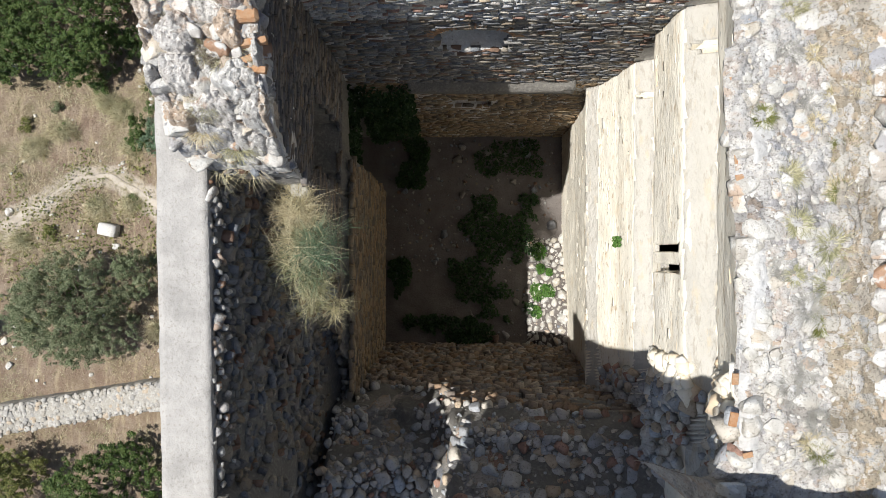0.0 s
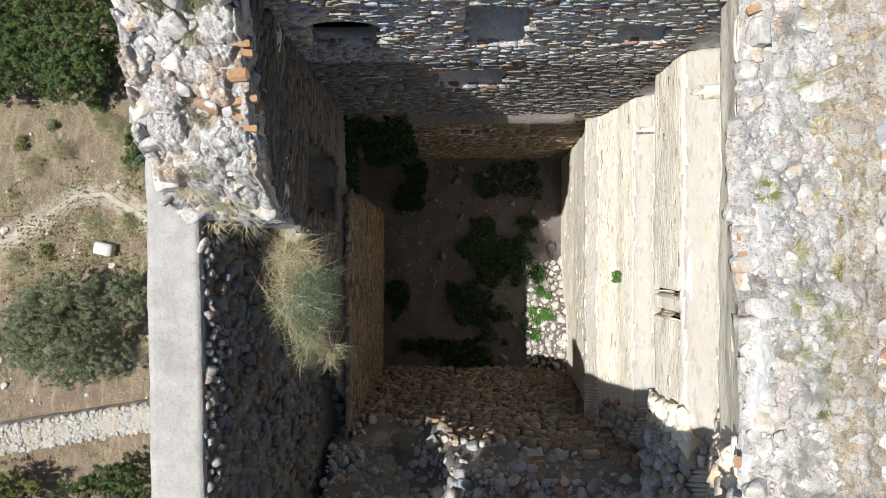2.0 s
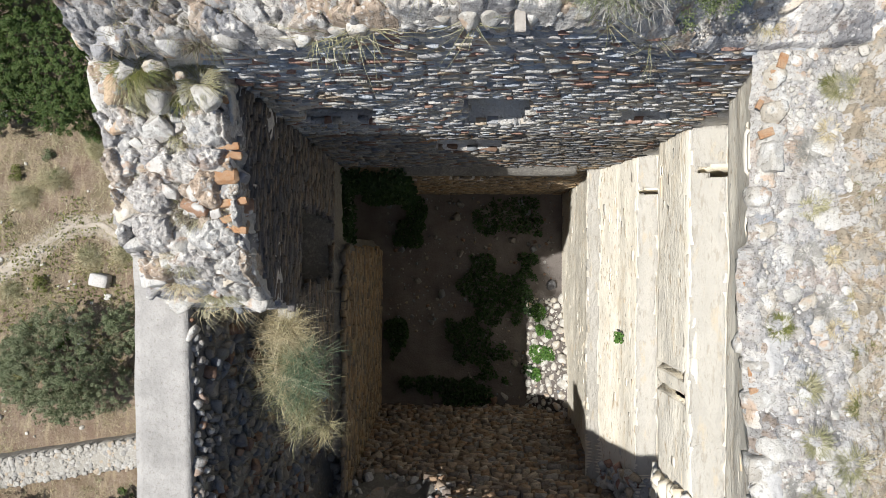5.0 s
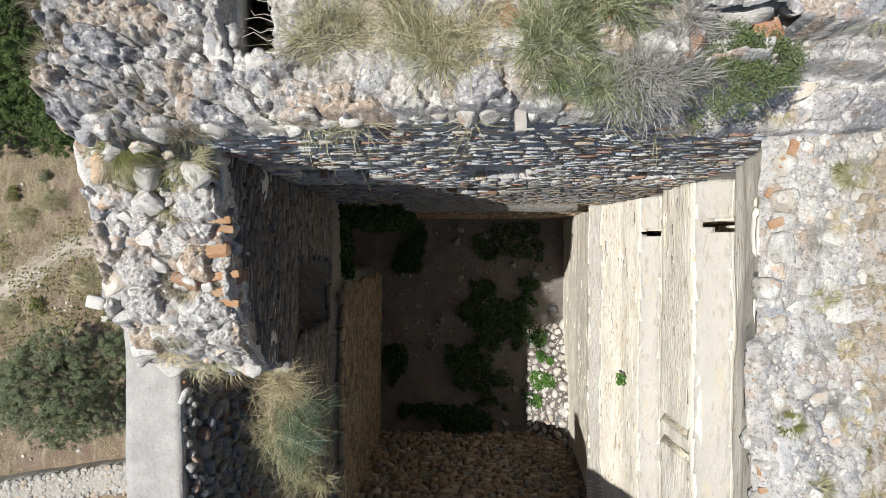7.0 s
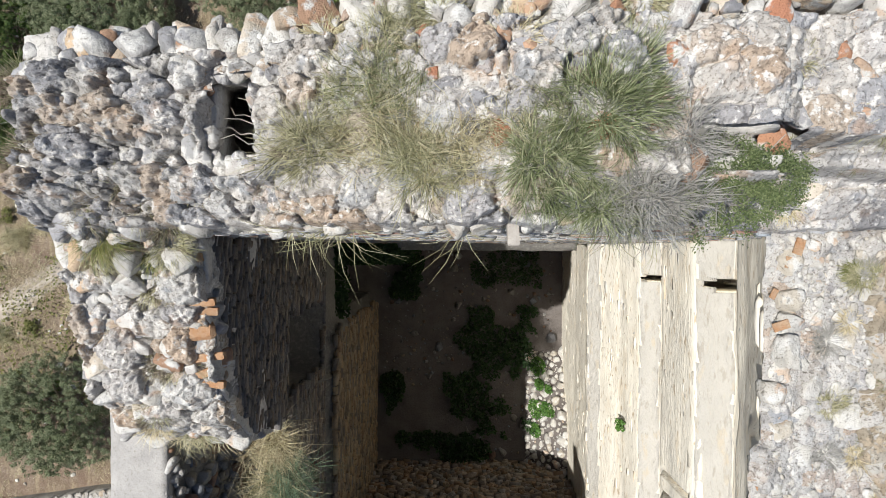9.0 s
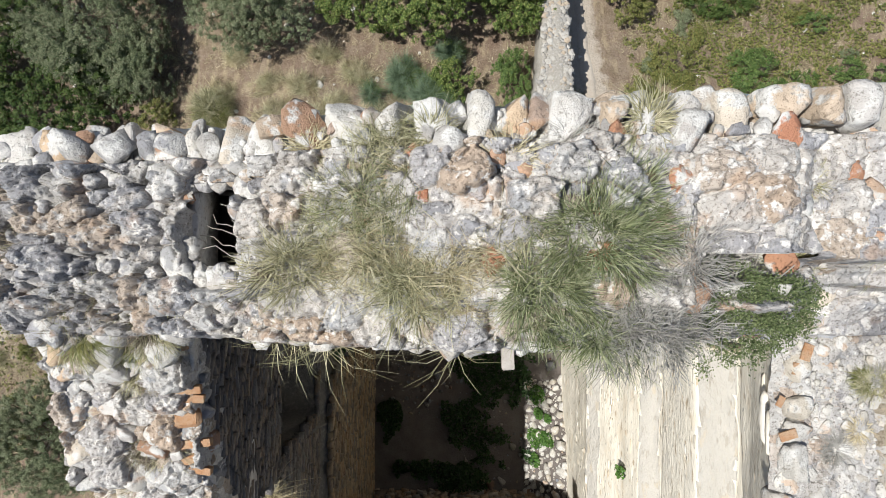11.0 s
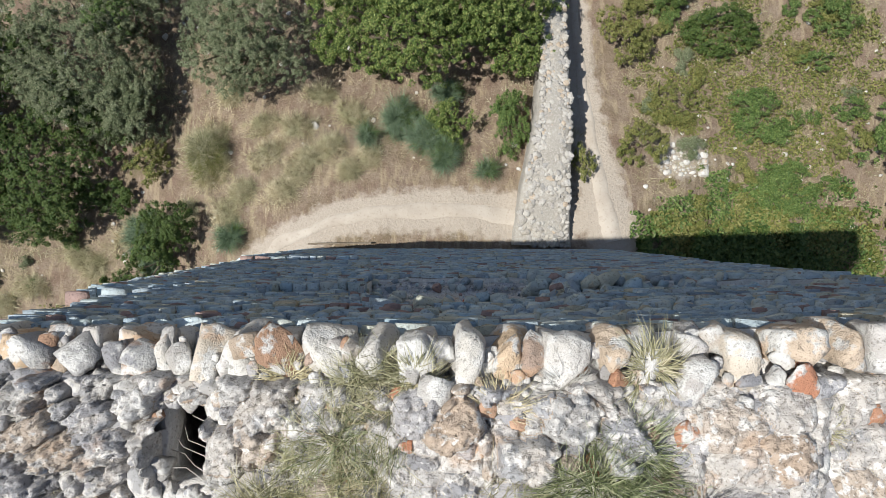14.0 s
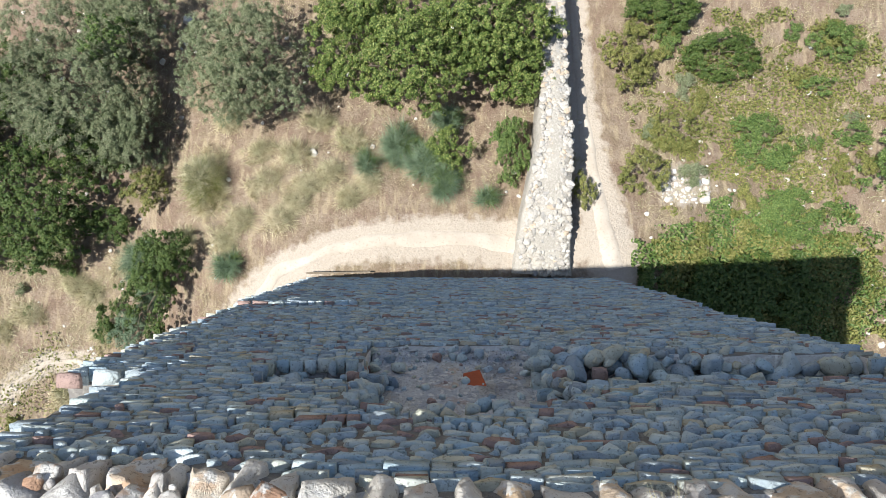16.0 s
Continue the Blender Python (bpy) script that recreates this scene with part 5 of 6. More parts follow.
def leaf_mesh(name, centres, normals, sizes, mat, aspect=0.6):
    """Many small leaves, each a bent pair of faces."""
    n = len(centres)
    nrm = normals / np.linalg.norm(normals, axis=1, keepdims=True)
    ref = R.normal(size=(n, 3))
    a = np.cross(nrm, ref)
    a /= np.linalg.norm(a, axis=1, keepdims=True)
    b = np.cross(nrm, a)
    s = np.asarray(sizes)[:, None]
    tip, tail = centres + a * s, centres - a * s
    left, right = centres + b * s * aspect + nrm * s * 0.25, centres - b * s * aspect + nrm * s * 0.25
    v = np.stack([tail, right, tip, left], 1).reshape(-1, 3)
    k = np.arange(n)[:, None] * 4
    f = np.concatenate([k + np.array([[0, 1, 2]]), k + np.array([[0, 2, 3]])])
    me = mesh_from(name, v, f, False)
    me.materials.append(M[mat])
    return me


def crown_leaves(radii, count, size, lobes, up=0.7, shell=0.45):
    """Leaf places, normals and sizes of an uneven crown of lobes and twig ends round the origin."""
    d = R.normal(size=(lobes, 3))
    d[:, 2] = np.abs(d[:, 2]) - 0.25
    d /= np.linalg.norm(d, axis=1, keepdims=True)
    rad = R.uniform(shell * 0.7, 0.76, lobes)[:, None] * (1 + 0.3 * fbm(d * 1.3 + R.uniform(0, 90, 3), 1.6, 3)[:, None])
    size_of = R.uniform(0.28, 0.44, lobes) * (1.0 if lobes > 14 else 1.25)
    twigs = max(60, int(count / 45))
    home = R.choice(lobes, twigs, p=size_of ** 2 / np.sum(size_of ** 2))
    t = R.normal(size=(twigs, 3)) + d[home] * 0.8
    t[:, 2] += 0.35
    t /= np.linalg.norm(t, axis=1, keepdims=True)
    ends = d[home] * rad[home] + t * (size_of[home] * R.uniform(0.55, 1.12, twigs))[:, None]
    pick = R.randint(0, twigs, count)
    off = R.normal(size=(count, 3))
    off /= np.linalg.norm(off, axis=1, keepdims=True)
    mean = float(np.mean(radii))
    reach = min(0.2, 2.6 * size / mean) * R.uniform(0.7, 1.5, twigs)
    off *= (R.uniform(0.2, 1, count) ** 0.5 * reach[pick])[:, None]
    p = (ends[pick] + off) * np.array(radii)
    nrm = off / np.linalg.norm(off, axis=1, keepdims=True) + t[pick] * 0.6 + R.normal(0, 0.45, (count, 3))
    nrm[:, 2] += up
    return p, nrm, size * R.uniform(0.6, 1.3, count)


def limb(bm, a, b, ra, rb, sides=6):
    """A tapered limb from a to b, a little crooked."""
    a, b = Vector(a), Vector(b)
    rings, steps = [], 4
    z = (b - a).normalized()
    x = z.orthogonal().normalized()
    y = z.cross(x)
    for k in range(steps + 1):
        t = k / steps
        c = a.lerp(b, t) + Vector(R.normal(0, 0.04, 3)) * (b - a).length * (0 < k < steps)
        r = ra + (rb - ra) * t
        rings.append([bm.verts.new(c + r * (math.cos(6.2832 * q / sides) * x + math.sin(6.2832 * q / sides) * y)) for q in range(sides)])
    for r0, r1 in zip(rings, rings[1:]):
        for q in range(sides):
            bm.faces.new((r0[q], r0[(q + 1) % sides], r1[(q + 1) % sides], r1[q]))
    bm.faces.new(rings[-1])


def ground_at(x, y):
    return float(ground_height(np.array([x]), np.array([y]))[0])


def shrub(name, x, y, radii, count, size, mat, label, group, z=None, clumps=60, category="shrub", shell=0.45):
    """A bush or small tree: a woody trunk with limbs and a crown of leaves."""
    z = ground_at(x, y) if z is None else z
    root = tagged(new(name), label, category, group)
    root.location = (x, y, z)
    lift = radii[2] * 0.75
    bm = bmesh.new()
    k = max(0.02, radii[2] * 0.035)
    limb(bm, (0, 0, -0.1), (0.05 * radii[0], 0.03, lift * 0.7), k * 1.6, k)
    for a in range(7):
        q = a * 0.9 + R.uniform(-0.3, 0.3)
        limb(bm, (0.03, 0.02, lift * R.uniform(0.3, 0.7)), (radii[0] * 0.7 * math.cos(q), radii[1] * 0.7 * math.sin(q), lift + radii[2] * R.uniform(0.1, 0.5)), k * 0.8, k * 0.2, 5)
    me = bpy.data.meshes.new("trunk")
    bm.to_mesh(me)
    bm.free()
    put("trunk", me, "bark", root)
    narrow = 0.42 if mat == "olive" else 0.6
    fill = {"carob": 3.0, "mastic": 2.9, "olive": 3.0}.get(mat, 2.6)
    size *= 0.56 if mat == "carob" else 0.72 if mat in ("mastic", "olive") else 0.66
    count = int(fill * radii[0] * radii[1] * 3.14 / (1.2 * narrow / 0.6 * size ** 2)) if count > 600 and category != "wall shrub" else count
    p, nrm, s = crown_leaves(radii, count, size, max(7, clumps // 3), 0.7, shell)
    p[:, 2] += lift
    p[:, 2] = np.maximum(p[:, 2], 0.03)
    put("crown", leaf_mesh("crown", p, nrm, s, mat, narrow), mat, root)
    return root


def blades(count, spread, length, lean, width, droop, straight=0.0):
    """Grass blades that fan out from a foot: vertices and faces."""
    a = R.uniform(0, 6.283, count)
    r = spread * np.sqrt(R.uniform(0, 1, count))
    foot = np.stack([r * np.cos(a), r * np.sin(a), np.zeros(count)], -1)
    b = a + R.normal(0, 0.7, count)
    l = length * R.uniform(0.45, 1.1, count)
    tilt = np.clip(np.abs(R.normal(lean, 0.3, count)), 0, 1.5)
    out = np.stack([np.cos(b), np.sin(b), np.zeros(count)], -1)
    side = np.stack([-np.sin(b), np.cos(b), np.zeros(count)], -1)
    rows = []
    for k, t in enumerate((0, 0.5, 1.0)):
        bend = tilt + droop * t
        c = foot + out * (l * t * np.sin(bend))[:, None] + np.array([0, 0, 1.0]) * (l * t * np.cos(bend))[:, None]
        w = width * (1.0, 0.8, 0.12)[k] * R.uniform(0.7, 1.2, count)
        rows.append(np.stack([c - side * w[:, None], c + side * w[:, None]], 1))
    v = np.concatenate(rows, 1).reshape(-1, 3)
    q = np.array([[0, 1, 3, 2], [2, 3, 5, 4]])
    f = (np.arange(count)[:, None, None] * 6 + q[None]).reshape(-1, 4)
    return v, f


def tuft(name, x, y, z, count, spread, length, mat, label, group, lean=0.6, width=0.005, droop=0.5, parts=(), category="grass"):
    """A tuft of grass or stems; parts adds more layers to it."""
    root = tagged(new(name), label, category, group)
    root.location = (x, y, z)
    v, f = blades(count, spread, length, lean, width, droop)
    put("blade_mass", mesh_from("blade_mass", v, f, False), mat, root)
    for nm, c2, sp2, l2, mat2, lean2, w2, offset in parts:
        v, f = blades(c2, sp2, l2, lean2, w2, droop)
        put(nm, mesh_from(nm, v + np.array(offset), f, False), mat2, root)
    return root


def bush(name, x, y, z, layers, label, group, category="bush"):
    """A loose bush of stems: each layer is many small fans of stems thrown over an ellipse, leaning outwards."""
    root = tagged(new(name), label, category, group)
    root.location = (x, y, z)
    for nm, fans, each, cx, cy, rx, ry, length, width, mat, lean, droop, lift in layers:
        vs, fs, k = [], [], 0
        for _ in range(fans):
            a, r = R.uniform(0, 6.283), math.sqrt(R.uniform(0, 1))
            r *= 0.8 + 0.28 * math.sin(2 * a + 9 * cx + x) + 0.2 * math.sin(5 * a + 7 * cy + y)
            ox, oy = r * rx * math.cos(a), r * ry * math.sin(a)
            l = length * R.uniform(0.5, 1.25)
            v, f = blades(each, 0.05, l, abs(R.normal(0.15, 0.15)) + 0.2, width, droop * R.uniform(0.2, 1.6))
            tip = lean * (0.35 + 0.9 * r) * R.uniform(0.5, 1.3)
            m = np.array(Matrix.Rotation(tip, 3, Vector((-math.sin(a + R.normal(0, 0.5)), math.cos(a), 0))))
            vs.append(v @ m.T + np.array([cx + ox, cy + oy, lift * (1 - r * r)]))
            fs.append(f + k)
            k += len(v)
        put(nm, mesh_from(nm, np.concatenate(vs), np.concatenate(fs), False), mat, root)
    return root


# on the north wall's head
bush("broom_bush", 1.3, 5.0, tn(1.2, 5.0) + 0.04, (
    ("stem_mass", 120, 13, 0.1, 0.2, 0.5, 0.36, 0.3, 0.0033, "broom", 0.7, 0.3, 0.2), ("stem_mass", 100, 13, -0.3, -0.15, 0.5, 0.34, 0.27, 0.0033, "broom", 0.8, 0.4, 0.1), ("stem_mass", 50, 13, 0.3, 0.5, 0.3, 0.2, 0.26, 0.0033, "broom", 0.7, 0.3, 0.1), ("grass_mass", 60, 12, -0.4, 0.0, 0.5, 0.4, 0.28, 0.003, "greygrass", 0.8, 0.7, 0.06),
    ("stem_mass", 60, 13, 0.1, -0.5, 0.5, 0.22, 0.28, 0.0033, "broom", 0.9, 0.6, 0.0), ("dead_stem_mass", 170, 9, 0.5, -0.45, 0.5, 0.36, 0.24, 0.0034, "twig", 1.0, 0.5, 0.08), ("dead_stem_mass", 50, 8, 0.75, 0.05, 0.22, 0.3, 0.26, 0.0034, "twig", 0.9, 0.5, 0.1)),
    "grey-green broom bush growing on the wall head", "wall plants")
bush("grass_clump", -0.25, 5.3, tn(-0.3, 5.35) + 0.03, (
    ("grass_mass", 60, 15, -0.05, 0.15, 0.6, 0.38, 0.38, 0.003, "greygrass", 0.9, 1.0, 0.08), ("straw_mass", 75, 15, 0.1, -0.2, 0.65, 0.38, 0.38, 0.003, "straw", 0.9, 1.0, 0.05), ("grass_mass", 45, 15, -0.6, -0.3, 0.35, 0.34, 0.38, 0.003, "greygrass", 0.9, 1.0, 0.02), ("green_stem_mass", 26, 15, 0.0, 0.15, 0.5, 0.3, 0.34, 0.003, "broom", 0.9, 0.9, 0.1),
    ("grass_mass", 36, 18, 0.05, 0.55, 0.25, 0.22, 0.32, 0.003, "greygrass", 0.9, 0.9, 0.03)),
    "dry straw-coloured grass clump on the wall head", "wall plants", "grass")
bush("grass_clump", 0.4, 4.85, tn(0.4, 4.85) + 0.02, (
    ("straw_mass", 75, 15, 0.0, 0.05, 0.45, 0.34, 0.36, 0.003, "straw", 0.9, 1.0, 0.04), ("grass_mass", 50, 15, -0.4, 0.0, 0.45, 0.3, 0.36, 0.003, "greygrass", 0.9, 1.0, 0.02)),
    "dry straw-coloured grass clump on the wall head", "wall plants", "grass")
small = tagged(new("small_shrub"), "small-leaved green shrub rooted in the wall", "shrub", "wall plants")
small.location = (2.5, 4.68, 19.12)
bm = bmesh.new()
for k in range(12):
    q = 0.52 * k
    limb(bm, (0, 0, -0.25), (0.5 * math.cos(q), 0.4 * math.sin(q), 0.12 + 0.1 * (k % 3)), 0.012, 0.003, 5)
me = bpy.data.meshes.new("trunk")
bm.to_mesh(me)
bm.free()
put("trunk", me, "twig", small)
a = R.uniform(0, 6.283, 150)
r = np.sqrt(R.uniform(0, 1, 150)) * (0.85 + 0.25 * np.sin(3 * a + 1))
knot = np.stack([0.6 * r * np.cos(a), 0.46 * r * np.sin(a), 0.26 * (1 - r * r) + R.uniform(-0.05, 0.06, 150)], -1)
p = np.repeat(knot, 75, 0) + R.normal(0, 0.034, (150 * 75, 3))
put("crown", leaf_mesh("crown", p, R.normal(0, 0.5, p.shape) + np.array([0, 0, 0.8]), R.uniform(0.007, 0.014, len(p)), "leafy", 0.55), "leafy", small)
dead = tagged(new("dead_branch"), "bleached dead branches lying on the wall head", "branch", "wall plants")
dead.location = (2.0, 4.95, 19.15)
for k in range(16):
    bm = bmesh.new()
    q = R.uniform(-2.6, 1.2)
    e = Vector((math.cos(q), math.sin(q) * 0.8, R.uniform(-0.3, 0.25))) * R.uniform(0.3, 0.75)
    limb(bm, (0, 0, 0), e, 0.014, 0.004, 5)
    for _ in range(4):
        s0 = e * R.uniform(0.4, 0.95)
        limb(bm, s0, s0 + Vector((R.normal(0, 0.12), R.normal(0, 0.12), R.normal(0, 0.05))), 0.005, 0.002, 4)
    me = bpy.data.meshes.new("branch")
    bm.to_mesh(me)
    bm.free()
    put("branch", me, "twig", dead)

# pale sticks across the shaft's mouth
for k in range(5):
    bm = bmesh.new()
    limb(bm, (-1.34, 5.06 + 0.05 * k, tn(-1.25, 5.2) + 0.06), (-1.86 + 0.06 * k, 5.14 + 0.09 * k, tn(-1.95, 5.3) - 0.02), 0.005, 0.003, 5)
    me = bpy.data.meshes.new("stick")
    bm.to_mesh(me)
    bm.free()
    put("stick", me, "twig", None, "pale dry stick lying across the shaft's mouth", "", "stick")["group"] = "sticks in the shaft"

# grasses that hang over the north wall's inner edge
for x, l in ((-1.15, 0.5), (-0.95, 0.6), (-0.75, 0.65), (-0.6, 0.55), (0.35, 0.5), (1.6, 0.4), (2.2, 0.45)):
    root = tuft("hanging_grass", x, 4.32, tn(x, 4.4) - 0.06, 26, 0.08, l, "greygrass", "dry grass stems hanging over the wall's edge", "hanging grasses", 0.8, 0.0032, 0.7)
    root.matrix_basis = pose(x, 4.34, tn(x, 4.4) - 0.04, 35, 0, 0)
stake = put("stake", box_mesh("stake", 0.1, 0.42, 0.07, "wood"), None, None, "weathered grey wooden beam end at the wall's edge", "", "beam")
stake.matrix_basis = pose(0.78, 4.4, 19.02, 12, 0, 3)

# dry brown bushes where the two walls meet
for x, y, r in ((-3.6, 4.95, 0.22), (-3.2, 4.5, 0.25), (-3.75, 5.6, 0.2), (-2.75, 4.75, 0.18), (-2.5, 4.45, 0.2), (-3.3, 5.2, 0.16), (-3.55, 4.1, 0.2), (-3.0, 3.6, 0.2), (-3.3, 2.7, 0.22), (-3.6, 2.1, 0.25)):
    bush("dry_bush", x, y, (tn(x, y) if y > 4.3 else float(west_top(y))) + 0.03, (("stem_mass", 40, 14, 0, 0, r, r, 0.2, 0.0034, "deadwood", 0.8, 0.7, 0.06), ("grass_mass", 22, 14, 0.05, 0.05, r, r, 0.24, 0.0034, "greygrass", 0.9, 0.8, 0.04)), "dry brown bush rooted in the broken wall", "wall plants", "shrub")

# small tufts on the wall heads
for x, y, l, m in ((-3.1, 4.9, 0.3, "greygrass"), (-2.6, 4.55, 0.28, "greygrass"), (-3.45, 5.3, 0.3, "twig"), (-2.0, 4.75, 0.22, "greygrass"), (0.2, 5.95, 0.22, "greygrass"), (0.75, 5.75, 0.25, "straw"),
                   (1.75, 6.05, 0.28, "greygrass"), (2.9, 5.65, 0.2, "greygrass"), (3.2, 5.45, 0.2, "straw"), (3.7, 5.25, 0.3, "greygrass"), (0.05, 5.65, 0.3, "straw"), (-0.75, 5.9, 0.2, "straw"), (3.4, 4.6, 0.2, "straw"), (3.1, 5.0, 0.28, "greygrass"), (3.75, 5.08, 0.25, "herb"), (4.2, 5.06, 0.28, "greygrass"), (4.7, 5.07, 0.25, "herb"), (1.2, 5.9, 0.2, "twig")):
    tuft("grass_tuft", x, y, tn(x, y) + 0.02, 260, 0.12, l, m, "tuft of dry grass in the wall head's joints", "grass tufts", 0.75, 0.003, 0.9)
for x, y, l, m in ((-3.55, 4.2, 0.35, "greygrass"), (-3.05, 4.15, 0.35, "herb"), (-2.75, 4.2, 0.3, "greygrass"), (-3.3, 4.3, 0.4, "herb"), (-3.15, 3.75, 0.3, "greygrass"), (-3.3, 3.2, 0.22, "twig"), (-2.95, 2.75, 0.35, "greygrass"), (-3.4, 2.2, 0.35, "greygrass"), (-3.6, 1.85, 0.35, "straw"), (-2.75, 2.2, 0.25, "twig"), (-3.7, 4.1, 0.25, "greygrass"), (-3.2, 1.65, 0.4, "greygrass"), (-3.9, 3.4, 0.25, "straw")):
    tuft("grass_tuft", x, y, float(west_top(y)) + 0.03 + 0.6 * float(smooth(4.1, 4.3, y)), 320, 0.16, l, m, "tuft of dry grass on the broken wall", "grass tufts", 0.75, 0.003, 0.9)
for x, y, l, m in ((3.88, 2.2, 0.15, "twig"), (3.85, 0.83, 0.2, "greygrass"), (3.92, 0.29, 0.2, "greygrass"), (4.53, 1.12, 0.2, "herb"), (4.47, 0.61, 0.22, "herb"), (4.31, 0.04, 0.3, "greygrass"), (4.31, -0.41, 0.34, "greygrass"), (4.08, -0.66, 0.28, "twig"),
                   (4.05, -1.36, 0.14, "twig"), (4.18, -1.93, 0.18, "twig"), (3.87, -1.52, 0.13, "twig"), (4.24, -2.37, 0.2, "twig"), (3.9, 3.3, 0.2, "twig"), (4.5, 2.9, 0.2, "herb"), (3.55, 1.45, 0.15, "herb"), (4.2, 3.9, 0.2, "greygrass"), (4.6, 2.4, 0.25, "straw"), (4.65, 1.9, 0.25, "straw"), (4.55, -1.0, 0.2, "greygrass"), (4.7, 0.1, 0.2, "straw"), (3.75, -0.2, 0.12, "twig"), (4.4, 1.7, 0.14, "straw")):
    tuft("grass_tuft", x, y, te(x, y), 330, 0.1, l * 0.8, m, "low cushion of dry grass on the wall walk", "grass tufts", 0.9, 0.003, 0.7)

for x, y, m in zip(R.uniform(3.7, 5.6, 34), R.uniform(-2.8, 4.0, 34), ("twig", "straw", "greygrass", "herb") * 9):
    tuft("grass_tuft", x, y, te(x, y), 160, 0.08, R.uniform(0.09, 0.17), m, "low cushion of dry grass on the wall walk", "grass tufts", 0.9, 0.003, 0.7)

for y in np.arange(-2.6, 4.0, 0.26):
    tuft("grass_tuft", 4.72 + R.uniform(-0.12, 0.12), y, te(4.72, y), 150, 0.13, R.uniform(0.07, 0.13), ("straw", "twig")[int(R.rand() < 0.4)], "low cushion of dry grass on the wall walk", "grass tufts", 1.1, 0.002, 0.7)

# the large clump on the west ledge, half dry and half green
bush("ledge_clump", -2.7, 0.3, 13.25, (
    ("straw_mass", 60, 14, -0.1, 0.45, 0.42, 0.5, 0.6, 0.0042, "straw", 0.9, 1.1, 0.1), ("grass_mass", 50, 14, -0.1, -0.35, 0.5, 0.65, 0.6, 0.0042, "greygrass", 1.0, 1.1, 0.1),
    ("green_stem_mass", 50, 16, 0.28, -0.35, 0.46, 0.6, 0.55, 0.0042, "spurge", 0.8, 0.7, 0.3), ("straw_mass", 50, 16, 0.2, -1.15, 0.3, 0.35, 0.5, 0.003, "greygrass", 1.1, 1.2, -0.2), ("loose_stem_mass", 16, 12, 0.6, -1.4, 0.2, 0.2, 0.55, 0.0035, "straw", 0.9, 0.8, -0.4),
    ("arching_stem_mass", 60, 5, 0.0, -0.1, 0.5, 0.8, 1.0, 0.004, "straw", 1.1, 1.0, 0.15)),
    "large clump of dry and green grass on a broken ledge", "wall plants", "grass")
lone = put("loose_stone", mesh_from("loose_stone", BIG[2] * np.array([0.2, 0.26, 0.16]), FINE_F), "white", None, "pale loose stone on the wall's broken end", "", "stone")
lone.location = (-2.72, 1.12, 13.25)
for x, y in ((-3.5, 1.5), (-3.75, 1.35), (-3.2, 1.4)):
    tuft("hanging_grass", x, y, 14.7, 45, 0.1, 0.6, "straw", "dry grass stems hanging over the wall's edge", "hanging grasses", 1.0, 0.005, 0.9)

# ivy in the room's corner and plants on its floor
def leaf_bank(name, x0, x1, y0, y1, z, high, count, size, mat, label, group, upright=False, seed=0, clusters=0):
    p = np.stack([R.uniform(x0, x1, count * 3), R.uniform(y0, y1, count * 3), R.uniform(0, 1, count * 3)], -1)
    den = fbm(np.stack([p[:, 0], p[:, 1], p[:, 2] * high * (1.0 if upright else 0.0)], -1), 1.2, 4, 50 + seed)
    fx, fy = (2 * p[:, 0] - x0 - x1) / (x1 - x0), (2 * p[:, 1] - y0 - y1) / (y1 - y0)
    keepers = 3.0 * den + (0.95 - 1.5 * (fx ** 2 + fy ** 2) if not upright else 0.3) > 0.0
    p = p[keepers if keepers.sum() > 0.2 * count else fx ** 2 + fy ** 2 < 0.8][:count]
    zz = z(p[:, 0], p[:, 1]) if callable(z) else z
    p[:, 2] = zz + p[:, 2] ** 1.5 * high
    nrm = R.normal(0, 0.5, (len(p), 3)) + np.array([0, 0, 1.0])
    if not clusters:
        return put(name, leaf_mesh(name, p, nrm, size * R.uniform(0.6, 1.3, len(p)), mat), mat, None, label, "", "plant")
    root = tagged(new(name), label, "plant")
    root.location = (float(p[:, 0].mean()), float(p[:, 1].mean()), float(p[:, 2].min()))
    heart = p[R.randint(0, len(p), clusters)]
    near = np.argmin(((p[:, None] - heart[None]) ** 2).sum(-1), 1)
    for k in range(clusters):
        mine = near == k
        if mine.sum() > 3:
            put("foliage", leaf_mesh("foliage", p[mine] - np.array(root.location), nrm[mine], size * R.uniform(0.6, 1.3, mine.sum()), mat), mat, root, "", "stuff")
    return root


ft = lambda x, y: floor_top(x, y) + 0.02
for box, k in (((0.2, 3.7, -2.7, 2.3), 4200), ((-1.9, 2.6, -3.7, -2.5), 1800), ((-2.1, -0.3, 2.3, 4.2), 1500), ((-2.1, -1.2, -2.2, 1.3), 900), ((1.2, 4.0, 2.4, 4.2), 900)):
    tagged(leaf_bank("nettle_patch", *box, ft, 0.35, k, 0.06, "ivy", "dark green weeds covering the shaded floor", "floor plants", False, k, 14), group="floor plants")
for x, y, k in ((3.65, -0.1, 0.3), (3.7, -0.75, 0.25), (4.0, -0.9, 0.2), (3.55, -1.6, 0.3), (3.95, -1.5, 0.22), (3.5, -2.4, 0.2)):
    tagged(leaf_bank("weed", x - k, x + k, y - k * 1.3, y + k * 1.3, ft, 0.3, 420, 0.045, "weed", "bright green weed at the sunlit wall's foot", "", False, 3, 3), group="sunlit weeds")
tagged(leaf_bank("ivy", -2.5, -0.8, 3.75, 4.3, 3.0, 6.0, 3600, 0.06, "ivy", "dark ivy hanging in the corner of the room", "", True, 8, 12))
tagged(leaf_bank("ivy", -3.1, -2.3, 2.4, 4.2, 7.5, 1.6, 1500, 0.06, "ivy", "dark ivy spreading over the ledge", "", True, 9, 6))
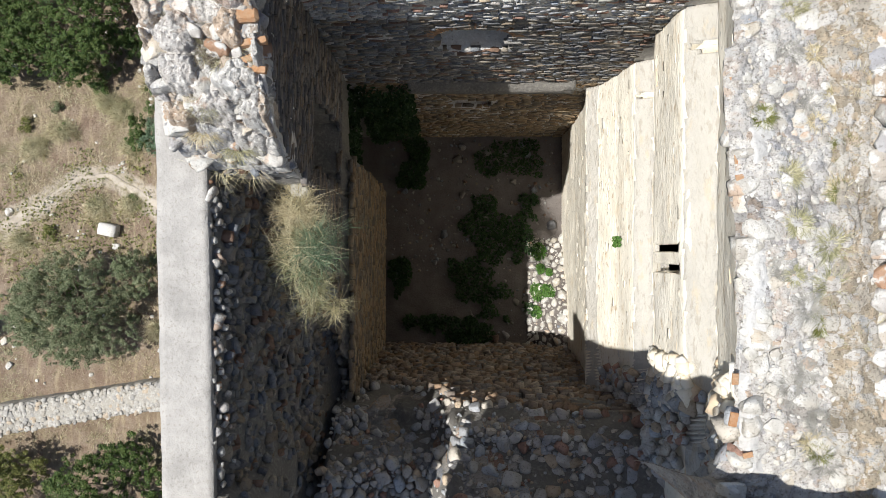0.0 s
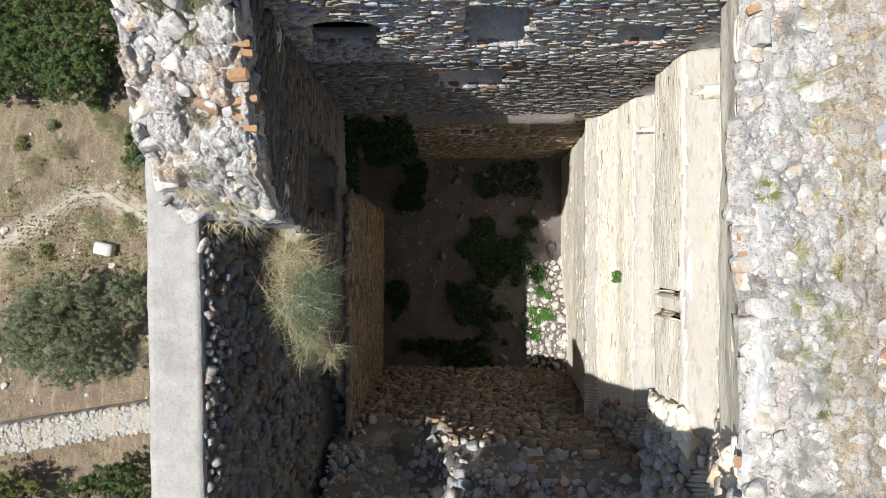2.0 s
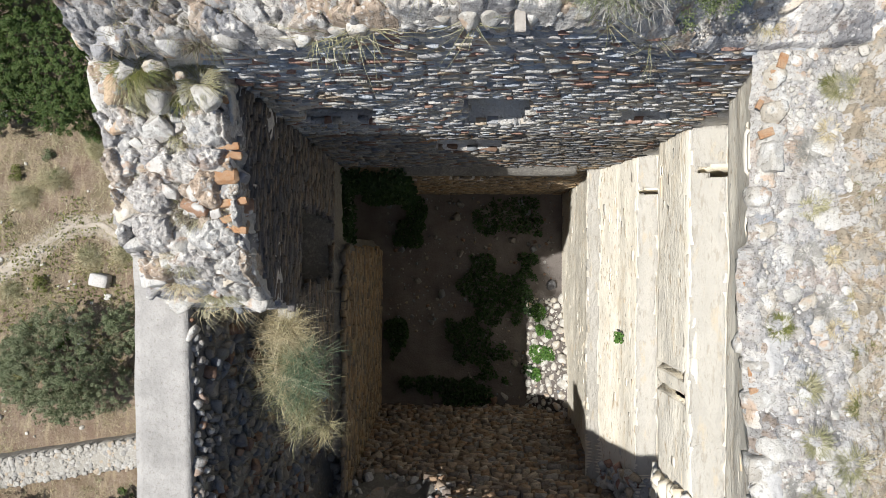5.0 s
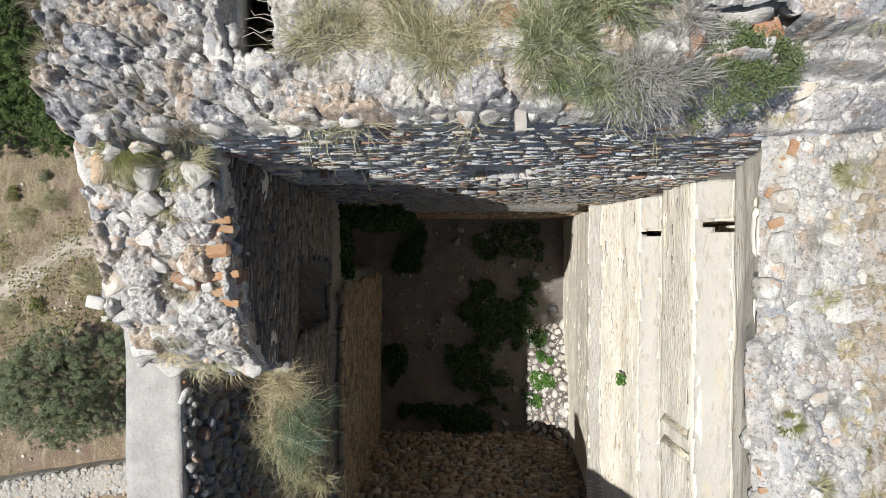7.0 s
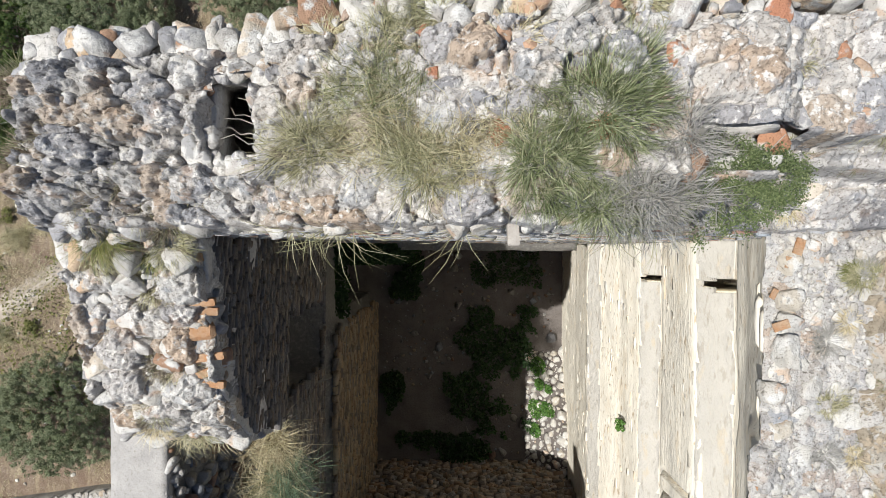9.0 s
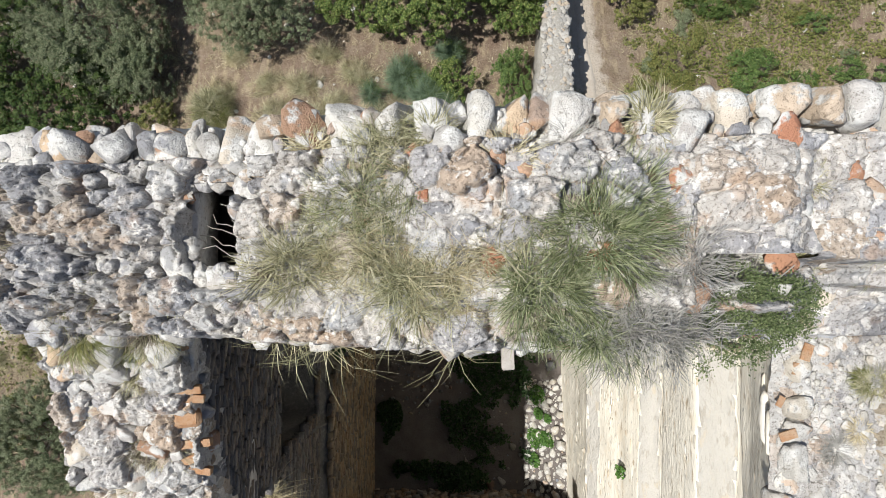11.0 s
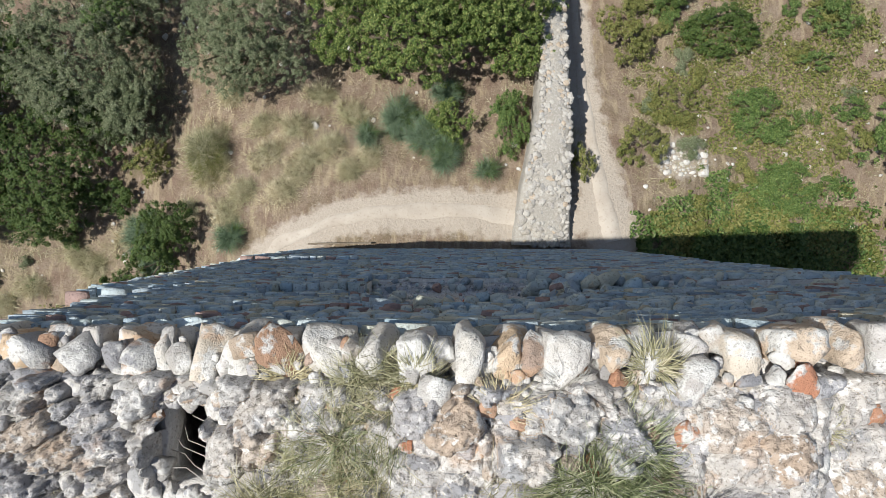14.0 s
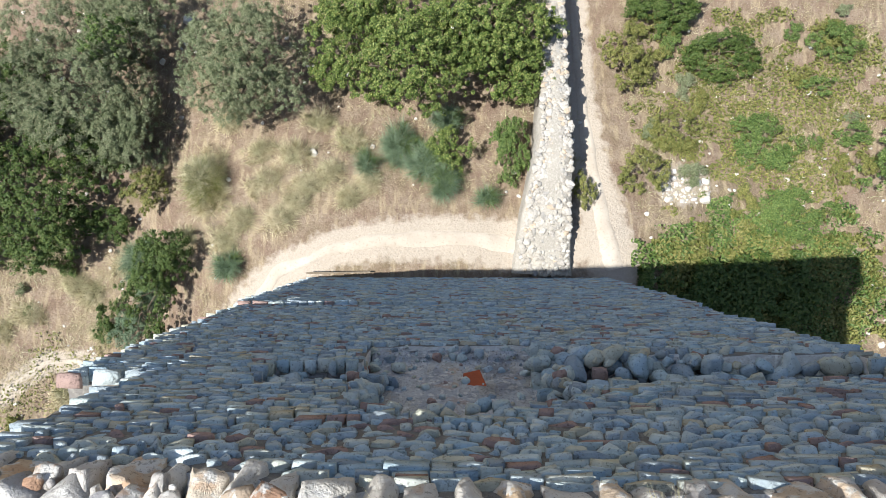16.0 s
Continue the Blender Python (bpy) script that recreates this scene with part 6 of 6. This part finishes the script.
wp = leaf_bank("wall_weed", 4.15, 4.32, 0.05, 0.3, 9.9, 0.25, 90, 0.04, "weed", "small green plant growing out of the wall", "", True, 2)

# ---- shrubs and trees round the tower ----
BUSHES = [
    ("carob_tree", -0.4, 15.2, (3.0, 2.6, 2.6), 15000, 0.075, "carob", "dense carob tree with glossy mid-green leaves", 75, "tree"),
    ("carob_tree", 2.0, 16.6, (2.9, 2.7, 2.6), 12000, 0.075, "carob", "dense carob tree with glossy mid-green leaves", 65, "tree"),
    ("carob_tree", -2.6, 17.6, (2.6, 2.5, 2.4), 9000, 0.075, "carob", "dense carob tree with glossy mid-green leaves", 60, "tree"),
    ("carob_tree", 2.7, 15.0, (2.1, 1.9, 1.9), 8000, 0.07, "carob", "dense carob tree with glossy mid-green leaves", 50, "tree"),
    ("carob_tree", -3.0, 15.3, (1.9, 1.9, 1.9), 8000, 0.07, "carob", "dense carob tree with glossy mid-green leaves", 50, "tree"),
    ("carob_tree", 0.9, 11.8, (0.95, 1.05, 0.8), 3000, 0.065, "carob", "young carob tree at the edge of the grove", 30, "tree"),
    ("olive_tree", -7.2, 15.0, (2.75, 2.6, 2.3), 13000, 0.05, "olive", "grey-green olive tree with fine leaves", 110, "tree"),
    ("olive_tree", -13.9, 14.6, (3.3, 3.4, 2.0), 11000, 0.055, "olive", "grey-green olive tree with fine leaves", 110, "tree"),
    ("olive_tree", -12.0, 17.2, (2.0, 1.8, 1.6), 6000, 0.055, "olive", "grey-green olive tree with fine leaves", 80, "tree"),
    ("mastic_bush", -15.8, 10.1, (3.3, 3.0, 1.9), 17000, 0.06, "mastic", "dense dark green mastic bush", 120, "shrub"),
    ("mastic_bush", -19.6, 11.8, (3.0, 2.6, 1.9), 11000, 0.08, "mastic", "dense dark green mastic bush", 110, "shrub"),
    ("mastic_bush", -17.5, 14.0, (2.8, 2.2, 1.8), 9000, 0.06, "mastic", "dense dark green mastic bush", 100, "shrub"),
    ("mastic_bush", -14.6, 8.4, (1.6, 1.3, 1.1), 4500, 0.055, "mastic", "dense dark green mastic bush", 60, "shrub"),
    ("mastic_bush", -18.6, 8.3, (2.2, 1.5, 1.3), 6000, 0.055, "mastic", "dense dark green mastic bush", 60, "shrub"),
    ("olive_tree", -11.9, 12.6, (1.5, 2.4, 1.3), 5000, 0.05, "olive", "grey-green olive tree with fine leaves", 70, "tree"),
    ("mastic_bush", -13.6, 11.9, (1.5, 1.3, 1.0), 4000, 0.055, "olive", "low grey-green bush on dry ground", 60, "shrub"),
    ("mastic_bush", -13.0, 8.9, (0.9, 0.8, 0.6), 1800, 0.05, "mastic", "low green bush on dry ground", 40, "shrub"),
    ("mastic_bush", -10.9, 6.3, (1.3, 1.9, 1.3), 6000, 0.05, "mastic", "rounded green bush beside the tower", 70, "shrub"),
    ("mastic_bush", -11.9, 4.9, (0.9, 1.0, 0.8), 2600, 0.05, "spurge", "blue-green bush beside the tower", 50, "shrub"),
    ("olive_tree", -15.8, -2.6, (3.1, 2.5, 2.0), 16000, 0.05, "olive", "grey-green olive tree with fine leaves", 110, "tree"),
    ("olive_tree", -13.1, -1.1, (1.1, 1.1, 1.2), 4000, 0.05, "olive", "small grey-green olive tree with fine leaves", 60, "tree"),
    ("mastic_bush", -14.0, -10.3, (3.0, 2.4, 1.7), 10000, 0.06, "mastic", "dense green bush below the field wall", 100, "shrub"),
    ("mastic_bush", -19.0, -10.5, (2.6, 2.2, 1.4), 6000, 0.06, "herb", "yellow-green bush below the field wall", 80, "shrub"),
    ("mastic_bush", -21.0, -3.9, (1.6, 1.2, 1.0), 3000, 0.055, "mastic", "green bush beside the field wall", 50, "shrub"),
    ("mastic_bush", -12.9, 4.9, (0.7, 1.0, 0.7), 1800, 0.05, "mastic", "low green bush at the tower's foot", 40, "shrub"),
    ("mastic_bush", 3.05, 11.9, (1.05, 1.5, 0.8), 3600, 0.045, "green", "rounded green bush beside the field wall", 60, "shrub"),
    ("mastic_bush", -12.0, 15.6, (1.1, 1.0, 2.2), 3600, 0.055, "green", "bright green young tree among olives", 40, "tree"),
    ("mastic_bush", -11.5, 10.3, (0.9, 1.0, 0.7), 3600, 0.05, "herb", "low yellowish green bush on dry ground", 40, "shrub"),
    ("mastic_bush", -10.2, 7.9, (0.9, 1.0, 1.1), 3600, 0.05, "mastic", "rounded green bush beside the tower", 40, "shrub"),
    ("mastic_bush", 7.6, 15.6, (1.2, 1.3, 0.9), 3600, 0.05, "herb", "rounded bright green bush beside the path", 50, "shrub"),
    ("mastic_bush", 8.1, 11.0, (0.95, 0.9, 0.6), 2600, 0.045, "herb", "low green bush beside the path", 40, "shrub"),
    ("mastic_bush", 5.75, 10.2, (0.4, 0.85, 0.5), 1400, 0.045, "herb", "narrow green bush at the field wall's foot", 30, "shrub"),
    ("mastic_bush", 9.6, 12.6, (1.1, 0.9, 0.5), 1800, 0.045, "herb", "low sparse green bush", 40, "shrub"),
    ("mastic_bush", 13.4, 12.4, (1.7, 1.3, 0.6), 3800, 0.05, "green", "low spreading bright green bush", 60, "shrub"),
    ("mastic_bush", 14.3, 9.4, (1.7, 1.3, 0.6), 3800, 0.05, "green", "low spreading bright green bush", 60, "shrub"),
    ("mastic_bush", 11.6, 16.0, (1.8, 1.2, 0.7), 3200, 0.05, "mastic", "low spreading green bush", 60, "shrub"),
    ("mastic_bush", 9.3, 18.0, (2.0, 1.3, 0.9), 4000, 0.05, "mastic", "low spreading green bush", 60, "shrub"),
    ("mastic_bush", 17.2, 12.7, (0.8, 0.6, 0.5), 1200, 0.05, "green", "small bright green bush on dry ground", 30, "shrub"),
    ("mastic_bush", 18.8, 11.3, (1.5, 1.5, 0.8), 3200, 0.05, "green", "low spreading bright green bush", 60, "shrub"),
    ("mastic_bush", 16.3, 16.6, (1.1, 0.9, 0.5), 1600, 0.05, "green", "small bright green bush on dry ground", 30, "shrub"),
    ("mastic_bush", 19.5, 7.6, (1.4, 2.2, 0.7), 3600, 0.05, "green", "low spreading bright green bush", 60, "shrub"),
]
for nm, x, y, radii, count, size, mat, label, clumps, cat in BUSHES:
    shrub(nm, x, y, radii, count, size, mat, label, "shrubs round the tower", None, clumps, cat)
for k in range(26):
    x, y, r = R.uniform(8.2, 19.5), R.uniform(9.4, 18.5), R.uniform(0.25, 0.75)
    m = ("green", "herb", "olive", "herb")[k % 4]
    shrub("low_bush", x, y, (r, r * R.uniform(0.7, 1.2), r * 0.6), int(2600 * r), 0.045, m, "small low green bush on dry ground", "low bushes", None, 26)
for k in range(14):
    x, y, r = R.uniform(-20, -11.5), R.uniform(-4.5, 8), R.uniform(0.2, 0.5)
    shrub("low_bush", x, y, (r, r * R.uniform(0.7, 1.2), r * 0.6), int(2400 * r), 0.045, ("green", "herb", "olive")[k % 3], "small low green bush on dry ground", "low bushes", None, 22)
for x, y, r in ((-6.6, 10.5, 0.8), (-4.7, 13.0, 0.6), (-8.9, 11.4, 0.7), (-5.4, 9.7, 0.5), (-3.4, 12.2, 0.7), (-7.6, 9.0, 0.6), (-9.9, 8.2, 0.6), (-2.6, 10.4, 0.45), (-4.2, 10.9, 0.5), (-8.4, 13.0, 0.5), (-5.6, 11.6, 0.9), (-6.0, 9.0, 0.6), (-5.0, 10.4, 0.6), (-8.2, 8.2, 0.8), (-3.4, 9.9, 0.4), (-6.9, 11.7, 0.6), (-14.2, 6.0, 0.6), (-13.6, 4.4, 0.6), (-13.8, 1.9, 0.6), (-15.4, 1.7, 0.7), (-18.2, 4.4, 0.7), (-16.8, 5.2, 0.6), (-12.4, -3.6, 0.5), (-18.7, 0.2, 0.6), (-12.6, 7.2, 0.6), (-14.9, 6.4, 0.5)):
    bush("straw_tussock", x, y, ground_at(x, y), (("straw_mass", 34, 26, 0, 0, r, r * 0.8, 0.6, 0.006, "straw", 0.8, 0.8, 0.05), ("grass_mass", 22, 26, 0.1, 0.1, r * 0.8, r * 0.7, 0.55, 0.006, "greygrass", 0.8, 0.8, 0.1)), "tussock of pale dry grass on the hillside", "tussocks", "grass")
for x, y, rx, ry in ((-1.4, 12.0, 0.7, 0.8), (-0.4, 11.3, 0.65, 0.75), (0.35, 10.5, 0.45, 0.7), (0.5, 13.0, 0.5, 0.6), (2.0, 9.9, 0.4, 0.35), (-2.7, 11.3, 0.4, 0.35), (-11.7, 7.5, 0.75, 0.9), (-11.3, 6.3, 0.6, 0.8), (-8.0, 7.3, 0.5, 0.4)):
    bush("spurge_bush", x, y, ground_at(x, y), (("stem_mass", int(120 * rx * ry), 44, 0, 0, rx, ry, 0.6, 0.006, "spurge", 0.7, 0.5, 0.5), ("stem_mass", int(60 * rx * ry), 40, 0.1, 0.1, rx * 0.8, ry * 0.8, 0.6, 0.006, "green", 0.7, 0.5, 0.4)), "feathery blue-green spurge bush on dry ground", "spurge bushes", "shrub")
bush("broom_shrub", -9.0, 10.4, ground_at(-9.0, 10.4), (("stem_mass", 50, 34, 0, 0, 0.8, 1.1, 0.8, 0.006, "herb", 0.7, 0.6, 0.6), ("straw_mass", 40, 50, 0.1, -0.4, 0.8, 0.9, 0.75, 0.006, "straw", 0.8, 0.8, 0.3), ("stem_mass", 40, 50, -0.2, 0.3, 0.6, 0.7, 0.8, 0.006, "greygrass", 0.7, 0.6, 0.7)), "loose yellow-green broom shrub on dry ground", "spurge bushes", "shrub")
patch = scatter(8.9, 11.0, 9.8, 11.2, [(0.1, 0.2, 0.3), (0.04, 0.1, 1.5)], 160, None, 77)
tagged(stone_bed("gravel_patch", np.stack([patch[:, 0], patch[:, 1], ground_height(patch[:, 0], patch[:, 1])], -1), small_turns(len(patch), 0.3), patch[:, 2:3] * np.array([[1.1, 0.9, 0.5]]), "whites", None, SMALL, "stuff", "patch of whitish stones among low bushes"), category="stones")
tagged(leaf_bank("ground_cover", 8.0, 19.0, 3.0, 9.6, ground_height, 0.5, 22000, 0.075, "herb", "low yellow-green undergrowth beside the tower", "", False, 5), kind="stuff")
tagged(leaf_bank("ground_cover", 7.5, 19.5, 2.5, 10.4, ground_height, 0.5, 16000, 0.07, "green", "low green undergrowth beside the tower", "", False, 15), kind="stuff")
tagged(leaf_bank("undergrowth", 7.8, 15.8, 4.6, 8.0, ground_height, 1.0, 16000, 0.085, "mastic", "dense dark green scrub in the tower's shade", "", False, 25), kind="stuff")
tagged(leaf_bank("ground_cover", 7.6, 20.0, 9.0, 18.0, ground_height, 0.25, 15000, 0.06, "herb", "thin green undergrowth on dry ground", "", False, 6), kind="stuff")
tagged(leaf_bank("ground_cover", -21.0, -11.0, -3.0, 4.5, ground_height, 0.25, 2500, 0.06, "herb", "thin green undergrowth on dry ground", "", False, 7), kind="stuff")

# dry grass all over the hillside
def meadow(x0, x1, y0, y1, tufts, each, length, mat, label, seed, avoid):
    xs, ys = R.uniform(x0, x1, tufts), R.uniform(y0, y1, tufts)
    good = fbm(np.stack([xs, ys, xs * 0], -1), 0.45, 3, seed) > 0.02
    good &= np.array([not avoid(x, y) for x, y in zip(xs, ys)])
    xs, ys = xs[good], ys[good]
    zs = ground_height(xs, ys)
    vs, fs, k = [], [], 0
    for x, y, z in zip(xs, ys, zs):
        v, f = blades(each, 0.26, length * R.uniform(0.4, 1.4), 0.8, 0.007, 0.9)
        vs.append(v + np.array([x, y, z]))
        fs.append(f + k)
        k += len(v)
    return tagged(put("dry_grass", mesh_from("dry_grass", np.concatenate(vs), np.concatenate(fs), False), mat, None, label), category="grass", kind="stuff")


on_path = lambda x, y: (-7 < x < 7.9 and y < 10.0 and y > 7.2 + 0.0 * x) or (5.9 < x < 7.6) or (abs(y - 8.7) < 1.2 and -6 < x < 5) or (-5.5 < x < 7 and -8 < y < 7.3)
meadow(-22, 20, -9, 19, 5200, 22, 0.34, "meadow", "dry straw-coloured grass on the hillside", 61, on_path)
meadow(-22, 20, -9, 19, 2600, 18, 0.3, "greygrass", "fading green grass on the hillside", 62, on_path)

meadow(-22, -8, -6, 9, 1700, 20, 0.34, "meadow", "pale straw-coloured grass on the hillside", 63, on_path)

# ---- field walls, stones ----
M["fieldbed"] = mortar_material("field_wall_bedding", (0.36, 0.34, 0.30), (0.28, 0.26, 0.225), (0.42, 0.40, 0.36))
def field_wall(name, pts, widths, heights, label, seed, mat="white"):
    """A low dry-stone wall along a line, stones bedded on a core."""
    pts = np.array(pts, float)
    s = np.concatenate([[0], np.cumsum(np.linalg.norm(np.diff(pts, axis=0), axis=1))])
    t = np.arange(0, s[-1], 0.15)
    cx, cy = np.interp(t, s, pts[:, 0]), np.interp(t, s, pts[:, 1])
    w, h = np.interp(t, s, widths), np.interp(t, s, heights)
    dx, dy = np.gradient(cx), np.gradient(cy)
    l = np.hypot(dx, dy)
    nx, ny = -dy / l, dx / l
    prof = np.array([(-1.0, -0.4), (-0.97, 0.5), (-0.88, 0.95), (-0.45, 1.0), (0, 1.03), (0.45, 1.0), (0.88, 0.95), (0.97, 0.5), (1.0, -0.4)])
    base = ground_height(cx, cy)
    V = np.stack([cx[:, None] + nx[:, None] * prof[None, :, 0] * w[:, None] / 2, cy[:, None] + ny[:, None] * prof[None, :, 0] * w[:, None] / 2, base[:, None] + prof[None, :, 1] * h[:, None]], -1).reshape(-1, 3)
    V += 0.06 * np.stack([fbm(V, 2.0, 3, seed + q) for q in range(3)], -1)
    k = len(prof)
    a, b = np.meshgrid(np.arange(len(t) - 1), np.arange(k - 1), indexing="ij")
    a, b = a.ravel(), b.ravel()
    f = np.stack([a * k + b, a * k + b + 1, (a + 1) * k + b + 1, (a + 1) * k + b], -1)[:, ::-1]
    ob = put(name, mesh_from(name, V, f), "fieldbed", None, label, "structure", "wall")
    n = int(s[-1] * 85)
    q = R.uniform(0, s[-1], n)
    side = R.uniform(-0.86, 0.86, n)
    px, py, pw, ph = np.interp(q, t, cx), np.interp(q, t, cy), np.interp(q, t, w), np.interp(q, t, h)
    pnx, pny = np.interp(q, t, nx), np.interp(q, t, ny)
    X, Y = px + pnx * side * pw / 2, py + pny * side * pw / 2
    Z = ground_height(px, py) + ph - 0.02
    rr = R.uniform(0.05, 0.16, n)
    sizes = rr[:, None] * np.stack([R.uniform(0.9, 1.3, n), R.uniform(0.8, 1.0, n), R.uniform(0.3, 0.6, n)], -1)
    turns = small_turns(n, 0.12) @ turn_z(R.uniform(0, 6.28, n))
    own = np.argsort(-rr)[:200]
    rest = np.argsort(-rr)[200:]
    P = np.stack([X, Y, Z], -1)
    stone_pieces("stone", P[own], turns[own], sizes[own], mat, ob)
    stone_bed("rubble", P[rest], turns[rest], sizes[rest], mat + "s", ob)
    return ob


field_wall("wall_field", [(4.1, 7.0), (4.2, 9.0), (4.5, 12), (4.6, 15), (4.6, 19), (4.65, 25)], [2.3, 2.0, 1.35, 1.0, 0.8, 0.8], [0.35, 0.9, 1.9, 1.85, 1.8, 1.8], "low whitish dry-stone wall running from the tower", 71, "field")
field_wall("wall_field", [(-5.2, -6.3), (-9, -6.2), (-12.5, -6.3), (-16, -6.9), (-22, -7.9), (-30, -9)], [1.5, 1.5, 1.35, 1.35, 1.4, 1.4], [0.4, 0.7, 0.8, 0.8, 0.8, 0.8], "low whitish dry-stone wall crossing the hillside", 72, "field")

rocks = scatter(-21, 19, -6, 18, [(0.12, 0.25, 0.06), (0.05, 0.12, 0.8)], 700, lambda x, y: not on_path(x, y), 73)
nb = 0
for x, y, r in rocks[np.argsort(-rocks[:, 2])][:42]:
    ob = new("rock", mesh_from("rock", BIG[nb % len(BIG)] * np.array([1.1, 0.9, 0.6]) * r, FINE_F))
    ob.data.materials.append(M["white"])
    ob.matrix_basis = pose(x, y, ground_at(x, y) + 0.1 * r, 0, 0, R.uniform(0, 360))
    tagged(ob, "whitish limestone rock lying in dry grass", "rock", "rocks on the hillside")
    nb += 1
rest = rocks[np.argsort(-rocks[:, 2])][42:]
pebbles = stone_bed("scattered_stones", np.stack([rest[:, 0], rest[:, 1], ground_height(rest[:, 0], rest[:, 1])], -1), small_turns(len(rest), 0.3), rest[:, 2:3] * np.array([[1.1, 0.9, 0.6]]), "whites", None, SMALL, "stuff", "small pale stones scattered over dry ground")
tagged(pebbles, category="stones")
# Large white rounded object, modelled as a plain block.
block = new("stone_block", mesh_from("stone_block", (FINE_V * 0.62 + FINE_V / np.linalg.norm(FINE_V, axis=1, keepdims=True) * 0.35) * np.array([0.44, 0.3, 0.28]), FINE_F))
block.data.materials.append(M["mortar"])
block.matrix_basis = pose(-14.75, 0.85, ground_at(-14.75, 0.85) + 0.2, 4, 0, -12)
tagged(block, "large smooth white block lying in dry grass", "block")

# low rail at the tower's foot
rail = tagged(new("hand_rail"), "low dark wooden rail at the tower's foot", "railing")
rail.location = (-4.7, 6.95, ground_at(-4.6, 7.0))
top_bar = box_mesh("top_rail", 2.4, 0.06, 0.06, "bark")
ob = put("top_rail", top_bar, None, rail)
ob.matrix_basis = pose(1.1, 0.12, 0.35, 0, 0, 1)
POST = box_mesh("post", 0.07, 0.07, 0.65, "bark")
for k in range(4):
    ob = put("post", POST, None, rail)
    ob.matrix_basis = pose(0.1 + 0.65 * k, 0.1 + 0.012 * k, 0.05, 0, 0, 0)
